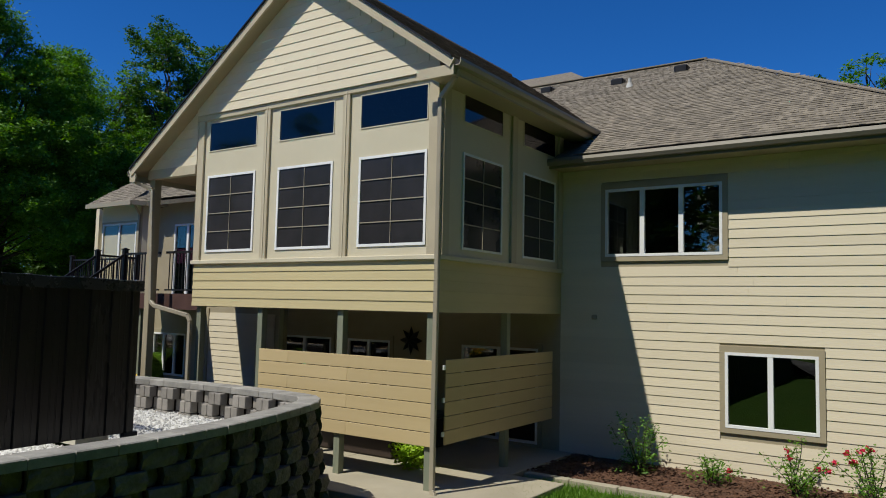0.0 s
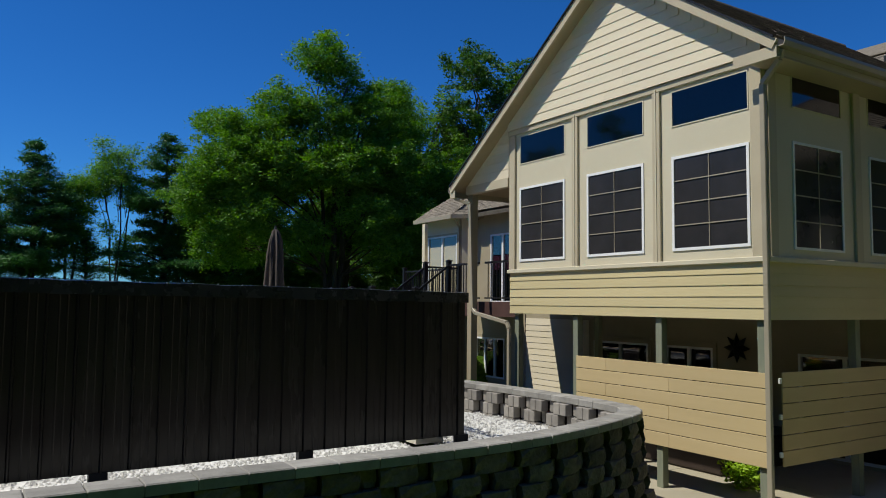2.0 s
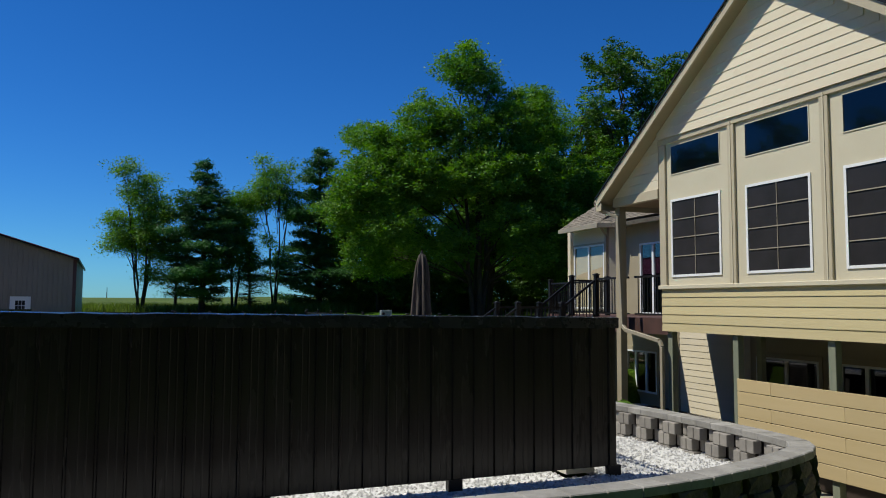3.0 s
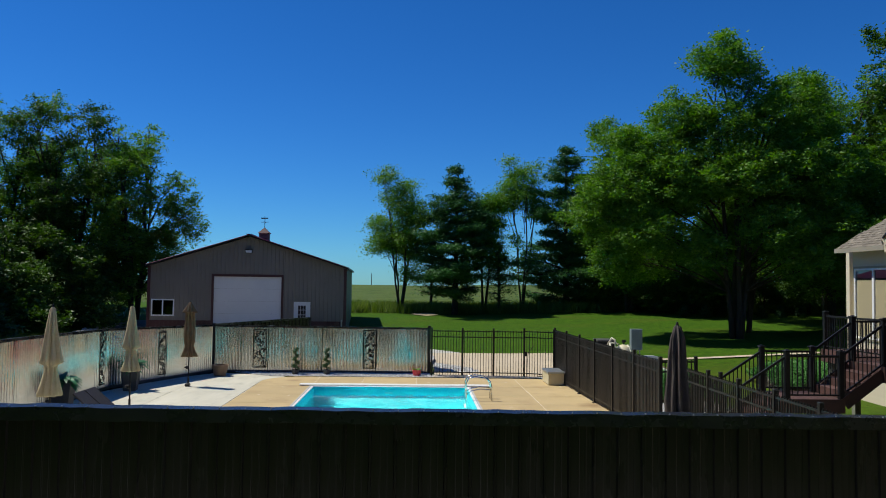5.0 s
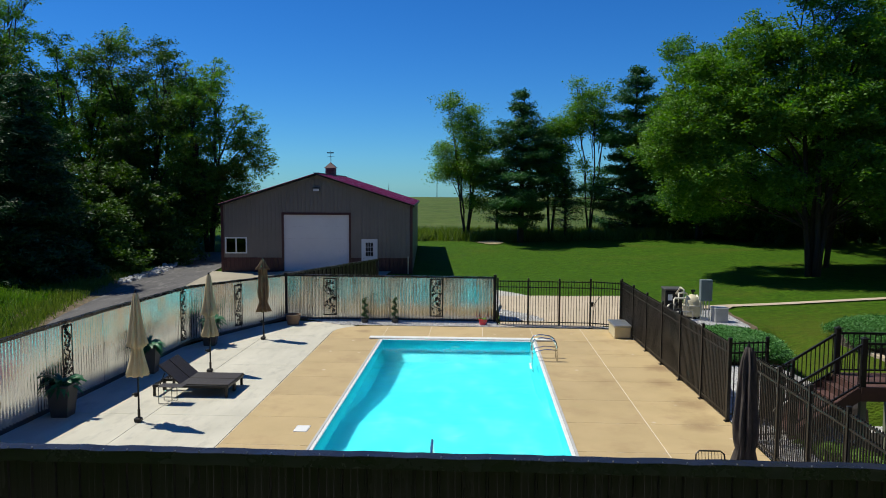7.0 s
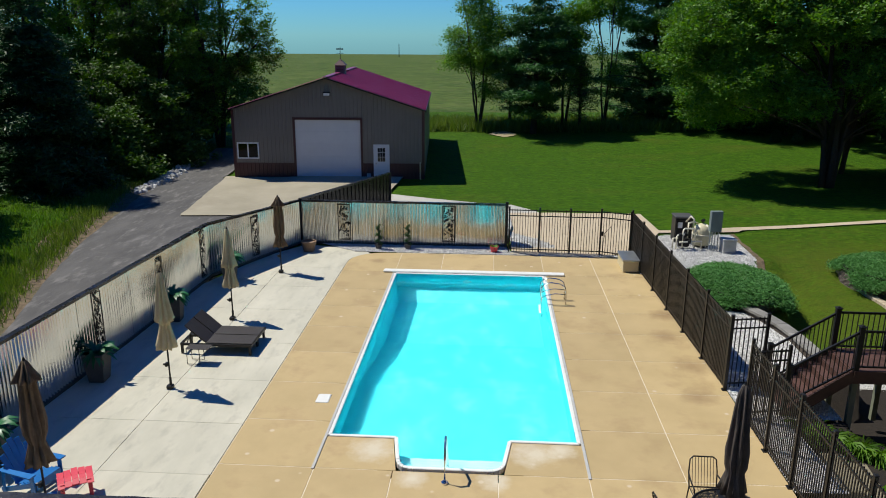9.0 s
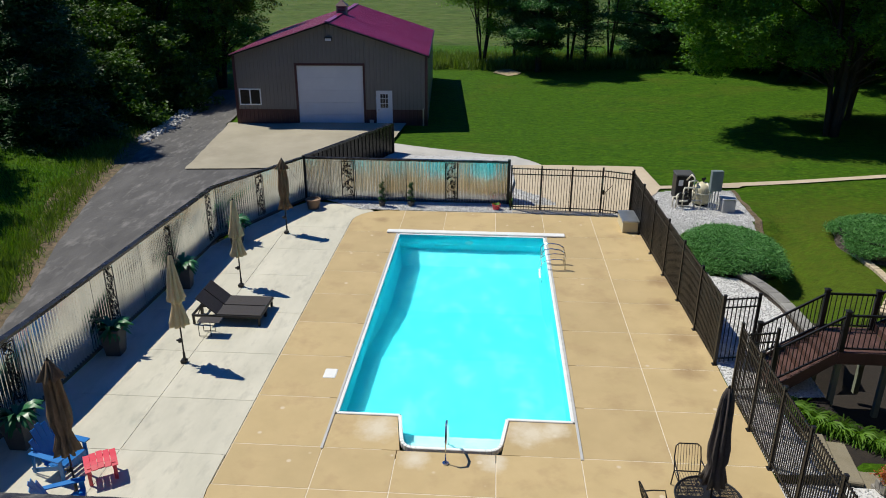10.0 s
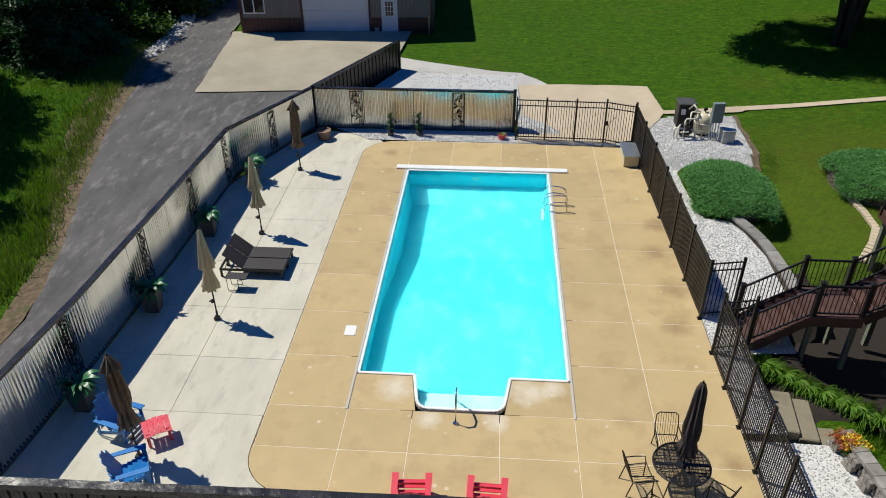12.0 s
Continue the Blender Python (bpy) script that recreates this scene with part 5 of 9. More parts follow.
def window(parent, axis, plane, a0, a1, z0, z1, lights, trim=0.10, facing=-1, frame_mat=None, glass=None, trim_mat=None, fw=0.055, bars=None, name="window", proud=0.045):
    """A framed window with so many lights side by side; trim round it; optional cross bars (rows, columns)."""
    f = facing
    frame_mat, glass, trim_mat = frame_mat or M["white"], glass or M["glass"], trim_mat or M["trim_dark"]

    def bx(bm, s0, s1, d0, d1, q0, q1, bev=0.004):
        if axis == "x":
            box(bm, (plane + f * d0, s0, q0), (plane + f * d1, s1, q1), bevel=bev)
        else:
            box(bm, (s0, plane + f * d0, q0), (s1, plane + f * d1, q1), bevel=bev)
    def ring(bm, oa, ob_, oz0, oz1, ia, ib, iz0, iz1, d0, d1):
        """A closed frame between an outer and an inner rectangle."""
        loops = []
        for d in (d0, d1):
            for q in (((oa, oz0), (ob_, oz0), (ob_, oz1), (oa, oz1)), ((ia, iz0), (ib, iz0), (ib, iz1), (ia, iz1))):
                loops.append([bm.verts.new((plane + f * d, s, z) if axis == "x" else (s, plane + f * d, z)) for s, z in q])
        for p, q in ((0, 1), (2, 3), (0, 2), (1, 3)):
            for k in range(4):
                bm.faces.new((loops[p][k], loops[p][(k + 1) % 4], loops[q][(k + 1) % 4], loops[q][k]))
        bmesh.ops.recalc_face_normals(bm, faces=bm.faces)
    bm = bm_new()
    ring(bm, a0, a1, z0, z1, a0 + fw, a1 - fw, z0 + fw, z1 - fw, -0.05, proud)
    win = part(name, bm, frame_mat, parent)
    w = (a1 - a0) / lights
    for i in range(1, lights):
        bm = bm_new()
        bx(bm, a0 + i * w - fw * 0.9, a0 + i * w + fw * 0.9, -0.05, 0.043, z0 + fw, z1 - fw)
        part("mullion", bm, frame_mat, win)
    if trim:
        bm = bm_new()
        ring(bm, a0 - trim, a1 + trim, z0 - trim, z1 + trim * 1.15, a0 + 0.001, a1 - 0.001, z0 + 0.001, z1 - 0.001, -0.01, 0.038)
        part("casing", bm, trim_mat, win)
    for i in range(lights):
        s0, s1 = a0 + i * w + fw * 0.9, a0 + (i + 1) * w - fw * 0.9
        bm = bm_new()
        bx(bm, s0, s1, -0.005, 0.003, z0 + fw, z1 - fw, 0)
        g = part("pane", bm, glass, win)
        g.visible_shadow = False
        if bars:
            rows, cols = bars
            for r in range(1, rows):
                zc = z0 + fw + (z1 - z0 - 2 * fw) * r / rows
                bm = bm_new()
                bx(bm, s0, s1, 0.004, 0.018, zc - 0.009, zc + 0.009, 0)
                part("glazing_bar", bm, M["gutter"], win)
            for c in range(1, cols):
                sc = s0 + (s1 - s0) * c / cols
                bm = bm_new()
                bx(bm, sc - 0.006, sc + 0.006, 0.006, 0.016, z0 + fw, z1 - fw, 0)
                part("glazing_bar", bm, M["gutter"], win)
    return win


WX = 18.3
PXF, PYS, PYN = 13.59, -8.0, -1.65
UW = (-11.42, -9.04, 2.92, 4.34)
LW = (-13.06, -11.45, -0.35, 1.06)
SLIDER = (4.25, 5.6, 1.95, 4.25)
LOWGLASS = (4.8, 6.45, -0.56, 0.77)
PAT1 = (-1.36, 0.62, -1.15, 0.92)
PAT2 = (-3.35, -1.95, -1.15, 0.92)
PAT3 = (-7.5, -5.5, -1.15, 0.92)


def wall_with_holes(name, axis, plane, a0, a1, z0, z1, holes, thick, material, parent, inward=1):
    """A thick wall in one closed mesh, with openings through it."""
    ss_ = sorted({a0, a1, *[v for h in holes for v in h[:2]]})
    zs_ = sorted({z0, z1, *[v for h in holes for v in h[2:]]})
    bm = bm_new()
    made = {}

    def vert(i, k, d):
        if (i, k, d) not in made:
            p = plane + (inward * thick if d else 0)
            made[(i, k, d)] = bm.verts.new((p, ss_[i], zs_[k]) if axis == "x" else (ss_[i], p, zs_[k]))
        return made[(i, k, d)]

    def solid(i, k):
        if not (0 <= i < len(ss_) - 1 and 0 <= k < len(zs_) - 1):
            return False
        s, z = (ss_[i] + ss_[i + 1]) / 2, (zs_[k] + zs_[k + 1]) / 2
        return not any(h[0] < s < h[1] and h[2] < z < h[3] for h in holes)
    for i in range(len(ss_) - 1):
        for k in range(len(zs_) - 1):
            if not solid(i, k):
                continue
            for d in (0, 1):
                bm.faces.new([vert(i, k, d), vert(i + 1, k, d), vert(i + 1, k + 1, d), vert(i, k + 1, d)])
            for ni, nk, p, q in ((i - 1, k, (i, k), (i, k + 1)), (i + 1, k, (i + 1, k), (i + 1, k + 1)), (i, k - 1, (i, k), (i + 1, k)), (i, k + 1, (i, k + 1), (i + 1, k + 1))):
                if not solid(ni, nk):
                    bm.faces.new([vert(*p, 0), vert(*q, 0), vert(*q, 1), vert(*p, 1)])
    bmesh.ops.recalc_face_normals(bm, faces=bm.faces)
    return part(name, bm, material, parent)


main_holes = [UW, LW, SLIDER, LOWGLASS, PAT1, PAT2, PAT3]
west_wall = wall_with_holes("west_wall", "x", WX + 0.003, -15.1, 6.65, -1.9, 5.05, main_holes, 0.2, M["trim_dark"], house)
bm = bm_new()
box(bm, (WX + 0.21, -15.1, -1.9), (32, -14.9, 5.05))
box(bm, (WX + 0.21, 10.4, -1.9), (32, 10.6, 5.05))
box(bm, (32.2, -15.1, -1.9), (32.4, 10.6, 5.05))
part("rear_wall", bm, M["siding"], house)
bm = bm_new()
box(bm, (WX + 0.21, -14.8, 1.6), (32, 10.2, 1.9))
part("upper_floor", bm, M["interior"], house)
bm = bm_new()
box(bm, (WX + 3.6, -14.8, -1.8), (WX + 3.7, 10.2, 5.0))
box(bm, (WX + 0.25, -14.8, -1.85), (WX + 3.6, 10.2, -1.5))
box(bm, (WX + 0.25, -14.8, 4.9), (WX + 3.6, 10.2, 5.0))
part("inner_wall", bm, M["interior"], house)
EXP = 0.182
sid_holes = [(h[0] - 0.1, h[1] + 0.1, h[2] - 0.1, h[3] + 0.115) for h in (UW, LW)]
lap_siding(west_wall, "x", WX, -15.1, -8.02, -1.32, 4.98, EXP, M["siding"], sid_holes)
lap_siding(west_wall, "x", WX, 0.85, 3.75, -1.1, 1.5, EXP, M["siding"], ())
window(house, "x", WX, *UW, 3, 0.10)
window(house, "x", WX, *LW, 2, 0.10)
for s0, s1 in ((-11.3, -11.05), (-9.3, -9.1)):
    bm = bm_new()
    box(bm, (WX + 0.3, s0, 2.6), (WX + 0.34, s1, 4.6))
    part("curtain", bm, M["curtain"], house)
window(house, "x", WX, *SLIDER, 2, 0.10)
window(house, "x", WX, *LOWGLASS, 3, 0.10)
for p in (PAT1, PAT2, PAT3):
    window(house, "x", WX, *p, 2, 0.10)
bm = bm_new()
box(bm, (WX - 0.04, 3.72, -1.4), (WX + 0.001, 3.92, 1.6), bevel=0.005)
part("corner_board", bm, M["trim_dark"], house)
bm = bm_new()
box(bm, (WX - 0.05, -8.86, 1.60), (WX, -8.74, 1.70), bevel=0.02)
part("vent_cover", bm, M["trim_dark"], house)

# the porch block
porch = thing("screened_porch", "raised gabled sunroom porch on posts with tan panels", "porch", (15.9, -4.8, -1.5))
bm = bm_new()
box(bm, (PXF + 0.02, PYS + 0.02, 1.70), (WX, PYN - 0.02, 1.95))
part("porch_floor", bm, M["soffit"], porch)
FRONT = [(-7.75, -6.23), (-5.59, -4.12), (-3.47, -1.99)]
FZ, UZ = (2.83, 4.46), (4.98, 5.61)
fholes = [(a, b, *FZ) for a, b in FRONT] + [(a, b, *UZ) for a, b in FRONT]
front_wall = wall_with_holes("front_wall", "x", PXF, PYS + 0.14, PYN, 2.64, 5.75, fholes, 0.14, M["panel"], porch)
SIDE = [(14.31, 15.70), (16.53, 17.98)]
sholes = [(a, b, 2.80, 4.52) for a, b in SIDE] + [(a, b, 5.06, 5.66) for a, b in SIDE]
side_wall = wall_with_holes("side_wall", "y", PYS, PXF, WX, 2.64, 5.95, sholes, 0.14, M["panel"], porch)
bm = bm_new()
box(bm, (PXF + 0.14, PYN - 0.14, 1.95), (WX, PYN, 5.75))
part("north_wall", bm, M["panel"], porch)
for a, b in FRONT:
    window(porch, "x", PXF, a, b, *FZ, 1, 0, glass=M["vinyl_pane"], bars=(4, 2), fw=0.048, proud=0.020)
    window(porch, "x", PXF, a, b, *UZ, 1, 0, glass=M["mesh_screen"], frame_mat=M["panel"], fw=0.02, proud=0.012)
for a, b in SIDE:
    window(porch, "y", PYS, a, b, 2.80, 4.52, 1, 0, glass=M["vinyl_pane"], bars=(4, 2), fw=0.04, proud=0.020)
    window(porch, "y", PYS, a, b, 5.06, 5.66, 1, 0, glass=M["mesh_screen"], frame_mat=M["panel"], fw=0.02, proud=0.012)
for y in (-8.0 + 0.1, -5.91, -3.80, -1.75):
    bm = bm_new()
    w = 0.10 if y in (-7.9, -1.75) else 0.085
    box(bm, (PXF - 0.05, y - w, 2.65), (PXF - 0.001, y + w, 5.66), bevel=0.006)
    part("pilaster", bm, M["trim"], porch)
    if w == 0.085:
        bm = bm_new()
        box(bm, (PXF - 0.062, y - 0.012, 2.65), (PXF - 0.051, y + 0.012, 5.72))
        part("batten", bm, M["panel"], porch)
for x in (13.75, 16.12, 18.2):
    bm = bm_new()
    box(bm, (x - 0.10, PYS - 0.05, 2.65), (x + 0.10, PYS - 0.001, 5.9), bevel=0.006)
    part("pilaster", bm, M["trim"], porch)
bm = bm_new()
box(bm, (PXF - 0.07, PYS - 0.07, 2.58), (PXF - 0.002, PYN + 0.05, 2.66), bevel=0.008)
box(bm, (PXF - 0.002, PYS - 0.07, 2.58), (WX, PYS - 0.002, 2.66), bevel=0.008)
part("sill_band", bm, M["panel"], porch)
for k in range(5):
    z0 = 1.70 + k * 0.178
    for axis, p, a, b in (("x", PXF, PYS, PYN), ("y", PYS, PXF, WX)):
        bm = bm_new()
        if axis == "x":
            prof = [(-0.022, z0), (-0.022, z0 + 0.010), (-0.008, z0 + 0.185), (0.03, z0 + 0.185), (0.03, z0)]
            ends = [[bm.verts.new((p + d, c, z)) for d, z in prof] for c in (a - 0.03, b)]
        else:
            prof = [(-0.022, z0), (-0.022, z0 + 0.010), (-0.008, z0 + 0.185), (0.03, z0 + 0.185), (0.03, z0)]
            ends = [[bm.verts.new((c, p + d, z)) for d, z in prof] for c in (a + 0.03, b)]
        for i in range(5):
            j = (i + 1) % 5
            bm.faces.new((ends[0][i], ends[0][j], ends[1][j], ends[1][i]))
        bm.faces.new(ends[0])
        bm.faces.new(ends[1][::-1])
        bmesh.ops.recalc_face_normals(bm, faces=bm.faces)
        part("apron_board", bm, M["siding_yellow"], porch)
# gable face
SL, APY, APZ = 0.70, -4.87, 8.26
EAVE_R, EAVE_L = -8.49, 0.31


def gable_top(y):
    return APZ - SL * abs(y - APY)


def gable_clip(za, zb):
    h = (APZ - 0.06 - zb) / SL
    if h <= 0.05:
        return None
    s, e = APY - h, APY + h
    return (max(s, PYS - 0.02 if za < 6.2 else s), min(e, 0.05))


lap_siding(porch, "x", PXF - 0.06, PYS, 0.05, 5.79, 8.26, 0.185, M["siding"], (), clip=gable_clip, name="gable_board")
for k in range(6):
    za = 4.75 + k * 0.2
    e0, e1 = (min(0.08, APY + (APZ - 0.02 - z) / SL) for z in (za, za + 0.194))
    bm = bm_new()
    face = [bm.verts.new((PXF - 0.02, y, z)) for y, z in ((PYN + 0.06, za), (e0, za), (e1, za + 0.194), (PYN + 0.06, za + 0.194))]
    r = bmesh.ops.extrude_face_region(bm, geom=[bm.faces.new(face)])
    bmesh.ops.translate(bm, verts=[v for v in r["geom"] if isinstance(v, bmesh.types.BMVert)], vec=(0.04, 0, 0))
    bmesh.ops.recalc_face_normals(bm, faces=bm.faces)
    part("gable_board", bm, M["siding"], porch)
bm = bm_new()
vs = [bm.verts.new(p) for p in ((PXF - 0.058, PYS, 5.80), (PXF - 0.058, PYN + 0.05, 5.80), (PXF - 0.058, PYN + 0.05, gable_top(PYN + 0.05)), (PXF - 0.058, APY, APZ), (PXF - 0.058, PYS, gable_top(PYS)))]
r = bmesh.ops.extrude_face_region(bm, geom=[bm.faces.new(vs)])
bmesh.ops.translate(bm, verts=[v for v in r["geom"] if isinstance(v, bmesh.types.BMVert)], vec=(0.12, 0, 0))
bmesh.ops.recalc_face_normals(bm, faces=bm.faces)
part("gable_wall", bm, M["siding"], porch)
bm = bm_new()
box(bm, (PXF - 0.045, PYS - 0.05, 5.67), (PXF + 0.005, PYN + 0.06, 5.79), bevel=0.006)
part("frieze_board", bm, M["trim"], porch)
bm = bm_new()
box(bm, (PXF - 0.045, PYN + 0.06, 4.54), (PXF + 0.1, 0.1, 4.75), bevel=0.006)
part("frieze_board", bm, M["trim"], porch)
# roof planes with shingles
ROOF_X0, ROOF_X1 = 13.24, 21.5


def shingles(parent, p0, along, up, length, rise, exposure, width, material, seed, name="shingles", keep=None):
    """Overlapping shingle tabs on a sloped plane: p0 lower corner, unit vectors along the eave and up the slope."""
    rnd = random.Random(seed)
    p0, along, up = Vector(p0), Vector(along).normalized(), Vector(up).normalized()
    nrm = along.cross(up).normalized()
    if nrm.z < 0:
        nrm = -nrm
    vs, fs = [], []
    rows = int(rise / exposure)
    for r in range(rows):
        x = -rnd.uniform(0, width)
        while x < length:
            w = width * rnd.uniform(0.55, 1.25)
            a, b = max(x, 0), min(x + w, length)
            x += w
            if b - a < 0.03:
                continue
            u0, u1 = r * exposure, r * exposure + exposure * 1.15
            if keep and not keep(p0 + along * ((a + b) / 2) + up * u0):
                continue
            t = rnd.uniform(0.008, 0.02)
            k = len(vs)
            for s, u, h in ((a, u0, t), (b, u0, t), (b, u1, 0.003), (a, u1, 0.003), (a, u0, 0), (b, u0, 0)):
                vs.append(tuple(p0 + along * s + up * u + nrm * h))
            fs += [(k, k + 1, k + 2, k + 3), (k + 4, k + 5, k + 1, k)]
    o = ORIGIN[parent.name]
    vs = [(v[0] - o.x, v[1] - o.y, v[2] - o.z) for v in vs]
    ob = new(name, quads(name, vs, fs, material))
    ob.parent = parent
    ORIGIN[ob.name] = o
    return tagged(ob, "overlapping brown-grey asphalt shingles", kind="stuff")


for side, ey in ((-1, EAVE_R), (1, EAVE_L)):
    bm = bm_new()
    ez = gable_top(ey) + 0.10
    tz = APZ + 0.10
    q = [(ROOF_X0, ey, ez), (ROOF_X1, ey, ez), (ROOF_X1, APY, tz), (ROOF_X0, APY, tz)]
    f = bm.faces.new([bm.verts.new(p) for p in q])
    r = bmesh.ops.extrude_face_region(bm, geom=[f])
    bmesh.ops.translate(bm, verts=[v for v in r["geom"] if isinstance(v, bmesh.types.BMVert)], vec=(0, 0, -0.14))
    bmesh.ops.recalc_face_normals(bm, faces=bm.faces)
    part("roof", bm, M["soffit"], porch)
    L = math.hypot(APY - ey, tz - ez)
    shingles(porch, (ROOF_X0 - 0.03, ey, ez + 0.012), (1, 0, 0), (0, APY - ey, tz - ez), ROOF_X1 - ROOF_X0, L, 0.143, 0.17, M["shingle"], 11 + side)
    # rake board
    bm = bm_new()
    beam(bm, (ROOF_X0 - 0.02, ey - 0.02 * side, ez - 0.09), (ROOF_X0 - 0.02, APY, tz - 0.09), 0.16, 0.045, up=(1, 0, 0))
    part("rake_board", bm, M["trim"], porch)
    bm = bm_new()
    beam(bm, (ROOF_X0 - 0.05, ey - 0.02 * side, ez + 0.015), (ROOF_X0 - 0.05, APY, tz + 0.015), 0.03, 0.045, up=(1, 0, 0))
    part("drip_edge", bm, M["black"], porch)
    # soffit return at the eave
    bm = bm_new()
    yw = PYS if side < 0 else 0.1
    zs = ez - 0.24
    box(bm, (ROOF_X0, min(ey, yw), zs - 0.03), (PXF - 0.046 if side > 0 else ROOF_X1 - 1.2, max(ey, yw), zs))
    part("eave_soffit", bm, M["soffit"], porch)
    bm = bm_new()
    box(bm, (ROOF_X0 - 0.02, min(ey, yw), zs - 0.04), (ROOF_X0 + 0.02, max(ey, yw + 0.25 * side * -1), zs + 0.14))
    part("eave_return", bm, M["trim"], porch)
    bm = bm_new()
    box(bm, (ROOF_X0 + 0.03, ey + 0.004 if side < 0 else ey - 0.03, zs + 0.001), (20.4 if side < 0 else 18.0, ey + 0.03 if side < 0 else ey - 0.004, ez - 0.005))
    part("fascia", bm, M["trim"], porch)
    # gutter
    bm = bm_new()
    gy0 = ey - 0.06 if side < 0 else ey + 0.06
    prof = [(-0.06, 0.0), (-0.07, -0.05), (-0.045, -0.12), (0.06, -0.12), (0.06, 0.0), (0.05, 0.0), (0.05, -0.105), (-0.035, -0.105), (-0.055, -0.05), (-0.05, 0.0)]
    ends = [[bm.verts.new((x, gy0 + d * (1 if side < 0 else -1), ez - 0.01 + z)) for d, z in prof] for x in (ROOF_X0, 20.4 if side < 0 else 18.0)]
    for i in range(len(prof)):
        j = (i + 1) % len(prof)
        bm.faces.new((ends[0][i], ends[0][j], ends[1][j], ends[1][i]))
    bm.faces.new(ends[0])
    bm.faces.new(ends[1][::-1])
    bmesh.ops.recalc_face_normals(bm, faces=bm.faces)
    part("gutter", bm, M["gutter"], porch)
bm = bm_new()
rod(bm, (ROOF_X0 - 0.02, APY, APZ + 0.11), (ROOF_X1, APY, APZ + 0.11), 0.05, n=8)
part("ridge_cap", bm, M["shingle"], porch)
bm = bm_new()
vs = [bm.verts.new(p) for p in ((14.0, PYS + 0.1, 5.7), (WX, PYS + 0.1, 5.7), (WX, PYN, 5.7), (14.0, PYN, 5.7))]
bm.faces.new(vs)
part("porch_ceiling", bm, M["soffit"], porch)
# posts under the porch
POSTS = [(13.70, -7.86), (13.70, -5.85), (13.70, -3.72), (13.72, -1.80), (16.13, -7.88), (16.1, -1.8)]
for x, y in POSTS:
    bm = bm_new()
    box(bm, (x - 0.07, y - 0.07, -1.25), (x + 0.07, y + 0.07, 1.70), bevel=0.006)
    part("post", bm, M["treated"], porch)
bm = bm_new()
box(bm, (13.62, -0.06, -0.9), (13.80, 0.12, 4.55), bevel=0.008)
part("post", bm, M["trim_dark"], porch, "tall painted roof post")
# screen panels hung between posts
def lapped(axis, plane, a, b, z0, h):
    """One flush board of a screen, with an open joint above it."""
    bm = bm_new()
    if axis == "x":
        box(bm, (plane - 0.014, a, z0), (plane + 0.012, b, z0 + h - 0.012), bevel=0.003)
    else:
        box(bm, (a, plane - 0.014, z0), (b, plane + 0.012, z0 + h - 0.012), bevel=0.003)
    part("screen_board", bm, M["screen_board"], porch)


for k in range(6):
    cuts = [-7.985, -4.6 if k % 2 else -6.1, -3.80]
    for a, b in zip(cuts, cuts[1:]):
        lapped("x", 13.59, a + 0.001, b - 0.001, -0.50 + k * 0.236, 0.236)
    lapped("y", -8.0, 13.90, 17.93, -0.50 + k * 0.236, 0.236)
for z in (-0.36, 0.2, 0.74):
    bm = bm_new()
    box(bm, (13.82, -8.025, z), (13.88, -7.99, z + 0.08), bevel=0.005)
    part("hinge", bm, M["white"], porch, "white metal hinge")


def downspout(parent, pts, w=0.085, d=0.07, name="downspout"):
    bm = bm_new()
    for a, b in zip(pts, pts[1:]):
        beam(bm, a, b, w, d, up=(1, 0, 0.01), bevel=0.008)
    return part(name, bm, M["gutter"], parent)


gz = gable_top(EAVE_R) - 0.05
downspout(porch, [(13.32, EAVE_R - 0.02, gz), (13.36, EAVE_R + 0.04, gz - 0.12), (13.50, -8.06, gz - 0.38), (13.50, -8.06, -1.15), (13.42, -8.22, -1.36), (13.3, -8.45, -1.42)])
glz = gable_top(EAVE_L) - 0.02
downspout(porch, [(13.25, EAVE_L + 0.02, glz), (13.3, EAVE_L - 0.1, glz - 0.15), (13.5, -0.16, 4.3), (13.5, -0.30, 1.78), (13.5, -0.42, 1.68), (13.5, -1.64, 1.49), (13.5, -1.72, 1.36), (13.5, -1.72, -0.5)])
bm = bm_new()
lathe(bm, (15.6, -4.6, 5.0), [(0.05, 0.35), (0.07, 0.33), (0.22, 0.0)], 16)
pl = part("pendant_shade", bm, M["shade_glow"], porch, "amber hanging lamp shade")

# main roof
MEX, MEZ, MSL = 17.70, 4.95, 0.558
RX, RZ = 24.9, 4.95 + 0.558 * (24.9 - 17.70)
SY, NY = -15.62, 6.4
HA = -9.42
bm = bm_new()
P = [(MEX, SY, MEZ), (MEX, NY, MEZ), (RX, NY - 7.2, RZ), (RX, HA, RZ), (32.1, SY, MEZ), (32.1, NY, MEZ)]
v = [bm.verts.new(p) for p in P]
for idx in ((0, 3, 2, 1), (0, 4, 3), (4, 5, 2, 3), (1, 2, 5)):
    bm.faces.new([v[i] for i in idx])
bmesh.ops.recalc_face_normals(bm, faces=bm.faces)
r = bmesh.ops.solidify(bm, geom=bm.faces[:], thickness=0.12)
part("main_roof", bm, M["shingle"], house)


def on_main(p):
    t = (p.x - MEX) / (RX - MEX)
    if p.y < SY + t * (HA - SY):
        return False
    if EAVE_R - 0.05 < p.y < EAVE_L and p.z < gable_top(p.y) - 0.05:
        return False
    return True


upv = Vector((RX - MEX, 0, RZ - MEZ))
shingles(house, (MEX - 0.03, SY, MEZ + 0.075), (0, 1, 0), upv, NY - SY, upv.length, 0.143, 0.17, M["shingle"], 21, keep=on_main)
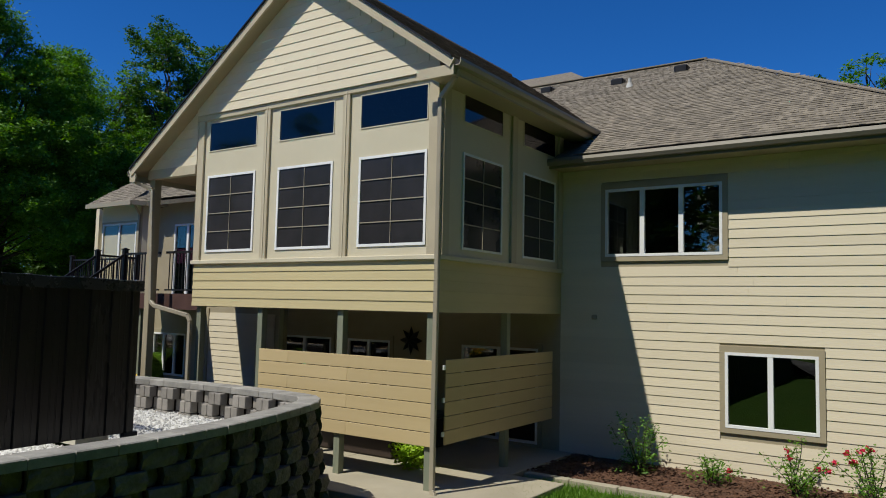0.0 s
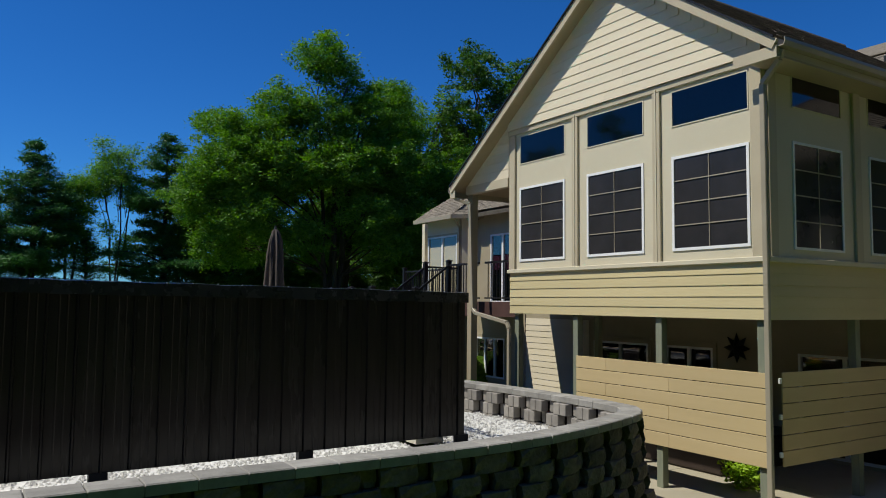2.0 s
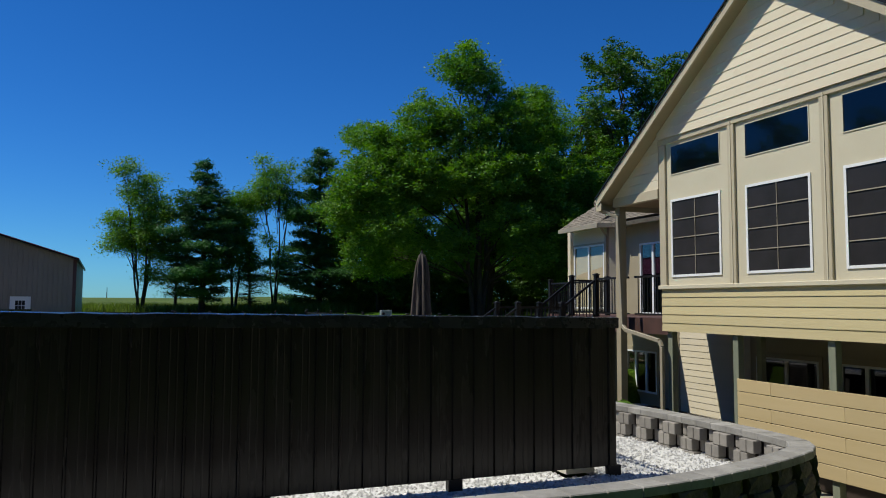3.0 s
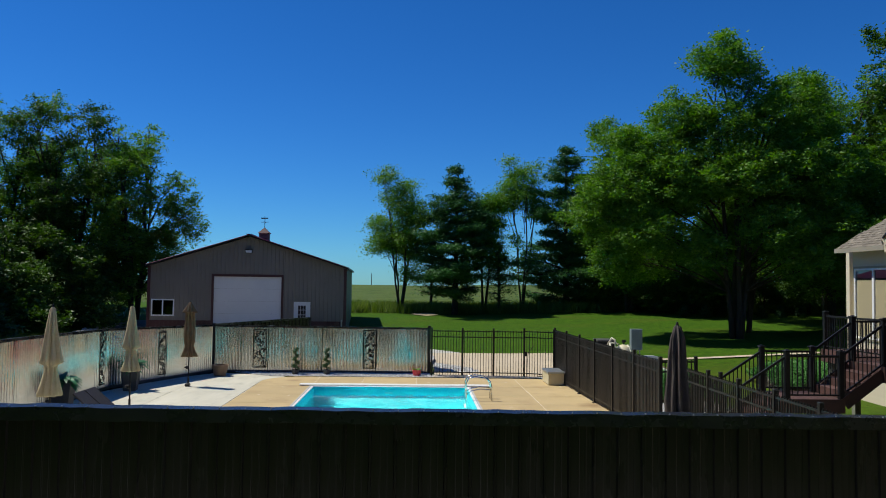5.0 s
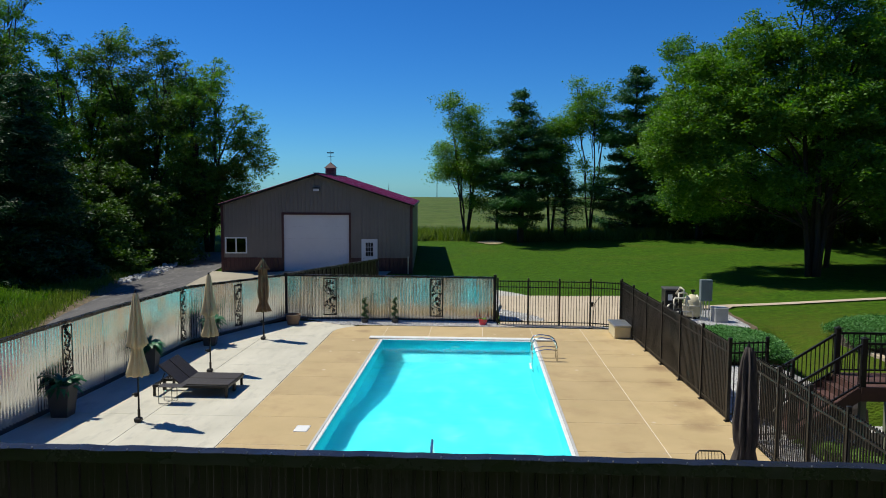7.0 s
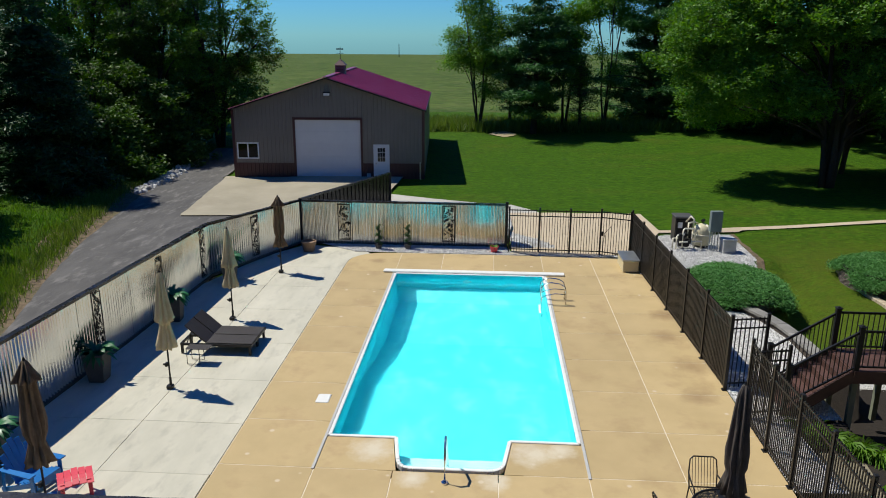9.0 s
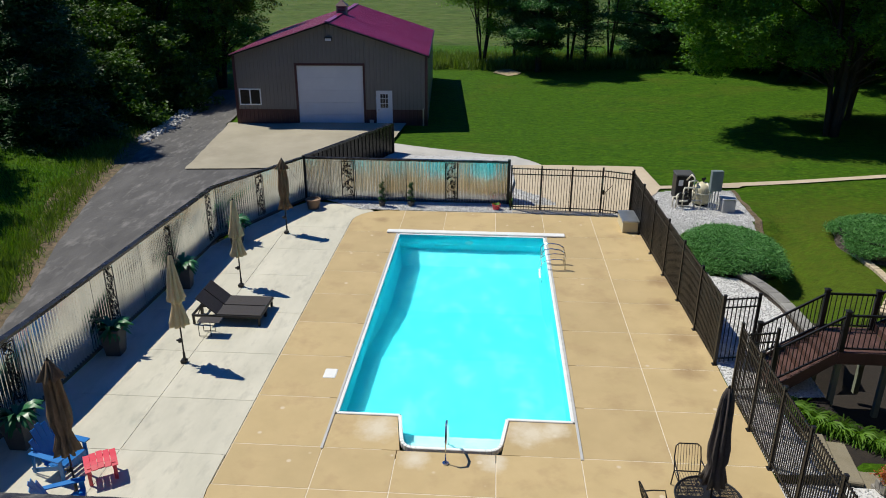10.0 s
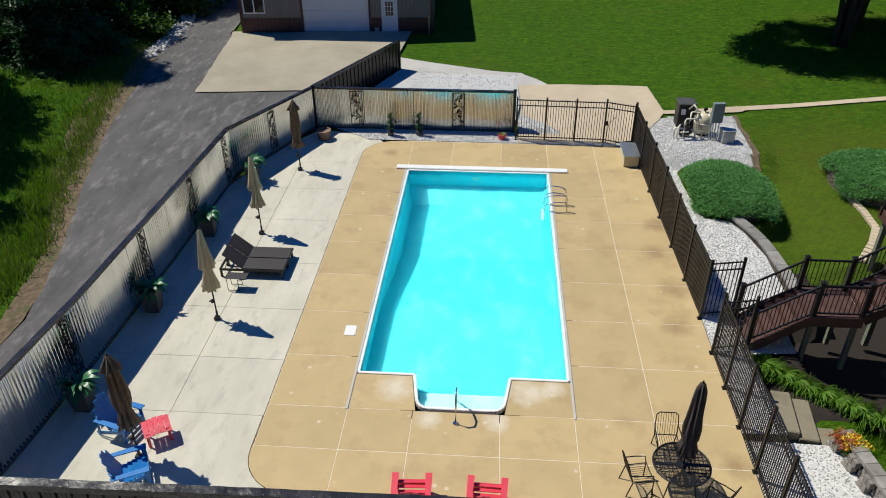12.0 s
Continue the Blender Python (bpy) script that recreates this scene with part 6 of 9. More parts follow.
for a, b in (((MEX, SY, MEZ + 0.09), (RX, HA, RZ + 0.09)), ((RX, HA, RZ + 0.09), (RX, 2, RZ + 0.09))):
    bm = bm_new()
    beam(bm, a, b, 0.3, 0.03)
    part("hip_cap", bm, M["shingle"], house)
# second, higher hip behind the porch
bm = bm_new()
c = (27.2, -3.6, 9.75)
base = [(21.0, -9.5, 6.6), (21.0, 6.0, 6.6), (33, 6.0, 6.6), (33, -9.5, 6.6)]
bv = [bm.verts.new(p) for p in base]
t1, t2 = bm.verts.new((27.2, -4.1, 10.18)), bm.verts.new((27.2, 1.0, 10.18))
bm.faces.new((bv[0], t1, t2, bv[1]))
bm.faces.new((bv[1], t2, bv[2]))
bm.faces.new((bv[2], t2, t1, bv[3]))
bm.faces.new((bv[3], t1, bv[0]))
bmesh.ops.recalc_face_normals(bm, faces=bm.faces)
part("upper_roof", bm, M["shingle"], house)
bm = bm_new()
box(bm, (MEX, SY, MEZ - 0.16), (WX, -8.05, MEZ - 0.13))
part("soffit", bm, M["soffit"], house)
bm = bm_new()
prof = [(-0.10, 0.03), (-0.12, -0.04), (-0.09, -0.11), (0.02, -0.12), (0.02, 0.03), (0.0, 0.03), (0.0, -0.10), (-0.08, -0.095), (-0.10, -0.04), (-0.085, 0.03)]
ends = [[bm.verts.new((MEX + d, y, MEZ + z)) for d, z in prof] for y in (SY, -7.9)]
for i in range(len(prof)):
    j = (i + 1) % len(prof)
    bm.faces.new((ends[0][i], ends[0][j], ends[1][j], ends[1][i]))
bm.faces.new(ends[0])
bm.faces.new(ends[1][::-1])
bmesh.ops.recalc_face_normals(bm, faces=bm.faces)
part("gutter", bm, M["dark_gutter"], house)
bm = bm_new()
box(bm, (MEX - 0.01, SY, MEZ - 0.17), (MEX + 0.025, -7.9, MEZ + 0.02))
part("fascia", bm, M["dark_gutter"], house)
for y, x in ((-8.95, 24.0), (-7.25, 23.6), (-4.8, 24.0)):
    bm = bm_new()
    z = MEZ + MSL * (x - MEX) + 0.08
    box(bm, (x - 0.17, y - 0.19, z - 0.1), (x + 0.17, y + 0.19, z + 0.12), bevel=0.035)
    part("roof_vent", bm, M["black"], house, "low black roof vent")
bm = bm_new()
x, y = 23.0, -7.8
z = MEZ + MSL * (x - MEX)
rod(bm, (x, y, z), (x, y, z + 0.32), 0.045, n=10)
rod(bm, (x, y, z), (x, y, z + 0.2), 0.13, 0.06, n=10)
part("vent_pipe", bm, M["concrete_box"], house)

# the bay at the rear corner
bay = thing("bay_wing", "angled bay wing with hipped shingle roof and tall windows", "house wing", (19.8, 8.0, -1.0))
BW = [(19.3, 6.05), (17.95, 6.9), (17.95, 9.1), (19.3, 10.0), (22, 10.0), (22, 6.05)]
bm = bm_new()
for (x1, y1), (x2, y2) in zip(BW, BW[1:]):
    beam(bm, (x1, y1, 1.9), (x2, y2, 1.9), 0.18, 6.2)
part("wall", bm, M["siding"], bay)
BE = [(19.0, 5.7), (17.4, 6.7), (17.4, 9.3), (19.0, 10.4), (23, 10.4), (23, 5.7)]
bm = bm_new()
ev = [bm.verts.new((x, y, 4.98)) for x, y in BE]
ap = bm.verts.new((21.0, 7.7, 7.6))
for i in range(len(BE)):
    bm.faces.new((ev[i], ap, ev[(i + 1) % len(BE)]))
bm.faces.new(ev)
bmesh.ops.recalc_face_normals(bm, faces=bm.faces)
part("roof", bm, M["shingle"], bay)
for a, b, seed in ((BE[1], BE[2], 31), (BE[0], BE[1], 32)):
    mid = Vector(((a[0] + b[0]) / 2, (a[1] + b[1]) / 2, 4.98))
    A, B = Vector((*a, 4.99)), Vector((*b, 4.99))
    al = (B - A).normalized()
    upd = Vector((21.0, 7.7, 7.6)) - mid
    upd = (upd - al * upd.dot(al))
    apx = Vector((21.0, 7.7, 7.6))

    def keep(p, A=A, B=B, al=al, upd=upd, apx=apx):
        h = (p - A).dot(upd.normalized()) / upd.length
        s = (p - A).dot(al)
        sa = (apx - A).dot(al)
        return sa * h - 0.05 <= s <= (B - A).length + (sa - (B - A).length) * h + 0.05
    shingles(bay, A, al, upd, (B - A).length, upd.length, 0.143, 0.17, M["shingle"], seed, keep=keep)
    bm = bm_new()
    beam(bm, A + Vector((0, 0, -0.07)), B + Vector((0, 0, -0.07)), 0.12, 0.14)
    part("gutter", bm, M["gutter"], bay)
window(bay, "x", 17.86, 7.02, 8.98, 2.1, 4.34, 2, 0.06)
downspout(bay, [(17.5, 6.75, 4.9), (17.84, 6.92, 4.6), (17.84, 6.92, 2.0)])

# ---- the barn ----
BA = radians(3.36)
barn = thing("barn", "grey steel pole barn with maroon wainscot and burgundy roof", "barn", (-5.9, 27.6, 0.4))
bc, bs = math.cos(BA), math.sin(BA)


def barn_pt(u, v, z):
    """u along the front from its middle, v back from the front."""
    return Vector((-5.87 + u * bc - v * bs, 27.62 + u * bs + v * bc, z))


HALF, EZ, PZ, DEPTH, B0 = 5.48, 4.45, 6.20, 13.4, 0.40


def bquad(bm, pts):
    bm.faces.new([bm.verts.new(p) for p in pts])


def bbox(bm, u0, u1, v0, v1, z0, z1):
    v = [bm.verts.new(barn_pt(u, w, z)) for z in (z0, z1) for u, w in ((u0, v0), (u1, v0), (u1, v1), (u0, v1))]
    for f in ((3, 2, 1, 0), (4, 5, 6, 7), (0, 1, 5, 4), (1, 2, 6, 5), (2, 3, 7, 6), (3, 0, 4, 7)):
        bm.faces.new([v[i] for i in f])


def ribs_front(u0, u1, z0, ztop, material, name):
    """Ribbed steel on the front, its upper edge following ztop(u)."""
    bm = bm_new()
    prof = []
    u = u0
    while u < u1:
        for o, h in ((0, 0), (0.015, 0.02), (0.045, 0.02), (0.06, 0)):
            if u + o < u1:
                prof.append((u + o, h))
        u += 0.229
    prof.append((u1, 0))
    a = [bm.verts.new(barn_pt(u, -h, z0)) for u, h in prof]
    b = [bm.verts.new(barn_pt(u, -h, ztop(u))) for u, h in prof]
    for i in range(len(prof) - 1):
        bm.faces.new((a[i], a[i + 1], b[i + 1], b[i]))
    return part(name, bm, material, barn)


def rake(u):
    return PZ - 0.05 - (PZ - EZ) * abs(u) / HALF


DU0, DU1, DZ = -2.02, 1.96, 3.90
MU0, MU1, MZ = 2.56, 3.48, 2.50
WU0, WU1, WZ0, WZ1 = -5.27, -4.02, 1.64, 2.58
WAIN = 1.38
ribs_front(-HALF, WU0, WAIN, rake, M["barn"], "front_sheet")
ribs_front(WU0, WU1, WZ1, rake, M["barn"], "front_sheet")
ribs_front(WU0, WU1, WAIN, lambda u: WZ0, M["barn"], "front_sheet")
ribs_front(WU1, DU0, WAIN, rake, M["barn"], "front_sheet")
ribs_front(DU0, DU1, DZ, rake, M["barn"], "front_sheet")
ribs_front(DU1, MU0, WAIN, rake, M["barn"], "front_sheet")
ribs_front(MU0, MU1, MZ, rake, M["barn"], "front_sheet")
ribs_front(MU1, HALF, WAIN, rake, M["barn"], "front_sheet")
for a, b in ((-HALF, DU0), (DU1, MU0), (MU1, HALF)):
    ribs_front(a, b, B0 - 0.1, lambda u: WAIN - 0.02, M["maroon"], "wainscot")
for a, b in ((-HALF, DU0), (DU1, MU0), (MU1, HALF)):
    bm = bm_new()
    bbox(bm, a, b, -0.035, 0.0, WAIN - 0.03, WAIN + 0.03)
    part("wainscot_trim", bm, M["maroon"], barn)
bm = bm_new()
bquad(bm, [barn_pt(-HALF, 0.05, B0 - 0.2), barn_pt(-HALF, DEPTH, B0 - 0.2), barn_pt(-HALF, DEPTH, EZ), barn_pt(-HALF, 0.05, EZ)])
bquad(bm, [barn_pt(HALF, 0.05, B0 - 0.2), barn_pt(HALF, DEPTH, B0 - 0.2), barn_pt(HALF, DEPTH, EZ), barn_pt(HALF, 0.05, EZ)])
bquad(bm, [barn_pt(-HALF, DEPTH, B0 - 0.2), barn_pt(HALF, DEPTH, B0 - 0.2), barn_pt(HALF, DEPTH, EZ), barn_pt(0, DEPTH, PZ), barn_pt(-HALF, DEPTH, EZ)])
bquad(bm, [barn_pt(-HALF, 0.3, B0 - 0.2), barn_pt(HALF, 0.3, B0 - 0.2), barn_pt(HALF, 0.3, EZ), barn_pt(0, 0.3, PZ), barn_pt(-HALF, 0.3, EZ)])
part("shell", bm, M["barn"], barn)
for u in (-HALF, HALF - 0.12):
    bm = bm_new()
    bbox(bm, u - 0.02, u + 0.14, -0.03, 0.12, B0 - 0.1, EZ - 0.03)
    part("corner_trim", bm, M["maroon"], barn)
for s in (-1, 1):
    bm = bm_new()
    n = 26
    L = DEPTH + 0.5
    prof = []
    v = -0.25
    while v < DEPTH + 0.25:
        for o, h in ((0, 0), (0.015, 0.022), (0.05, 0.022), (0.065, 0)):
            prof.append((v + o, h))
        v += 0.305
    ua, za = s * (HALF + 0.10), EZ - 0.03
    a = [bm.verts.new(barn_pt(ua, v, za + 0.06 + h)) for v, h in prof]
    b = [bm.verts.new(barn_pt(0, v, PZ + 0.06 + h)) for v, h in prof]
    for i in range(len(prof) - 1):
        bm.faces.new((a[i], a[i + 1], b[i + 1], b[i]))
    bmesh.ops.recalc_face_normals(bm, faces=bm.faces)
    part("roof", bm, M["maroon_roof"], barn, "burgundy ribbed steel roof")
    bm = bm_new()
    beam(bm, barn_pt(ua, -0.29, za + 0.01), barn_pt(0, -0.29, PZ + 0.01), 0.06, 0.24, up=(0, 1, 0))
    part("rake_trim", bm, M["black"], barn)
    bm = bm_new()
    beam(bm, barn_pt(ua, -0.25, za + 0.0), barn_pt(ua, DEPTH + 0.2, za + 0.0), 0.05, 0.14)
    part("eave_trim", bm, M["black"], barn)
bm = bm_new()
beam(bm, barn_pt(0, -0.25, PZ + 0.08), barn_pt(0, DEPTH + 0.2, PZ + 0.08), 0.3, 0.03)
part("ridge_cap", bm, M["maroon_roof"], barn)
bm = bm_new()
for i in range(5):
    z0, z1 = B0 + i * (DZ - B0) / 5, B0 + (i + 1) * (DZ - B0) / 5 - 0.005
    bbox(bm, DU0 + 0.12, DU1 - 0.12, 0.06, 0.10, z0, z1)
part("overhead_door", bm, M["barn_door"], barn, "white sectional overhead door")
bm = bm_new()
bbox(bm, DU0, DU0 + 0.12, -0.03, 0.1, B0, DZ)
bbox(bm, DU1 - 0.12, DU1, -0.03, 0.1, B0, DZ)
bbox(bm, DU0, DU1, -0.03, 0.1, DZ - 0.02, DZ + 0.12)
part("door_trim", bm, M["maroon"], barn)
bm = bm_new()
bbox(bm, MU0 + 0.06, MU1 - 0.06, -0.02, 0.05, B0 + 0.03, MZ - 0.06)
d = part("door", bm, M["barn_door"], barn, "white entry door with nine panes")
bm = bm_new()
bbox(bm, MU0, MU0 + 0.06, -0.04, 0.06, B0, MZ)
bbox(bm, MU1 - 0.06, MU1, -0.04, 0.06, B0, MZ)
bbox(bm, MU0, MU1, -0.04, 0.06, MZ - 0.06, MZ)
part("door_frame", bm, M["barn_door"], d)
for i in range(3):
    for j in range(3):
        bm = bm_new()
        u = MU0 + 0.24 + i * 0.15
        z = B0 + 1.12 + j * 0.27
        bbox(bm, u, u + 0.125, -0.026, -0.018, z, z + 0.235)
        part("pane", bm, M["mesh_screen"], d)
bm = bm_new()
p = barn_pt(MU0 + 0.14, -0.06, B0 + 1.0)
rod(bm, p, p + Vector((0, 0.05, 0)), 0.03)
part("door_knob", bm, M["chrome"], d)
bm = bm_new()
bbox(bm, WU0, WU1, -0.03, 0.03, WZ0, WZ0 + 0.07)
bbox(bm, WU0, WU1, -0.03, 0.03, WZ1 - 0.07, WZ1)
for u in (WU0, (WU0 + WU1) / 2 - 0.035, WU1 - 0.07):
    bbox(bm, u, u + 0.07, -0.03, 0.03, WZ0 + 0.07, WZ1 - 0.07)
w = part("window", bm, M["white"], barn)
for u in (WU0 + 0.07, (WU0 + WU1) / 2 + 0.035):
    bm = bm_new()
    bbox(bm, u, u + 0.52, 0.0, 0.006, WZ0 + 0.07, WZ1 - 0.07)
    part("pane", bm, M["mesh_screen"], w)
bm = bm_new()
bbox(bm, -0.2, 0.2, -0.16, 0.0, 5.22, 5.45)
l = part("flood_lamp", bm, M["black"], barn, "black flood lamp with pale lens")
bm = bm_new()
bbox(bm, -0.17, 0.17, -0.175, -0.16, 5.24, 5.38)
part("lens", bm, M["white"], l)
bm = bm_new()
bbox(bm, 2.15, 2.38, -0.05, 0.0, 0.62, 0.82)
part("wall_box", bm, M["concrete_box"], barn)
bm = bm_new()
p = barn_pt(5.25, -0.08, 0.35)
rod(bm, p, p + Vector((0, 0, 1.15)), 0.04, n=8)
part("wall_pipe", bm, M["alu"], barn, "pale pipe against the wall")
CV = 5.6
cup = thing("cupola", "small maroon-roofed cupola with weathervane", "cupola", barn_pt(0.05, CV, PZ))
bm = bm_new()
bbox(bm, -0.26, 0.36, CV - 0.31, CV + 0.31, PZ - 0.1, PZ + 0.50)
part("base", bm, M["barn"], cup)
for k in range(4):
    bm = bm_new()
    bbox(bm, -0.17, 0.27, CV - 0.33, CV - 0.31, PZ + 0.14 + k * 0.085, PZ + 0.18 + k * 0.085)
    part("louvre", bm, M["maroon"], cup)
bm = bm_new()
bot = [bm.verts.new(barn_pt(u, v, PZ + 0.50)) for u, v in ((-0.34, CV - 0.39), (0.44, CV - 0.39), (0.44, CV + 0.39), (-0.34, CV + 0.39))]
top = bm.verts.new(barn_pt(0.05, CV, PZ + 0.88))
for i in range(4):
    bm.faces.new((bot[i], bot[(i + 1) % 4], top))
bm.faces.new(bot[::-1])
part("roof", bm, M["maroon"], cup)
bm = bm_new()
c = barn_pt(0.05, CV, PZ + 0.86)
rod(bm, c, c + Vector((0, 0, 0.75)), 0.018)
rod(bm, c + Vector((-0.22, 0, 0.36)), c + Vector((0.22, 0, 0.36)), 0.014)
rod(bm, c + Vector((0, -0.22, 0.36)), c + Vector((0, 0.22, 0.36)), 0.014)
box(bm, (c.x - 0.24, c.y - 0.01, c.z + 0.58), (c.x + 0.2, c.y + 0.01, c.z + 0.65))
part("weathervane", bm, M["black"], cup)

# ---- far poles ----
for x in (-23.8, -9.2):
    pole = thing("utility_pole", "thin grey utility pole far across the field", "utility pole", (x, 210, 2.5), "poles across the field")
    bm = bm_new()
    rod(bm, (x, 210, 2.0), (x, 210, 6.3), 0.14, 0.09, n=6)
    part("shaft", bm, M["bark"], pole)

# ---- trees ----
def leaf_cloud(centres, spread, per, size, seed, droop=0.0, narrow=0.55):
    """Leaf quads in clumps round the given centres: arrays of vertices and faces."""
    g = np.random.default_rng(seed)
    c = np.repeat(np.asarray(centres, float), per, axis=0)
    n = len(c)
    off = g.normal(0, 1, (n, 3)) * np.asarray(spread)
    p = c + off
    p[:, 2] -= droop * np.abs(off[:, 0] + off[:, 1])
    u = g.normal(0, 1, (n, 3))
    u[:, 2] *= 0.45
    u /= np.linalg.norm(u, axis=1, keepdims=True)
    w = g.normal(0, 1, (n, 3))
    w[:, 2] *= 0.45
    w -= u * (u * w).sum(1, keepdims=True)
    w /= np.linalg.norm(w, axis=1, keepdims=True)
    s = size * g.uniform(0.6, 1.35, (n, 1))
    v = np.stack([p - u * s * 0.5 + w * s * narrow * 0.5, p + u * s * 0.5, p - u * s * 0.5 - w * s * narrow * 0.5], axis=1).reshape(-1, 3)
    return v


def cloud_object(name, v, material, parent, kind="", sides=3):
    n = len(v) // sides
    me = bpy.data.meshes.new(name)
    me.vertices.add(sides * n)
    me.vertices.foreach_set("co", (v - np.array(ORIGIN[parent.name])).astype(np.float32).ravel())
    me.loops.add(sides * n)
    me.loops.foreach_set("vertex_index", np.arange(sides * n, dtype=np.int32))
    me.polygons.add(n)
    me.polygons.foreach_set("loop_start", np.arange(0, sides * n, sides, dtype=np.int32))
    me.polygons.foreach_set("loop_total", np.full(n, sides, dtype=np.int32))
    me.materials.append(material)
    me.update()
    me.validate()
    ob = new(name, me)
    ob.parent = parent
    ORIGIN[ob.name] = ORIGIN[parent.name]
    return tagged(ob, kind=kind)


def limb(bm, p, q, r0, r1, rnd, n=6, bend=0.12):
    p, q = Vector(p), Vector(q)
    L = (q - p).length
    pts, rs = [], []
    off = Vector((0, 0, 0))
    for i in range(n + 1):
        t = i / n
        pts.append(p.lerp(q, t) + off + Vector((0, 0, 0.08 * L * math.sin(t * math.pi))))
        rs.append(r0 + (r1 - r0) * t)
        if 0 < i < n:
            off = off + Vector((rnd.uniform(-1, 1), rnd.uniform(-1, 1), 0)) * bend * L / n
        if i == n - 1:
            off = Vector((0, 0, 0))
    tube(bm, pts, rs, 6)


def broad_tree(x, y, height, blobs, leaves, size, seed, stems=1, material="leaf", trunk_r=0.3, label="", crown0=None, clump=0.25, z=None, name="broadleaf_tree", per=70):
    """A broadleaved tree: blobs are (dx, dy, z, rx, rz) of foliage masses, z above the ground."""
    rnd = random.Random(seed)
    g = np.random.default_rng(seed)
    z0 = ground_z(x, y) if z is None else z
    tree = thing(name, label or "tall leafy deciduous tree with dark branching trunk", "tree", (x, y, z0 - 0.1))
    bm = bm_new()
    tops = []
    for i in range(stems):
        a = i * math.tau / stems + rnd.uniform(0, 1)
        b = Vector((x + 0.3 * trunk_r * stems * math.cos(a), y + 0.3 * trunk_r * stems * math.sin(a), z0 - 0.2))
        lean = 0.10 * height if stems > 1 else 0.03 * height
        t = Vector((x + lean * math.cos(a), y + lean * math.sin(a), z0 + height * 0.78))
        limb(bm, b, t, trunk_r, trunk_r * 0.25, rnd, 9, 0.10)
        tops.append((b, t))
    vol = sum(b[3] ** 2 * b[4] for b in blobs)
    cents = []
    for dx, dy, bz, rx, rz in blobs:
        c = Vector((x + dx, y + dy, z0 + bz))
        b, t = min(tops, key=lambda s: (s[0].lerp(s[1], 0.6) - c).length)
        h = max(min((bz - 0.6 * rz - 1.0) / (height * 0.78), 0.9), 0.25)
        limb(bm, b.lerp(t, h * 0.8), c, trunk_r * 0.38, trunk_r * 0.1, rnd, 6, 0.2)
        for _ in range(7):
            e = c + Vector((rnd.uniform(-1, 1) * rx * 0.8, rnd.uniform(-1, 1) * rx * 0.8, rnd.uniform(-0.4, 0.9) * rz))
            limb(bm, c.lerp(b.lerp(t, h), rnd.uniform(0.1, 0.5)), e, trunk_r * 0.14, trunk_r * 0.03, rnd, 4, 0.2)
        k = max(int(leaves / per * rx ** 2 * rz / vol), 6)
        d = g.normal(0, 1, (k, 3))
        d /= np.linalg.norm(d, axis=1, keepdims=True)
        r = g.uniform(0.25, 1.0, (k, 1)) ** 0.4
        pts = d * r * np.array([rx, rx, rz]) * (1 + 0.20 * g.normal(0, 1, (k, 1)))
        cents.append(pts + np.array(c))
    part("trunk", bm, M["bark"], tree, smooth=True)
    cents = np.concatenate(cents)
    v = leaf_cloud(cents, (clump, clump, clump * 0.55), per, size, seed + 1, 0.2, 0.5)
    cloud_object("crown", v, M[material], tree, kind="stuff")
    return tree


def pine_tree(x, y, height, radius, seed, bare=0.18, material="needle", tiers=13, label="", leaves=16000, name="pine_tree", size=0.24, sag=0.05, up=0.22, jitter=0.45, z=None):
    """A conifer: whorls of level boughs carrying needle sprays."""
    rnd = random.Random(seed)
    g = np.random.default_rng(seed)
    z0 = ground_z(x, y) if z is None else z
    tree = thing(name, label or "dark green pine with layered boughs", "tree", (x, y, z0 - 0.1))
    bm = bm_new()
    limb(bm, (x, y, z0 - 0.2), (x + rnd.uniform(-.2, .2), y, z0 + height), 0.022 * height, 0.02, rnd, 10, 0.02)
    cents, wts = [], []
    for i in range(tiers):
        t = i / (tiers - 1)
        h = z0 + height * (bare + (0.985 - bare) * t) + rnd.uniform(-0.2, 0.2) * (t < 0.95)
        R = (radius * min(1.0, 1.45 * (1 - t)) ** 0.85 * (1 if t > 0.12 else 0.7) * rnd.uniform(0.72, 1.12) if name == "pine_tree" else radius * (1 - t) ** 0.75) + 0.25
        n = 7 if t < 0.8 else 5
        a0 = rnd.uniform(0, 6.28)
        for k in range(n):
            a = a0 + k * math.tau / n + rnd.uniform(-.3, .3)
            L = R * (1 + rnd.uniform(-jitter, jitter))
            e = Vector((x + L * math.cos(a), y + L * math.sin(a), h + up * L - sag * L * L + rnd.uniform(-.25, .25)))
            b = Vector((x, y, h + rnd.uniform(-0.03, 0.03) * height * (t < 0.9)))
            e.z += b.z - h
            limb(bm, b, e, 0.03 + 0.012 * R, 0.012, rnd, 3, 0.08)
            m = max(int(L * 4.5), 3)
            for j in range(m):
                f = 0.25 + 0.75 * (j + rnd.random()) / m
                q = b.lerp(e, f)
                s = 0.22 * L * (1.15 - f) + 0.12
                cents.append((q.x + rnd.gauss(0, s), q.y + rnd.gauss(0, s), q.z + rnd.uniform(-0.08, 0.12)))
    part("trunk", bm, M["bark"], tree, smooth=True)
    per = max(int(leaves / len(cents)), 4)
    v = leaf_cloud(cents, (0.24, 0.24, 0.13), per, size, seed + 1, 0.1, 0.24)
    cloud_object("crown", v, M[material], tree, kind="stuff")
    return tree


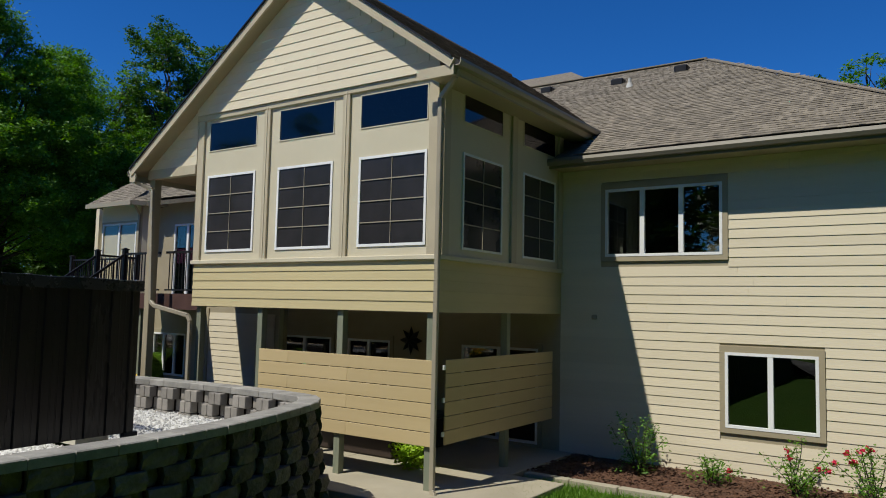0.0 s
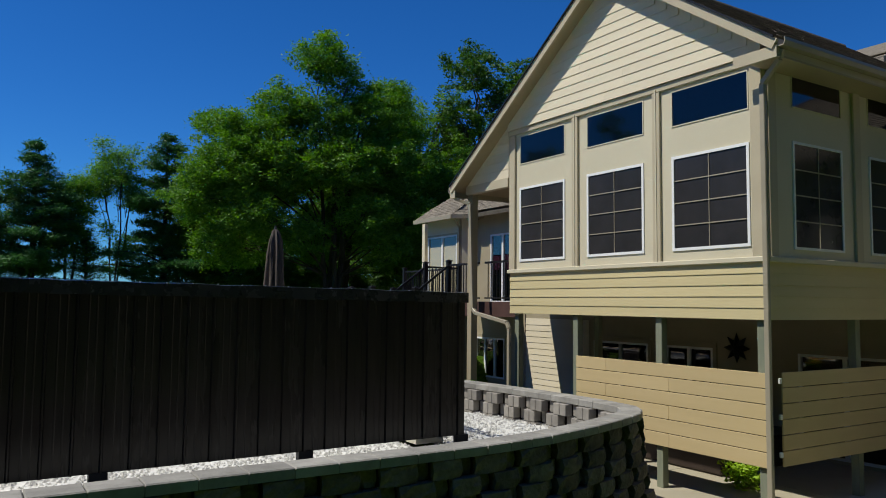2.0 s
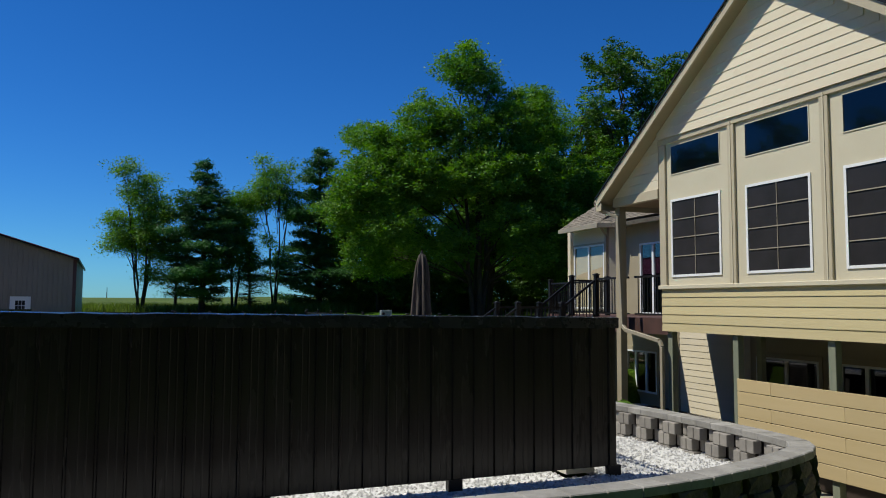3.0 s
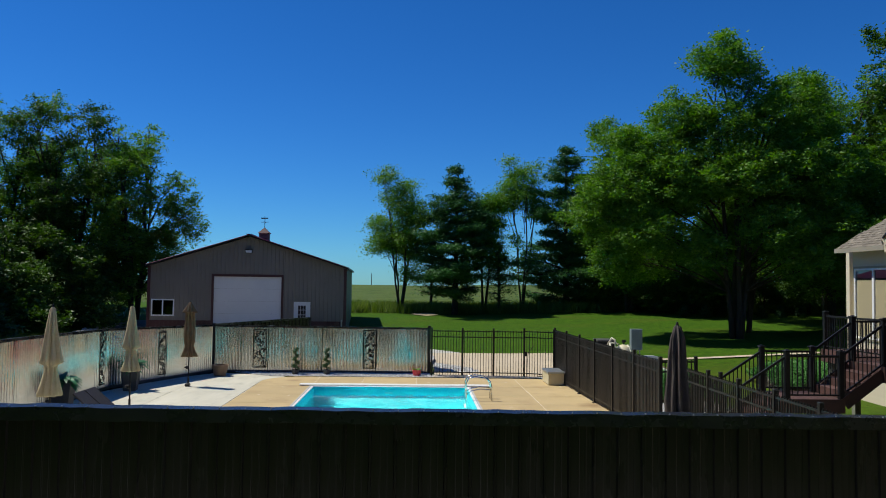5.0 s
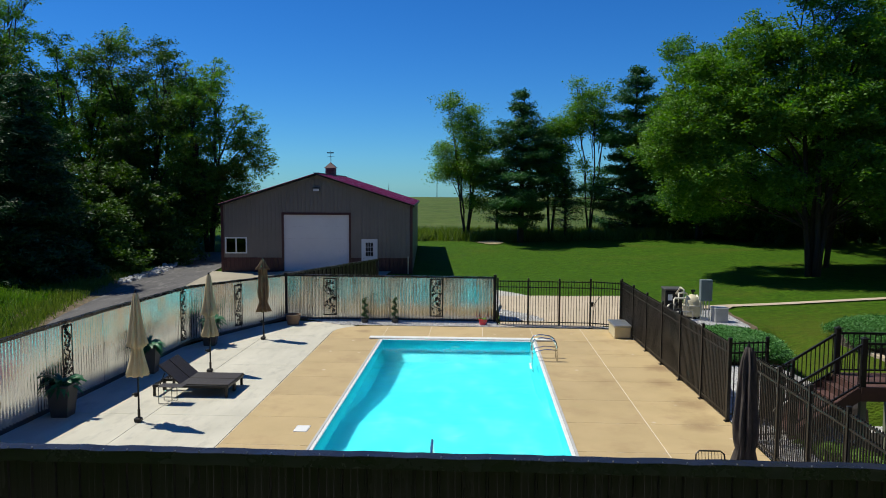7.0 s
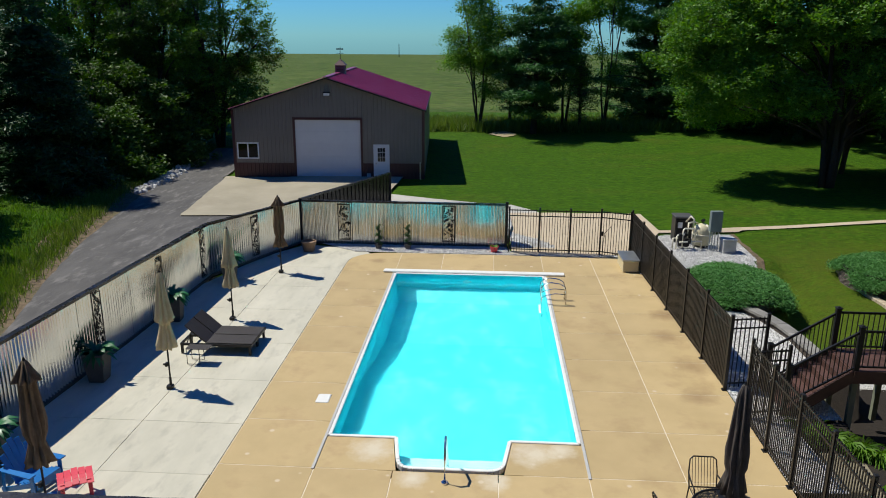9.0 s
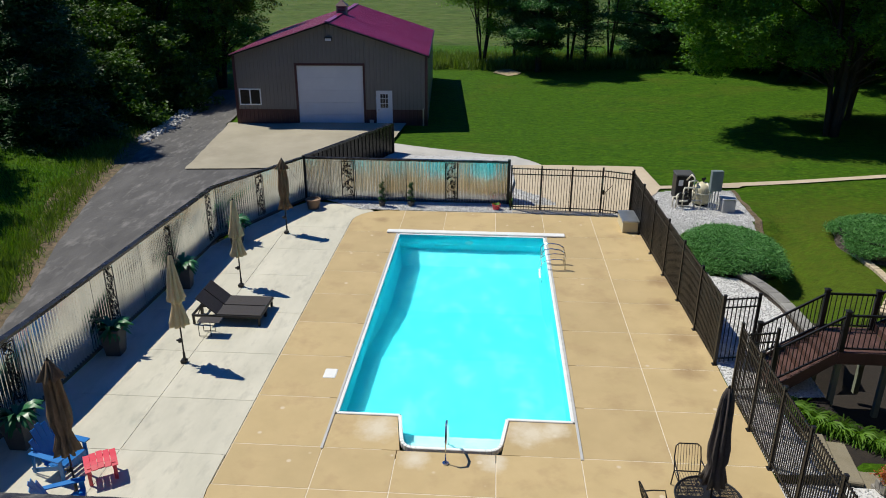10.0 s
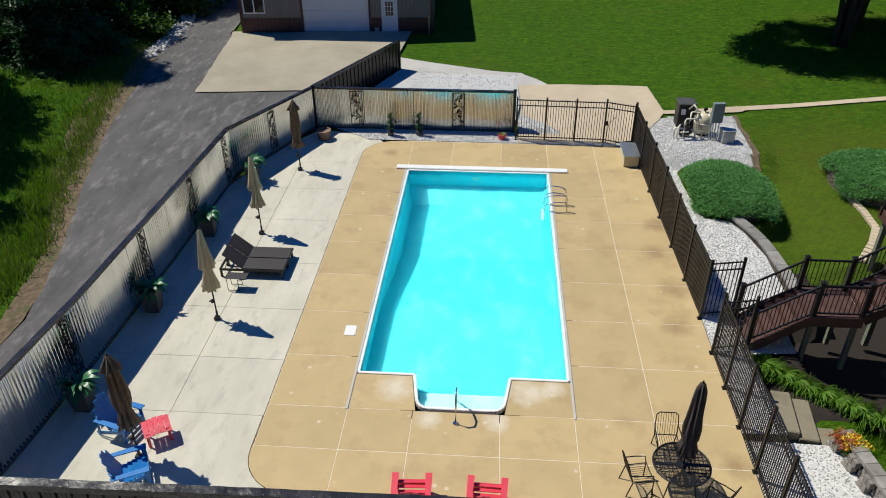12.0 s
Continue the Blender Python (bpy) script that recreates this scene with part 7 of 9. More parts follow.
def blob_set(seed, n, rx, z_lo, z_hi, r_lo, r_hi, taper=0.5):
    """Foliage masses spread over a crown that narrows towards its top."""
    rnd = random.Random(seed)
    out = []
    for i in range(n):
        t = (i + 0.5) / n
        w = rx * (1 - taper * t) * math.sqrt(rnd.random())
        a = i * 2.4 + rnd.uniform(-.4, .4)
        r = rnd.uniform(r_lo, r_hi) * (1 - 0.3 * t)
        out.append((w * math.cos(a), w * math.sin(a), z_lo + (z_hi - z_lo) * t, r, r * 0.8))
    return out


# tree row at the far edge of the lawn
broad_tree(2.4, 46, 11.5, blob_set(1, 13, 2.3, 5.0, 11.2, 0.9, 1.5, 0.3) + [(-1.9, 0, 5.6, 1.1, 0.8), (0.8, 0, 3.2, 0.9, 0.8)], 36000, 0.17, 1, stems=4, clump=0.36, per=36, trunk_r=0.10, material="leaf_light", label="slender leafy tree with several thin trunks")
pine_tree(6.7, 44, 11.6, 2.9, 2, bare=0.14, leaves=46000, tiers=13, up=0.28, size=0.30, label="tall dark green pine at the lawn edge")
broad_tree(9.2, 46, 9.6, blob_set(3, 9, 1.7, 3.8, 9.4, 0.9, 1.5, 0.4), 26000, 0.18, 3, stems=2, clump=0.34, per=36, trunk_r=0.13, material="leaf")
pine_tree(4.9, 47.5, 6.2, 1.5, 6, bare=0.25, leaves=5000, label="young pine beside the taller pine")
pine_tree(10.4, 45.5, 5.6, 1.0, 4, bare=0.2, leaves=4000, label="small slim young pine")
broad_tree(12.5, 47, 13.0, blob_set(5, 10, 1.9, 8.5, 12.8, 0.7, 1.2, 0.3) + [(0.5, 0, 4.5, 0.7, 0.7), (-0.7, 0, 6.0, 0.6, 0.6)], 22000, 0.17, 5, stems=3, clump=0.36, per=30, trunk_r=0.09, material="leaf_light", label="slender tree with pale bare lower trunks")
pine_tree(16.3, 47.5, 13.6, 4.0, 7, bare=0.06, leaves=76000, tiers=15, up=0.34, size=0.30, label="broad tall dark pine with spreading boughs")
for i, (px, py, ph, pr) in enumerate(((19.5, 50, 9.5, 2.8), (22.5, 48.5, 9.0, 2.8), (26.0, 50, 10.0, 3.0), (29.5, 49, 9.0, 2.8), (33.5, 51, 10.5, 3.0), (38, 50, 10.0, 3.0))):
    pine_tree(px, py, ph, pr, 20 + i, bare=0.12, leaves=26000, label="dark pine in the shaded tree row")
# the great tree on the lawn and its neighbours
broad_tree(21.3, 25.8, 17.4,
           [(-1.3, -0.6, 15.4, 1.5, 1.5), (-0.6, 0.6, 16.2, 1.0, 1.0), (0.6, 0.3, 14.6, 1.4, 1.3), (3.4, -0.4, 13.6, 1.5, 1.3), (4.6, 0.5, 11.6, 1.8, 1.5), (1.8, -0.8, 12.1, 1.8, 1.5), (-3.2, 0.2, 12.3, 1.9, 1.5), (-1.4, -1.2, 11.4, 1.9, 1.6),
            (-4.5, -0.6, 9.8, 2.0, 1.6), (-6.2, 0.4, 10.7, 1.3, 1.2), (-6.5, -0.4, 8.3, 2.1, 1.6), (-3.2, -1.4, 8.6, 2.0, 1.5), (-0.2, -2.0, 8.9, 2.1, 1.6), (2.9, -1.8, 9.1, 2.2, 1.7), (5.5, 0.0, 8.8, 2.1, 1.7), (-8.1, 0.4, 6.7, 1.5, 1.3),
            (-5.5, -1.2, 5.8, 1.8, 1.3), (0.9, -2.6, 6.3, 1.7, 1.3), (4.1, -2.2, 6.2, 2.0, 1.4), (6.6, 0.2, 6.0, 2.0, 1.6), (7.4, 1.0, 9.8, 1.8, 1.5), (3, 3, 9.4, 2.6, 2), (-3, 3, 8.4, 2.6, 2), (6.2, 1.5, 3.9, 1.8, 1.2),
            (-6.4, 1.5, 4.2, 1.6, 1.2), (-2.4, -1.5, 4.7, 1.4, 1.1), (2.2, -2.4, 4.5, 1.4, 1.1), (5.4, -1.5, 4.0, 1.6, 1.2), (-4, 3, 4.5, 2.0, 1.4), (0.5, 3.5, 5.0, 2.0, 1.5)],
           280000, 0.175, 40, stems=5, trunk_r=0.16, material="leaf", clump=0.27, per=100, label="great spreading lawn tree with several heavy trunks")
broad_tree(20.6, 44.0, 15.4, blob_set(41, 18, 4.0, 5.0, 14.6, 1.5, 2.3, 0.45), 84000, 0.185, 41, stems=2, trunk_r=0.18, material="leaf")
broad_tree(29.5, 31.0, 17.0, blob_set(42, 20, 5.6, 4.5, 16.0, 1.8, 2.7, 0.45), 80000, 0.18, 42, stems=2, trunk_r=0.3, material="leaf")
broad_tree(23.5, 29.5, 12.6, blob_set(43, 14, 2.8, 5.4, 11.4, 1.4, 2.0, 0.45), 50000, 0.18, 43, stems=4, trunk_r=0.15, material="leaf", label="leafy lawn tree with several leaning trunks")
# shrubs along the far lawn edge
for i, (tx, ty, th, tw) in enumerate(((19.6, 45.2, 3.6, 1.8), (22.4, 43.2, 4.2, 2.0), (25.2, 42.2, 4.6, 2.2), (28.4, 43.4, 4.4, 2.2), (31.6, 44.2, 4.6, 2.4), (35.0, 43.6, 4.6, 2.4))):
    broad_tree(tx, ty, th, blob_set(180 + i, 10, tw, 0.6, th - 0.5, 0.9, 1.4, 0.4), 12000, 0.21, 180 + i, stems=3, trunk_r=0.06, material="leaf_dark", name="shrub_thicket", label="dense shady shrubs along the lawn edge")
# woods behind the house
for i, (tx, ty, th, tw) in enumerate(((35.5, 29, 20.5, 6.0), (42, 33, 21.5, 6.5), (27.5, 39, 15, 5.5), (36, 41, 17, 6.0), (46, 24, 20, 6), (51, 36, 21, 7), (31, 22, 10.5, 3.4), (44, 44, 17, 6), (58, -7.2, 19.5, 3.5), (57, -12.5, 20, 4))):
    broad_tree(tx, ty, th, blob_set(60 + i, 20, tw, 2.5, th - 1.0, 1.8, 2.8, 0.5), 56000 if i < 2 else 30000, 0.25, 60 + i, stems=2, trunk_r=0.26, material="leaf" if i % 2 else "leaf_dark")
# woods beyond the driveway
pine_tree(-19.8, 22.5, 10.2, 3.0, 80, bare=0.02, material="spruce", tiers=24, leaves=56000, name="spruce_tree", size=0.32, sag=0.10, up=0.05, jitter=0.18, label="dense dark blue-green spruce beside the driveway")
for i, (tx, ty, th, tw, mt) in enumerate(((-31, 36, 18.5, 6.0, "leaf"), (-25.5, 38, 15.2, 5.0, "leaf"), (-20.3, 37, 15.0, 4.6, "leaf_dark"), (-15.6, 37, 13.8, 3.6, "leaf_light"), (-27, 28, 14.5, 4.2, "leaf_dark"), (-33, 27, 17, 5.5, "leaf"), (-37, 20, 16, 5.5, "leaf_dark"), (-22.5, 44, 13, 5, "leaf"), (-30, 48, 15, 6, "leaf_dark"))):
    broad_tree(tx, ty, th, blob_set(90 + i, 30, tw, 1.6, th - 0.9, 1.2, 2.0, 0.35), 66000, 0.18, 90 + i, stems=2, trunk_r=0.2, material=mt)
# thickets wear the darker leaf copy, so their shade is partly painted
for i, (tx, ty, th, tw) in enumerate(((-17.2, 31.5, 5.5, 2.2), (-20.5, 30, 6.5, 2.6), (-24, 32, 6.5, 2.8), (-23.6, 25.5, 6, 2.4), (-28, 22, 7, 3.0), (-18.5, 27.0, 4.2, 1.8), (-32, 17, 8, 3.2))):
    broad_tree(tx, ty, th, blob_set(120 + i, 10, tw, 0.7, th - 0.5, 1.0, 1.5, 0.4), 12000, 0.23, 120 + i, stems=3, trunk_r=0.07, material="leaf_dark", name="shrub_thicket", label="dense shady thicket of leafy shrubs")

# unseen trees added round the yard: window reflections, less skylight, shade on the bank
for i, (tx, ty, th, tw) in enumerate(((-20, -25, 22, 6), (-11, -29, 24, 7), (-1, -31, 25, 7), (9, -30, 25, 7), (19, -28, 24, 7), (29, -27, 23, 7), (-29, -14, 23, 7), (-31, -4, 22, 6), (-25.5, 8.5, 15, 4.5), (-33, 9, 17, 5.5), (-25.8, 16.0, 12, 2.4), (-23.4, 10.8, 11, 2.2))):
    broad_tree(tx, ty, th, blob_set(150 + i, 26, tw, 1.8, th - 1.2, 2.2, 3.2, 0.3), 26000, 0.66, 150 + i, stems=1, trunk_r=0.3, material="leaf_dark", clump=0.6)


def tufts(name, label, category, points, blade, spread, per, material, seed):
    """Grass or low growth: upright blades in tufts, as one sheet."""
    g = np.random.default_rng(seed)
    c = np.repeat(np.asarray(points, float), per, axis=0)
    n = len(c)
    b = c + np.concatenate([g.normal(0, spread, (n, 2)), np.zeros((n, 1))], axis=1)
    lean = np.concatenate([g.normal(0, 0.35, (n, 2)), np.ones((n, 1))], axis=1) * blade * g.uniform(0.5, 1.3, (n, 1))
    a = g.uniform(0, 6.28, n)
    w = np.stack([np.cos(a), np.sin(a), 0 * a], axis=1) * blade * 0.055
    v = np.stack([b - w, b + w, b + lean * 0.6 + w * 0.7, b + lean], axis=1).reshape(-1, 3)
    ob = thing(name, label, category, points[0], kind="stuff")
    cloud_object("blades", v, M[material], ob, kind="stuff", sides=4)
    return ob


rg = random.Random(77)
pts = [(px, py, ground_z(px, py)) for px, py in ((rg.uniform(-2, 42), rg.uniform(44.6, 49.5)) for _ in range(2600))]
tufts("meadow_strip", "unmown tall grass strip along the field edge", "tall grass", pts, 0.75, 0.25, 11, "tall_grass", 5)
pts = []
for _ in range(900):
    py = rg.uniform(2, 25)
    px = interp(py, [1.5, 5.2, 9.4, 14.2, 24.0], [-11.2, -11.4, -12.7, -14.0, -16.2]) - abs(rg.gauss(0, 0.8)) + 0.1
    pts.append((px, py, ground_z(px, py)))
tufts("roadside_weeds", "rough weeds and seed grass beside the driveway", "weeds", pts, 0.34, 0.2, 9, "tall_grass", 6)

pts = []
while len(pts) < 2600:
    py = rg.uniform(0, 27)
    px = interp(py, [1.5, 5.2, 9.4, 14.2, 24.0], [-11.6, -11.8, -13.2, -14.6, -16.6]) - 9.0 * rg.random() ** 1.5
    if noise.noise(Vector((px * 0.5, py * 0.5, 3))) > -0.15:
        pts.append((px, py, ground_z(px, py)))
tufts("bank_rough_grass", "uneven yellow-green rough grass on the roadside bank", "grass", pts, 0.24, 0.22, 10, "grass", 16)

# ---- deck and stairs ----
deck = thing("wood_deck", "raised red-brown deck with black railings and stairs", "deck", (14, 2, 0))
DZ_ = 1.95
for k in range(29):
    x0 = 13.97 + k * 0.145
    for y0, y1 in [(-1.6, 2.95)] if x0 < 15.2 else [(-1.6, 6.2)] if x0 < 16.1 else [(-1.6, 2.65), (3.95, 6.2)]:
        bm = bm_new()
        box(bm, (x0, y0, DZ_ - 0.04), (x0 + 0.139, y1, DZ_), bevel=0.004)
        part("deck_board", bm, M["brown_wood"], deck)
for a, b in (((13.93, -1.6, 1.60), (13.965, 2.95, 1.955)), ((13.93, 2.955, 1.60), (15.25, 2.99, 1.955)), ((15.165, 2.995, 1.60), (15.2, 6.2, 1.955)), ((15.165, 6.205, 1.60), (18.2, 6.24, 1.955))):
    bm = bm_new()
    box(bm, a, b)
    part("fascia", bm, M["brown_wood"], deck)
bm = bm_new()
for x in np.arange(14.3, 18.2, 0.45):
    box(bm, (x - 0.02, -1.55 if x < 16.1 else 4.0, 1.68), (x + 0.02, 2.9 if x < 15.2 else 6.18, 1.90))
part("joists", bm, M["treated"], deck, kind="stuff")
for x, y in ((14.1, 0.9), (14.1, 2.8), (15.35, 6.0), (17.6, 6.0)):
    bm = bm_new()
    box(bm, (x - 0.07, y - 0.07, -0.7), (x + 0.07, y + 0.07, 1.62))
    part("post", bm, M["treated"], deck)
LX0, LX1, LY0, LY1, LZ = 11.72, 13.05, 1.5, 2.8, 1.22
for k in range(9):
    x0 = LX0 + k * 0.148
    bm = bm_new()
    box(bm, (x0, LY0, LZ - 0.04), (x0 + 0.143, LY1, LZ), bevel=0.004)
    part("deck_board", bm, M["brown_wood"], deck)
bm = bm_new()
for a, b in (((LX0, LY0 - 0.03, LZ - 0.30), (LX1, LY0, LZ + 0.004)), ((LX0, LY1, LZ - 0.30), (LX1, LY1 + 0.03, LZ + 0.004)), ((LX0 - 0.03, LY0, LZ - 0.26), (LX0, LY1, LZ - 0.03))):
    box(bm, a, b)
part("landing_fascia", bm, M["brown_wood"], deck)
for x in (LX0 + 0.1, LX1 - 0.1):
    for y in (LY0 + 0.12, LY1 - 0.12):
        bm = bm_new()
        box(bm, (x - 0.06, y - 0.06, -0.6), (x + 0.06, y + 0.06, LZ - 0.05))
        part("post", bm, M["treated"], deck)
# lower flight towards the pool and upper flight to the deck
LOW_X, n_low = 10.28, 6
for i in range(n_low):
    f = (i + 1) / (n_low + 1)
    x = LX0 - (LX0 - LOW_X) * (i + 1) / n_low
    z = LZ - LZ * f
    bm = bm_new()
    box(bm, (x, LY0 + 0.02, z - 0.035), (x + (LX0 - LOW_X) / n_low + 0.03, LY1 - 0.02, z), bevel=0.004)
    t = part("tread", bm, M["brown_wood"], deck)
    bm = bm_new()
    box(bm, (x + (LX0 - LOW_X) / n_low - 0.005, LY0 + 0.04, z), (x + (LX0 - LOW_X) / n_low + 0.015, LY1 - 0.04, z + LZ / (n_low + 1) - 0.04))
    part("riser", bm, M["brown_wood"], deck)
for i in range(3):
    x = LX1 + i * 0.29
    z = LZ + (i + 1) * (DZ_ - LZ) / 4
    bm = bm_new()
    box(bm, (x, LY0 + 0.02, z - 0.035), (x + 0.31, LY1 - 0.02, z), bevel=0.004)
    part("tread", bm, M["brown_wood"], deck)
    bm = bm_new()
    box(bm, (x, LY0 + 0.04, z - 0.18), (x + 0.02, LY1 - 0.04, z - 0.036))
    part("riser", bm, M["brown_wood"], deck)
for y in (LY0 - 0.02, LY1 - 0.02):
    for (xa, za), (xb, zb) in (((LOW_X, 0.0), (LX0, LZ - 0.12)), ((LX1, LZ - 0.1), (13.95, DZ_ - 0.15))):
        bm = bm_new()
        beam(bm, (xa, y + 0.02, za), (xb, y + 0.02, zb), 0.045, 0.26, up=(0, 0, 1))
        part("stringer", bm, M["brown_wood"], deck)
bm = bm_new()
box(bm, (-0.009, -0.009, 0), (0.009, 0.009, 1.0))
BALUSTER = mesh_of("baluster", bm, M["black"])


def rail_run(p, q, h=0.95, thick=0.11, posts=(True, True)):
    """A railing from p to q (deck-level points): newels with caps, two rails, balusters."""
    P, Q = Vector(p), Vector(q)
    for c, on in ((P, posts[0]), (Q, posts[1])):
        if not on:
            continue
        bm = bm_new()
        t = thick / 2
        box(bm, (c.x - t, c.y - t, c.z - 0.25), (c.x + t, c.y + t, c.z + h + 0.10), bevel=0.006)
        box(bm, (c.x - t - 0.02, c.y - t - 0.02, c.z + h + 0.10), (c.x + t + 0.02, c.y + t + 0.02, c.z + h + 0.13), bevel=0.01)
        box(bm, (c.x - t * 0.7, c.y - t * 0.7, c.z + h + 0.13), (c.x + t * 0.7, c.y + t * 0.7, c.z + h + 0.15), bevel=0.01)
        part("newel", bm, M["black"], deck)
    for z, w in ((h, 0.05), (0.09, 0.035)):
        bm = bm_new()
        beam(bm, P + Vector((0, 0, z)), Q + Vector((0, 0, z)), 0.045, w)
        part("rail", bm, M["black"], deck)
    L = (Q - P).length
    n = int(L / 0.115)
    for i in range(1, n):
        c = P.lerp(Q, i / n)
        piece("baluster", BALUSTER, deck, (c.x, c.y, c.z + 0.09), 0, (1, 1, h - 0.09))


rail_run((LX0 + 0.05, LY1 - 0.05, LZ), (LX1 - 0.05, LY1 - 0.05, LZ))
rail_run((LX0 + 0.05, LY0 + 0.05, LZ), (LX1 - 0.05, LY0 + 0.05, LZ))
rail_run((LOW_X + 0.02, LY1 - 0.05, 0.25), (LX0 + 0.05, LY1 - 0.05, LZ), posts=(True, False))
rail_run((LOW_X + 0.02, LY0 + 0.05, 0.25), (LX0 + 0.05, LY0 + 0.05, LZ), posts=(True, False))
rail_run((LX1 - 0.05, LY1 - 0.05, LZ), (14.0, LY1 - 0.05, DZ_), posts=(False, True))
rail_run((LX1 - 0.05, LY0 + 0.05, LZ), (14.0, LY0 + 0.05, DZ_), posts=(False, True))
rail_run((14.0, LY0 + 0.05, DZ_), (14.0, 0.15, DZ_), posts=(False, False))
rail_run((14.0, -0.1, DZ_), (14.0, -1.55, DZ_), posts=(False, False))
rail_run((14.0, LY1 - 0.05, DZ_), (15.22, 2.9, DZ_), posts=(False, True))
rail_run((15.22, 2.9, DZ_), (15.22, 6.1, DZ_), posts=(False, True))

# ---- patio umbrellas ----
def umbrella(x, y, top, low, cloth, label, base=True, tiers=2, lean=0.0, z0=0.0, group="closed patio umbrellas"):
    """A closed umbrella: pole, gathered folded canopy, crank and stand."""
    um = thing("patio_umbrella", label, "umbrella", (x, y, z0), group)
    bm = bm_new()
    rod(bm, (x, y, z0 + 0.02), (x, y, z0 + top), 0.021, n=10)
    part("pole", bm, M["black"], um)
    bm = bm_new()
    H = top - low
    if tiers == 2:
        prof = [(0.02, 1.0), (0.055, 0.97), (0.085, 0.80), (0.12, 0.60), (0.165, 0.42), (0.19, 0.37), (0.11, 0.34), (0.10, 0.30), (0.15, 0.14), (0.20, 0.02), (0.18, 0.0), (0.03, 0.03)]
    elif tiers == 0:
        prof = [(0.02, 1.0), (0.05, 0.985), (0.085, 0.90), (0.10, 0.80), (0.12, 0.62), (0.15, 0.42), (0.14, 0.28), (0.11, 0.20), (0.14, 0.12), (0.19, 0.0), (0.03, 0.03)]
    else:
        prof = [(0.02, 1.0), (0.05, 0.985), (0.11, 0.90), (0.19, 0.82), (0.185, 0.81), (0.115, 0.80), (0.135, 0.60), (0.16, 0.40), (0.15, 0.28), (0.11, 0.20), (0.15, 0.11), (0.21, 0.0), (0.03, 0.03)]
    n = 64
    r0 = random.Random(int(x * 100 + y * 10))
    ph = [r0.uniform(0, 6.28) for _ in range(3)]
    rings = []
    for r, t in prof:
        ring_ = []
        for k in range(n):
            a = k * math.tau / n
            fold = 1 + (0.30 * math.sin(8 * a + ph[0] + 2.2 * t) + 0.16 * math.sin(13 * a + ph[1] - 3 * t) + 0.07 * math.sin(21 * a + ph[2] + 9 * t)) * min(1, r / 0.1)
            rr = r * fold
            ring_.append(bm.verts.new((x + rr * math.cos(a) + lean * t, y + rr * math.sin(a), z0 + low + H * t)))
        rings.append(ring_)
    for a, b in zip(rings, rings[1:]):
        for k in range(n):
            bm.faces.new((a[k], a[(k + 1) % n], b[(k + 1) % n], b[k]))
    bmesh.ops.recalc_face_normals(bm, faces=bm.faces)
    part("canopy", bm, M[cloth], um, smooth=True)
    bm = bm_new()
    rod(bm, (x, y, z0 + low + H * 0.325), (x, y, z0 + low + H * 0.345), 0.125, n=16)
    part("tie_strap", bm, M[cloth], um)
    bm = bm_new()
    rod(bm, (x, y, z0 + top - 0.01), (x, y, z0 + top + 0.05), 0.03, 0.012, n=10)
    part("finial", bm, M["black"], um)
    if base:
        bm = bm_new()
        box(bm, (x - 0.09, y - 0.05, 0.60), (x - 0.02, y + 0.05, 0.70), bevel=0.01)
        rod(bm, (x - 0.09, y, 0.65), (x - 0.14, y, 0.65), 0.03)
        part("crank", bm, M["black"], um)
        bm = bm_new()
        box(bm, (x - 0.10, y - 0.08, 0.0), (x + 0.06, y + 0.08, 0.10), bevel=0.02)
        rod(bm, (x, y, 0.08), (x, y, 0.3), 0.032, n=10)
        part("stand", bm, M["black"], um)
    return um


umbrella(-4.46, 1.90, 3.05, 1.10, "cream_cloth", "closed faded cream patio umbrella on a black pole")
umbrella(-4.48, 6.60, 2.92, 1.08, "cream_cloth", "closed faded cream patio umbrella on a black pole")
umbrella(-4.28, 11.40, 2.90, 1.02, "brown_cloth", "closed brown patio umbrella on a black pole", tiers=1)
umbrella(-4.58, -3.25, 3.10, 1.10, "brown_cloth", "closed brown patio umbrella by the blue chairs", tiers=1)
umbrella(7.58, -3.25, 3.08, 1.05, "taupe_cloth", "closed dark taupe umbrella through the patio table", base=False, tiers=0)

# ---- loungers and side table ----
def lounger(x, y):
    """A low chaise with its back raised; head towards -x."""
    ch = thing("chaise_lounge", "dark woven chaise lounge with raised back", "lounge chair", (x, y, 0), "paired chaise lounges")
    bm = bm_new()
    for yy in (-0.31, 0.31):
        box(bm, (x - 1.02, y + yy - 0.025, 0.24), (x + 1.0, y + yy + 0.025, 0.31), bevel=0.006)
    for xx in (-1.0, 0.97):
        box(bm, (x + xx - 0.025, y - 0.31, 0.24), (x + xx + 0.025, y + 0.31, 0.31), bevel=0.006)
    part("frame", bm, M["black"], ch)
    for xx in (-0.98, 0.93):
        for yy in (-0.3, 0.3):
            bm = bm_new()
            box(bm, (x + xx - 0.03, y + yy - 0.03, 0), (x + xx + 0.03, y + yy + 0.03, 0.27))
            part("leg", bm, M["black"], ch)
    bm = bm_new()
    box(bm, (x - 0.30, y - 0.30, 0.305), (x + 0.99, y + 0.30, 0.34), bevel=0.008)
    part("seat", bm, M["wicker"], ch, "dark woven sling seat")
    bm = bm_new()
    beam(bm, (x - 0.30, y, 0.33), (x - 0.86, y, 0.82), 0.60, 0.035)
    part("backrest", bm, M["wicker"], ch, "raised woven back")
    for yy in (-0.24, 0.24):
        bm = bm_new()
        rod(bm, (x - 0.72, y + yy, 0.60), (x - 0.86, y + yy, 0.28), 0.014)
        part("back_stay", bm, M["black"], ch)
    return ch


lounger(-4.05, 4.32)
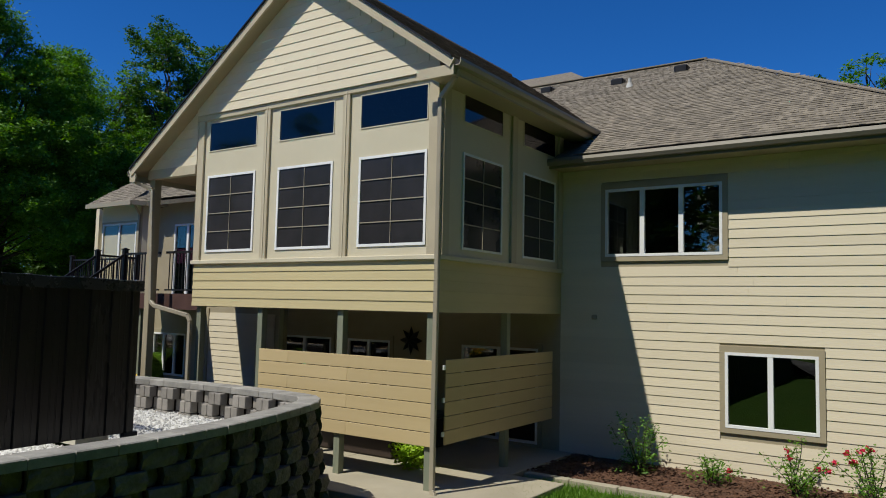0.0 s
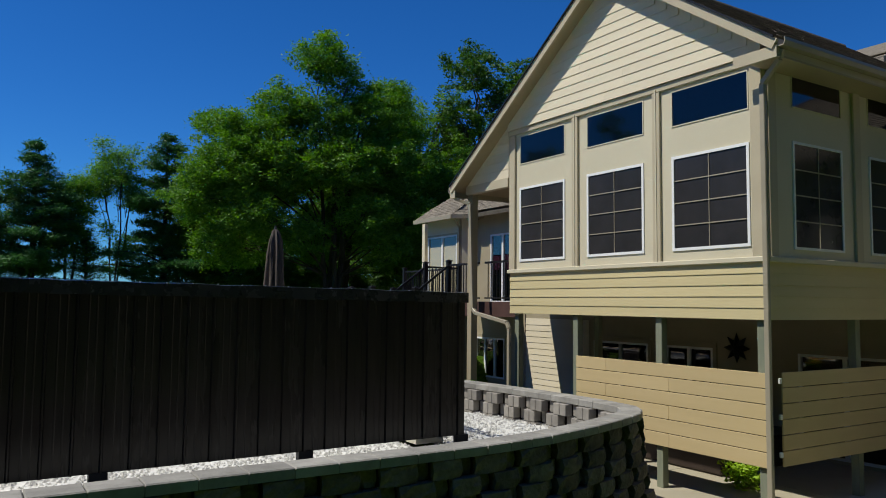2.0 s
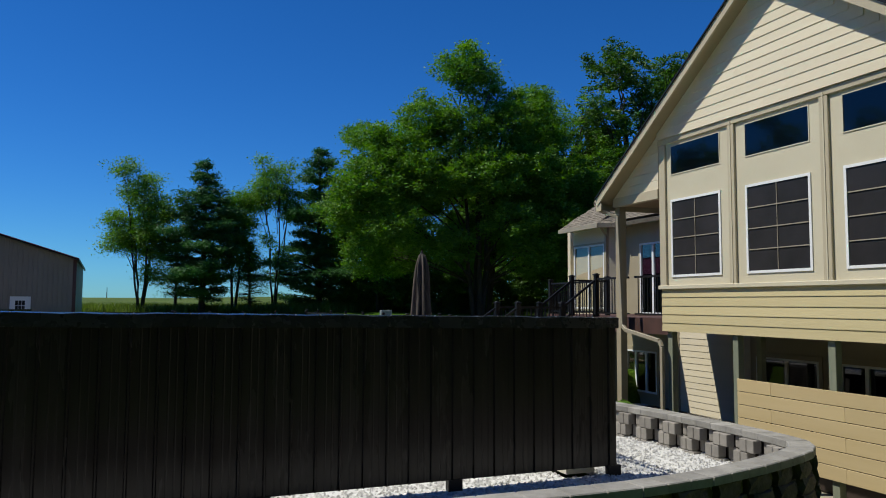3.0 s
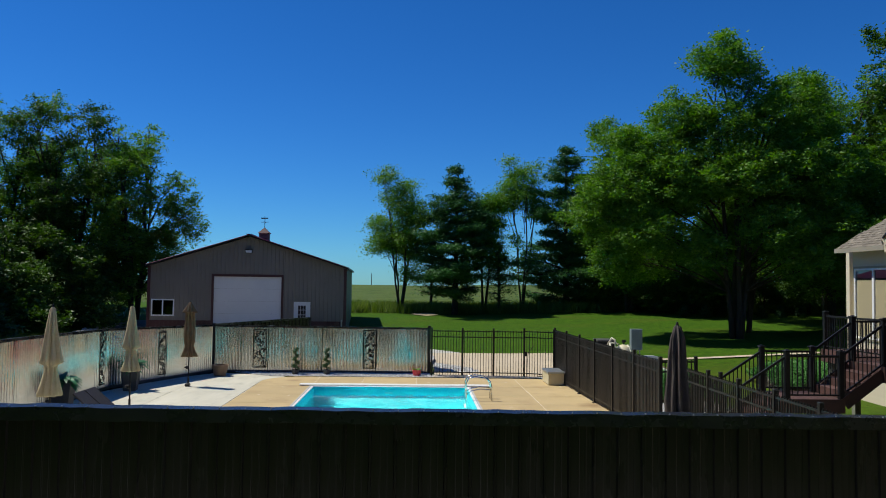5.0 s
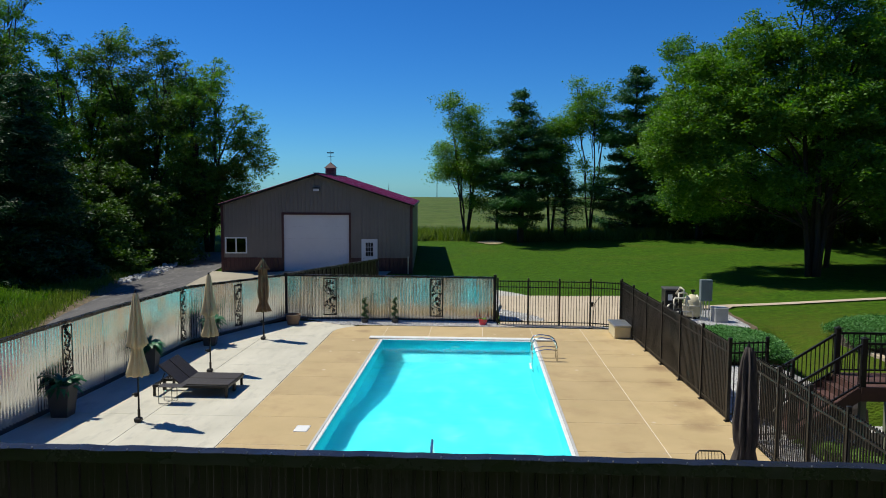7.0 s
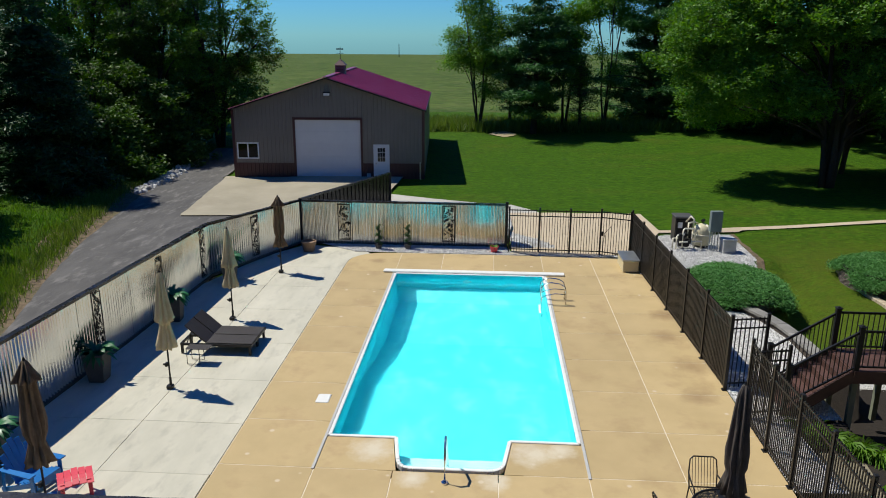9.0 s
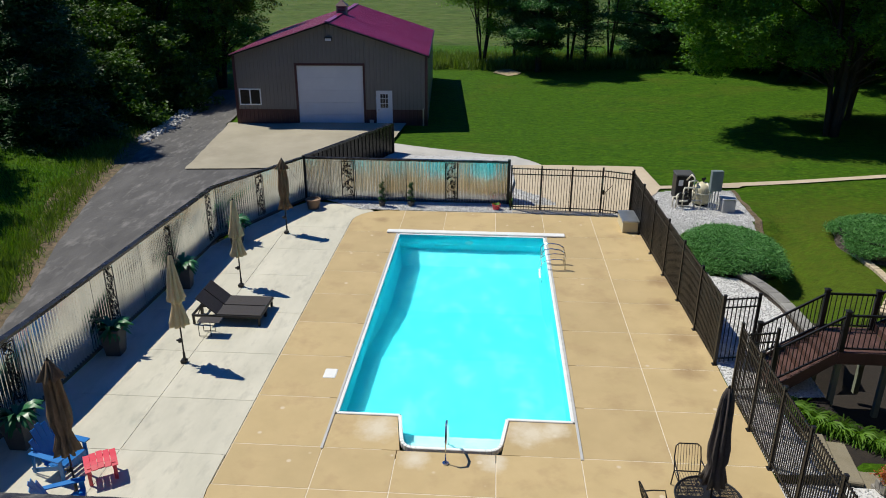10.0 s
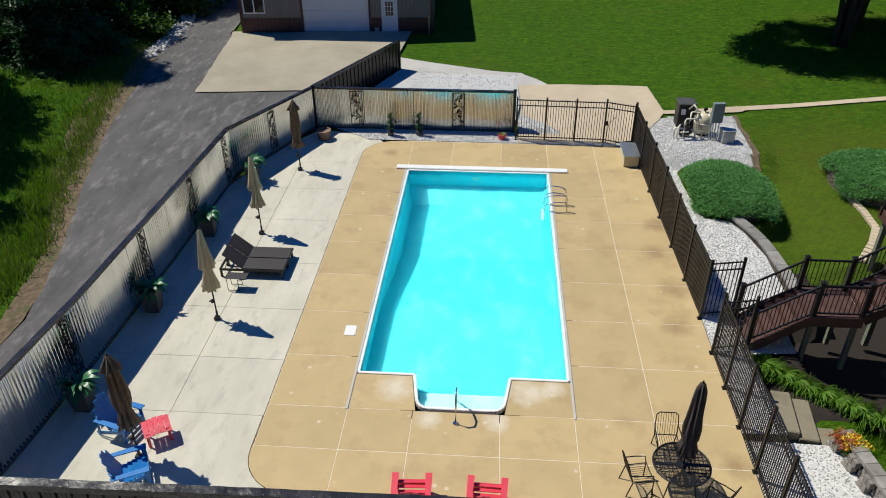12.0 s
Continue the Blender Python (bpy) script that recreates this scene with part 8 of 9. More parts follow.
lounger(-4.05, 4.97)
st = thing("side_table", "small black wire side table beside the lounges", "side table", (-4.42, 3.45, 0))
bm = bm_new()
box(bm, (-4.63, 3.28, 0.44), (-4.0, 3.62, 0.455), bevel=0.004)
part("top", bm, M["wicker"], st)
for y in (3.29, 3.61):
    bm = bm_new()
    tube(bm, [(-4.60, y, 0.44), (-4.60, y, 0.02), (-4.26, y, 0.02), (-4.26, y, 0.44)], 0.011, 6)
    part("leg", bm, M["black"], st)

# ---- adirondack chairs ----
def adirondack(x, y, turn, material, label, group):
    """A slatted garden chair, facing +y before its turn."""
    ch = thing("adirondack_chair", label, "chair", (0, 0, 0), group)
    for i in range(5):
        bm = bm_new()
        beam(bm, (-0.29, 0.30 - i * 0.11, 0.36 - i * 0.028), (0.29, 0.30 - i * 0.11, 0.36 - i * 0.028), 0.104, 0.022, up=(0, 0.25, 1), bevel=0.004)
        part("seat_slat", bm, material, ch)
    for i in range(5):
        o = (i - 2)
        topz = 1.0 - 0.05 * o * o
        bm = bm_new()
        beam(bm, (o * 0.104, -0.19, 0.24), (o * 0.136, -0.19 - 0.55 * (topz - 0.24) * 0.75, topz), 0.124 if i in (1, 2, 3) else 0.118, 0.02, up=(0, 1, 0.4), bevel=0.006)
        part("back_slat", bm, material, ch)
    bm = bm_new()
    beam(bm, (-0.33, -0.38, 0.62), (0.33, -0.38, 0.62), 0.06, 0.02, bevel=0.004)
    beam(bm, (-0.27, -0.25, 0.33), (0.27, -0.25, 0.33), 0.06, 0.02)
    part("back_brace", bm, material, ch)
    for s in (-1, 1):
        bm = bm_new()
        prism(bm, [(s * 0.36 - 0.075, 0.38), (s * 0.36 - 0.06, -0.42), (s * 0.36 + 0.05, -0.42), (s * 0.36 + 0.075, 0.38)], 0.53, 0.555)
        bmesh.ops.recalc_face_normals(bm, faces=bm.faces)
        part("armrest", bm, material, ch)
        bm = bm_new()
        box(bm, (s * 0.33 - 0.012, 0.26, 0.0), (s * 0.33 + 0.012, 0.36, 0.53), bevel=0.004)
        part("front_leg", bm, material, ch)
        bm = bm_new()
        beam(bm, (s * 0.30, 0.34, 0.33), (s * 0.30, -0.52, 0.05), 0.022, 0.10, bevel=0.004)
        part("side_rail", bm, material, ch)
        bm = bm_new()
        beam(bm, (s * 0.34, -0.36, 0.53), (s * 0.34, -0.42, 0.04), 0.022, 0.06)
        part("rear_leg", bm, material, ch)
    bm = bm_new()
    box(bm, (-0.29, 0.335, 0.20), (0.29, 0.36, 0.37), bevel=0.004)
    part("front_apron", bm, material, ch)
    ch.matrix_basis = pose(x, y, 0, 0, 0, turn)
    return ch


adirondack(-5.30, -2.45, -105, M["blue"], "bright blue slatted adirondack chair on the patio", "adirondack chairs")
adirondack(-4.45, -3.85, -62, M["blue"], "bright blue slatted adirondack chair near the steel fence", "adirondack chairs")
red_table = thing("side_table", "red slatted resin side table between the blue chairs", "side table", (-4.36, -2.65, 0))
ca, sa = math.cos(0.57), math.sin(0.57)
for k in range(5):
    o = (k - 2) * 0.125
    bm = bm_new()
    for j in range(4):
        v0, v1 = -0.26 + j * 0.13, -0.26 + (j + 1) * 0.13
        z0_, z1_ = (0.47 - 0.9 * max(-v - 0.02, 0) ** 2 - 0.02 * abs(k - 2) for v in (v0, v1))
        beam(bm, (-4.36 + o * ca - v0 * sa, -2.65 + o * sa + v0 * ca, z0_), (-4.36 + o * ca - v1 * sa, -2.65 + o * sa + v1 * ca, z1_), 0.117, 0.022)
    part("slat", bm, M["red"], red_table)
for u, v in ((-0.24, -0.18), (0.24, -0.18), (-0.24, 0.2), (0.24, 0.2)):
    bm = bm_new()
    beam(bm, (-4.36 + u * ca - v * sa, -2.65 + u * sa + v * ca, 0.0), (-4.36 + u * ca - v * sa, -2.65 + u * sa + v * ca, 0.41), 0.07, 0.025)
    part("leg", bm, M["red"], red_table)
for v in (-0.18, 0.2):
    bm = bm_new()
    beam(bm, (-4.36 - 0.26 * ca - v * sa, -2.65 - 0.26 * sa + v * ca, 0.39), (-4.36 + 0.26 * ca - v * sa, -2.65 + 0.26 * sa + v * ca, 0.39), 0.025, 0.07)
    part("apron", bm, M["red"], red_table)
adirondack(1.80, -4.1, 3, M["red"], "red slatted adirondack chair facing the pool", "adirondack chairs")
adirondack(3.40, -4.1, -2, M["red"], "red slatted adirondack chair facing the pool", "adirondack chairs")

# ---- patio table and chairs ----
TX, TY = 7.55, -3.25
table = thing("patio_table", "round black metal patio table with mesh top", "table", (TX, TY, 0))
bm = bm_new()
pts = [(TX + 0.60 * math.cos(k * math.tau / 40), TY + 0.60 * math.sin(k * math.tau / 40), 0.72) for k in range(41)]
tube(bm, pts, 0.022, 8)
part("rim", bm, M["black"], table)
for k in range(14):
    o = -0.56 + k * 0.086
    h = math.sqrt(max(0.60 ** 2 - o * o, 0.01))
    bm = bm_new()
    box(bm, (TX + o - 0.006, TY - h, 0.712), (TX + o + 0.006, TY + h, 0.724))
    part("top_bar", bm, M["black"], table)
    bm = bm_new()
    box(bm, (TX - h, TY + o - 0.006, 0.708), (TX + h, TY + o + 0.006, 0.716))
    part("top_bar", bm, M["black"], table)
bm = bm_new()
for k in range(51):
    o = -0.575 + k * 0.023
    h = math.sqrt(max(0.595 ** 2 - o * o, 0.01))
    box(bm, (TX + o - 0.004, TY - h, 0.7185), (TX + o + 0.004, TY + h, 0.7225))
    box(bm, (TX - h, TY + o - 0.004, 0.7095), (TX + h, TY + o + 0.004, 0.7135))
part("mesh_panel", bm, M["black"], table, "fine black wire mesh")
bm = bm_new()
rod(bm, (TX, TY, 0.70), (TX, TY, 0.73), 0.12, n=20)
for a in range(4):
    c, s = math.cos(a * math.pi / 2), math.sin(a * math.pi / 2)
    beam(bm, (TX + 0.08 * c, TY + 0.08 * s, 0.716), (TX + 0.58 * c, TY + 0.58 * s, 0.716), 0.07, 0.018)
part("hub", bm, M["black"], table)
for a in range(4):
    c, s = math.cos(a * math.pi / 2 + 0.785), math.sin(a * math.pi / 2 + 0.785)
    bm = bm_new()
    tube(bm, [(TX + 0.45 * c, TY + 0.45 * s, 0.70), (TX + 0.38 * c, TY + 0.38 * s, 0.40), (TX + 0.5 * c, TY + 0.5 * s, 0.0)], 0.016, 6)
    part("leg", bm, M["black"], table)


def patio_chair(x, y, turn):
    """A black steel chair with rod seat and back, facing +y before its turn."""
    ch = thing("patio_chair", "black steel-rod patio chair at the round table", "chair", (0, 0, 0), "chairs round the table")
    bm = bm_new()
    tube(bm, [(-0.25, -0.22, 0.42), (-0.25, 0.24, 0.44), (0.25, 0.24, 0.44), (0.25, -0.22, 0.42), (-0.25, -0.22, 0.42)], 0.014, 6)
    part("seat_frame", bm, M["black"], ch)
    for k in range(9):
        o = -0.22 + k * 0.055
        bm = bm_new()
        rod(bm, (o, -0.22, 0.42), (o, 0.24, 0.44), 0.005, n=5)
        part("seat_rod", bm, M["black"], ch)
    bm = bm_new()
    tube(bm, [(-0.25, -0.22, 0.42), (-0.26, -0.30, 0.70), (-0.24, -0.36, 0.92), (-0.18, -0.375, 0.97), (0.18, -0.375, 0.97), (0.24, -0.36, 0.92), (0.26, -0.30, 0.70), (0.25, -0.22, 0.42)], 0.014, 6)
    part("back_frame", bm, M["black"], ch)
    for k in range(8):
        o = -0.19 + k * 0.055
        bm = bm_new()
        tube(bm, [(o, -0.22, 0.44), (o, -0.30, 0.70), (o, -0.375, 0.96)], 0.005, 5)
        part("back_rod", bm, M["black"], ch)
    for s in (-1, 1):
        bm = bm_new()
        tube(bm, [(s * 0.26, 0.24, 0.0), (s * 0.26, 0.24, 0.44), (s * 0.28, 0.20, 0.62), (s * 0.28, -0.05, 0.65), (s * 0.26, -0.29, 0.66)], 0.014, 6)
        part("arm", bm, M["black"], ch)
        bm = bm_new()
        tube(bm, [(s * 0.25, -0.22, 0.42), (s * 0.25, -0.32, 0.0)], 0.014, 6)
        part("rear_leg", bm, M["black"], ch)
    ch.matrix_basis = pose(x, y, 0, 0, 0, turn)
    return ch


patio_chair(7.45, -2.35, 180)
patio_chair(6.68, -3.30, -80)
patio_chair(8.15, -3.9, 50)
patio_chair(6.95, -4.20, -35)

# ---- planters and pots ----
def fronds(parent, x, y, z, n, length, seed, material, width=0.10):
    """Arching strap leaves from one root."""
    rnd = random.Random(seed)
    vs, fs = [], []
    for i in range(n):
        a = rnd.uniform(0, 6.28)
        L = length * rnd.uniform(0.6, 1.1)
        up = rnd.uniform(0.5, 1.2)
        d = Vector((math.cos(a), math.sin(a), 0))
        w = Vector((-d.y, d.x, 0)) * width * rnd.uniform(0.7, 1.2)
        b = len(vs)
        for t, ww in ((0, 0.2), (0.35, 0.8), (0.7, 1.0), (1.0, 0.05)):
            p = Vector((x, y, z)) + d * (L * t * 0.75) + Vector((0, 0, L * (up * t - 0.85 * t * t)))
            vs += [tuple(p - w * ww / 2 - ORIGIN[parent.name]), tuple(p + w * ww / 2 + Vector((0, 0, 0.02)) - ORIGIN[parent.name])]
        for k in range(3):
            fs.append((b + 2 * k, b + 2 * k + 1, b + 2 * k + 3, b + 2 * k + 2))
    ob = new("leaves", quads("leaves", vs, fs, M[material], True))
    ob.parent = parent
    ORIGIN[ob.name] = ORIGIN[parent.name]
    return tagged(ob, kind="stuff")


def planter(x, y, seed, turn=0.1):
    pl = thing("tall_planter", "tall tapered charcoal planter with leafy green plant", "planter", (x, y, 0), "tall planters by the fence")
    bm = bm_new()
    lo_, hi_, H = 0.19, 0.27, 0.78
    a = [bm.verts.new((x + s * lo_, y + t * lo_, 0.0)) for s, t in ((-1, -1), (1, -1), (1, 1), (-1, 1))]
    b = [bm.verts.new((x + s * hi_, y + t * hi_, H)) for s, t in ((-1, -1), (1, -1), (1, 1), (-1, 1))]
    c = [bm.verts.new((x + s * (hi_ - 0.03), y + t * (hi_ - 0.03), H)) for s, t in ((-1, -1), (1, -1), (1, 1), (-1, 1))]
    d = [bm.verts.new((x + s * (hi_ - 0.035), y + t * (hi_ - 0.035), H - 0.08)) for s, t in ((-1, -1), (1, -1), (1, 1), (-1, 1))]
    for p, q in ((a, b), (b, c), (c, d)):
        for k in range(4):
            bm.faces.new((p[k], p[(k + 1) % 4], q[(k + 1) % 4], q[k]))
    bm.faces.new(a[::-1])
    bmesh.ops.rotate(bm, cent=(x, y, 0), matrix=Matrix.Rotation(turn, 3, "Z"), verts=bm.verts)
    part("pot", bm, M["planter"], pl)
    bm = bm_new()
    box(bm, (x - 0.22, y - 0.22, H - 0.10), (x + 0.22, y + 0.22, H - 0.07))
    part("soil", bm, M["soil"], pl)
    fronds(pl, x, y, H - 0.08, 60, 0.72, seed, "palm", 0.11)
    return pl


for i, (x, y) in enumerate(((-6.62, -1.75), (-6.48, 2.25), (-6.25, 6.45), (-5.85, 10.35))):
    planter(x, y, 200 + i, 0.05 * i)


def round_pot(x, y, r, h, material, label, plant, n, length, seed, z=0.0):
    po = thing("flower_pot", label, "flower pot", (x, y, z))
    bm = bm_new()
    lathe(bm, (x, y, z), [(r * 0.72, 0), (r * 0.9, h * 0.5), (r, h * 0.9), (r * 1.06, h * 0.9), (r * 1.06, h), (r * 0.92, h), (r * 0.9, h * 0.85)], 24)
    part("pot", bm, material, po, smooth=False)
    if n:
        fronds(po, x, y, z + h * 0.85, n, length, seed, plant, 0.06)
    return po


round_pot(-3.95, 14.35, 0.30, 0.42, M["terracotta"], "round brown clay pot beside the corrugated fence", "leaf", 0, 0.2, 1)
round_pot(3.62, 14.75, 0.17, 0.25, M["red"], "small red pot with trailing green plant", "leaf_light", 30, 0.26, 2)
for i, (x, y) in enumerate(((-1.15, 14.85), (0.06, 14.95))):
    tp = thing("spiral_topiary", "clipped spiral evergreen topiary in a dark pot", "topiary", (x, y, 0), "pair of topiaries")
    bm = bm_new()
    lathe(bm, (x, y, 0), [(0.11, 0), (0.15, 0.2), (0.13, 0.2), (0.12, 0.17)], 16)
    part("pot", bm, M["planter"], tp)
    bm = bm_new()
    rod(bm, (x, y, 0.15), (x, y, 1.0), 0.012, n=6)
    part("stem", bm, M["bark"], tp)
    cs = [(x + 0.11 * (1 - t * 0.6) * math.cos(t * 19), y + 0.11 * (1 - t * 0.6) * math.sin(t * 19), 0.22 + 0.80 * t) for t in np.linspace(0, 1, 60)]
    cloud_object("foliage", leaf_cloud(cs, (0.035, 0.035, 0.03), 26, 0.045, 300 + i), M["spruce"], tp, kind="stuff")
chest = thing("storage_chest", "low brushed metal storage chest at the fence corner", "storage box", (8.7, 13, 0))
bm = bm_new()
box(bm, (8.42, 12.42, 0.02), (9.0, 13.65, 0.42), bevel=0.01)
part("body", bm, M["tank"], chest)
bm = bm_new()
box(bm, (8.39, 12.39, 0.42), (9.03, 13.68, 0.50), bevel=0.015)
part("lid", bm, M["alu"], chest, "grey metal lid")

# ---- pool equipment ----
EZQ = 0.36
heater = thing("pool_heater", "tall black pool heater cabinet on the gravel", "pool heater", (11.35, 15.9, EZQ))
bm = bm_new()
box(bm, (11.0, 15.55, EZQ), (11.7, 16.25, EZQ + 1.02), bevel=0.04)
part("cabinet", bm, M["black"], heater)
bm = bm_new()
box(bm, (10.97, 15.52, EZQ + 1.02), (11.73, 16.28, EZQ + 1.10), bevel=0.03)
part("lid", bm, M["planter"], heater)
bm = bm_new()
box(bm, (11.1, 15.535, EZQ + 0.62), (11.28, 15.549, EZQ + 0.86))
part("label_plate", bm, M["white"], heater)
filt = thing("pool_filter", "beige domed pool filter tank with clamp ring", "pool filter", (11.9, 15.0, EZQ))
bm = bm_new()
lathe(bm, (11.95, 15.05, EZQ + 0.08), [(0.30, 0), (0.36, 0.10), (0.37, 0.42), (0.36, 0.62), (0.28, 0.78), (0.12, 0.86), (0.02, 0.88)], 24)
part("tank", bm, M["tank"], filt, smooth=True)
bm = bm_new()
lathe(bm, (11.95, 15.05, EZQ + 0.50), [(0.36, 0), (0.395, 0.01), (0.395, 0.05), (0.36, 0.06)], 24)
part("clamp_ring", bm, M["pvc"], filt)
bm = bm_new()
lathe(bm, (11.95, 15.05, EZQ), [(0.28, 0), (0.32, 0.08), (0.2, 0.08)], 20)
part("foot", bm, M["black"], filt)
bm = bm_new()
rod(bm, (11.95, 15.05, EZQ + 0.94), (11.95, 15.05, EZQ + 1.08), 0.03)
rod(bm, (11.90, 15.0, EZQ + 1.08), (12.0, 15.1, EZQ + 1.08), 0.06)
part("gauge", bm, M["black"], filt)
pump = thing("pool_pump", "pool pump with cream pipes and valves", "pool pump", (11.2, 14.6, EZQ))
bm = bm_new()
rod(bm, (10.95, 14.75, EZQ + 0.18), (11.35, 14.70, EZQ + 0.18), 0.12, n=16)
rod(bm, (11.30, 14.72, EZQ + 0.10), (11.30, 14.72, EZQ + 0.42), 0.10, n=16)
part("motor", bm, M["black"], pump)
for pts in ([(11.30, 14.72, 0.42), (11.30, 14.72, 0.95), (11.32, 14.8, 1.02), (11.6, 15.0, 1.02), (11.75, 15.1, 0.95)],
            [(11.05, 14.45, 0.10), (11.05, 14.45, 0.80), (11.1, 14.5, 0.86), (11.5, 14.55, 0.86), (11.55, 14.55, 0.8), (11.55, 14.55, 0.05)],
            [(10.8, 14.4, 0.05), (10.8, 14.4, 0.55), (10.85, 14.45, 0.60), (11.2, 14.6, 0.60)],
            [(10.7, 14.55, 0.05), (10.7, 14.55, 0.45), (10.9, 14.6, 0.45)],
            [(11.6, 15.0, 0.05), (11.55, 14.9, 1.15), (11.5, 15.2, 1.2), (11.4, 15.5, 0.9)],
            [(11.8, 14.5, 0.05), (11.8, 14.5, 0.35), (11.3, 14.4, 0.35), (10.9, 14.3, 0.35)],
            [(12.05, 14.75, 0.05), (12.15, 14.75, 0.7), (12.05, 14.9, 0.95)]):
    bm = bm_new()
    tube(bm, [(a, b, c + EZQ) for a, b, c in pts], 0.034, 8)
    part("pipe", bm, M["pvc"], pump, smooth=True)
for a, b, c in ((11.3, 14.4, 0.35), (11.2, 14.6, 0.6), (10.95, 14.45, 0.6)):
    bm = bm_new()
    rod(bm, (a, b - 0.06, c + EZQ), (a, b + 0.06, c + EZQ), 0.07, n=12)
    part("valve", bm, M["black"], pump)
elec = thing("electrical_panel", "grey-green electrical panel raised on conduit posts", "electrical panel", (12.3, 14.4, EZQ))
bm = bm_new()
box(bm, (12.02, 14.30, 1.15), (12.48, 14.50, 1.98), rz=0.12, bevel=0.015)
part("cabinet", bm, M["grey_metal"], elec)
for x in (12.08, 12.18, 12.28, 12.40):
    bm = bm_new()
    rod(bm, (x, 14.42, EZQ - 0.1), (x, 14.42, 1.2), 0.024)
    part("conduit", bm, M["alu"], elec)
ub = thing("utility_box", "square grey concrete utility box on gravel", "utility box", (12.75, 14.3, EZQ))
bm = bm_new()
box(bm, (12.5, 14.05, EZQ - 0.02), (13.02, 14.55, EZQ + 0.52), rz=0.1, bevel=0.02)
part("body", bm, M["concrete_box"], ub)
bm = bm_new()
box(bm, (12.48, 14.03, EZQ + 0.52), (13.04, 14.57, EZQ + 0.57), rz=0.1, bevel=0.015)
part("lid", bm, M["concrete_box"], ub)

# ---- juniper beds ----
def juniper_bed(x, y, rx, ry, z0, z1, n, seed, wall_from, wall_to):
    """A low mat of juniper spilling over a block-edged bed."""
    jb = thing("juniper_shrub", "low spreading green juniper over a block-edged bed", "shrub", (x, y, z0))
    g = np.random.default_rng(seed)
    a = g.uniform(0, 6.28, n)
    r = np.sqrt(g.uniform(0, 1, n)) * (1 + 0.11 * np.cos(4 * a + math.pi) + 0.03 * np.sin(7 * a + 1))
    top = z1 - 0.30 * r ** 4 + g.normal(0, 0.03, n)
    c = np.stack([x + rx * r * np.cos(a), y + ry * r * np.sin(a), top], axis=1)
    cloud_object("foliage", leaf_cloud(c, (0.10, 0.10, 0.05), 40, 0.10, seed, 0.2, 0.24), M["juniper"], jb, kind="stuff")
    bm = bm_new()
    rings = []
    for k in range(25):
        t = k * math.tau / 24
        rings.append((x + rx * 0.93 * math.cos(t), y + ry * 0.93 * math.sin(t)))
    prism(bm, rings[:-1], z0 - 1.1, z1 - 0.14)
    part("soil", bm, M["soil"], jb)
    wl_ = thing("bed_wall", "low grey block edging wall round the juniper", "garden wall", (x, y, z0 - 0.2))
    me_ = BLOCKS[2]
    for row in range(6):
        t = wall_from + 0.04 * (row % 2)
        while t < wall_to:
            px, py = x + (rx * 0.9) * math.cos(t), y + (ry * 0.9) * math.sin(t)
            piece("block", me_, wl_, (px, py, z0 - 1.02 + row * BH), t + math.pi / 2)
            t += 0.40 / math.hypot(rx * math.sin(t), ry * math.cos(t))
    return jb


juniper_bed(11.95, 10.3, 1.5, 2.05, 0.15, 0.62, 5200, 401, -1.75, 0.9)
juniper_bed(17.7, 11.1, 2.0, 1.85, 0.42, 0.95, 4000, 402, 2.2, 5.2)
capw = thing("garden_wall", "curved low wall with flat grey capstones", "garden wall", (12.3, 6.6, 0))
pts = [(11.65, 8.5), (12.0, 7.62), (12.2, 6.9), (12.3, 6.2), (12.36, 5.4), (12.4, 4.6), (12.42, 3.9)]
for (x1, y1), (x2, y2) in zip(pts, pts[1:]):
    bm = bm_new()
    beam(bm, (x1, y1, 0.20), (x2 - 0.01 * (x2 - x1), y2 - 0.01 * (y2 - y1), 0.20), 0.36, 0.10, bevel=0.012)
    part("cap_stone", bm, M["capstone"], capw)
    bm = bm_new()
    beam(bm, (x1, y1, -0.42), (x2, y2, -0.42), 0.26, 1.14)
    part("wall_course", bm, M["block"], capw)
edge = thing("brick_edging", "narrow curved tan brick edging along the lawn", "edging", (15.9, 9, 0.2))
pts = [(16.27, 12.4), (16.15, 11.4), (16.12, 10.4), (16.28, 9.1), (16.26, 8.0), (15.75, 7.0), (15.1, 6.1)]
for (x1, y1), (x2, y2) in zip(pts, pts[1:]):
    for k in range(5):
        a = Vector((x1, y1, 0)).lerp(Vector((x2, y2, 0)), k / 5)
        b = Vector((x1, y1, 0)).lerp(Vector((x2, y2, 0)), (k + 0.94) / 5)
        gz_ = ground_z(a.x, a.y) + 0.04
        bm = bm_new()
        beam(bm, (a.x, a.y, gz_), (b.x, b.y, gz_), 0.24, 0.12, bevel=0.015)
        part("brick", bm, M["walk"], edge)

# ---- growth by the steps ----
for i, (x, y) in enumerate(((10.55, 1.0), (10.75, 0.80), (10.98, 0.58), (11.2, 0.36), (11.45, 0.16), (11.72, -0.04), (12.0, -0.25), (12.28, -0.46), (12.55, -0.66), (12.85, -0.86))):
    dl = thing("daylily_clump", "arching green daylily clump by the stone steps", "plant", (x, y, -0.05), "daylilies by the steps")
    fronds(dl, x, y, -0.06, 170, 0.60, 500 + i, "grass", 0.024)
steps = thing("stone_steps", "weathered flat stone steps leading down from the deck", "steps", (11.5, -1.4, -0.4))
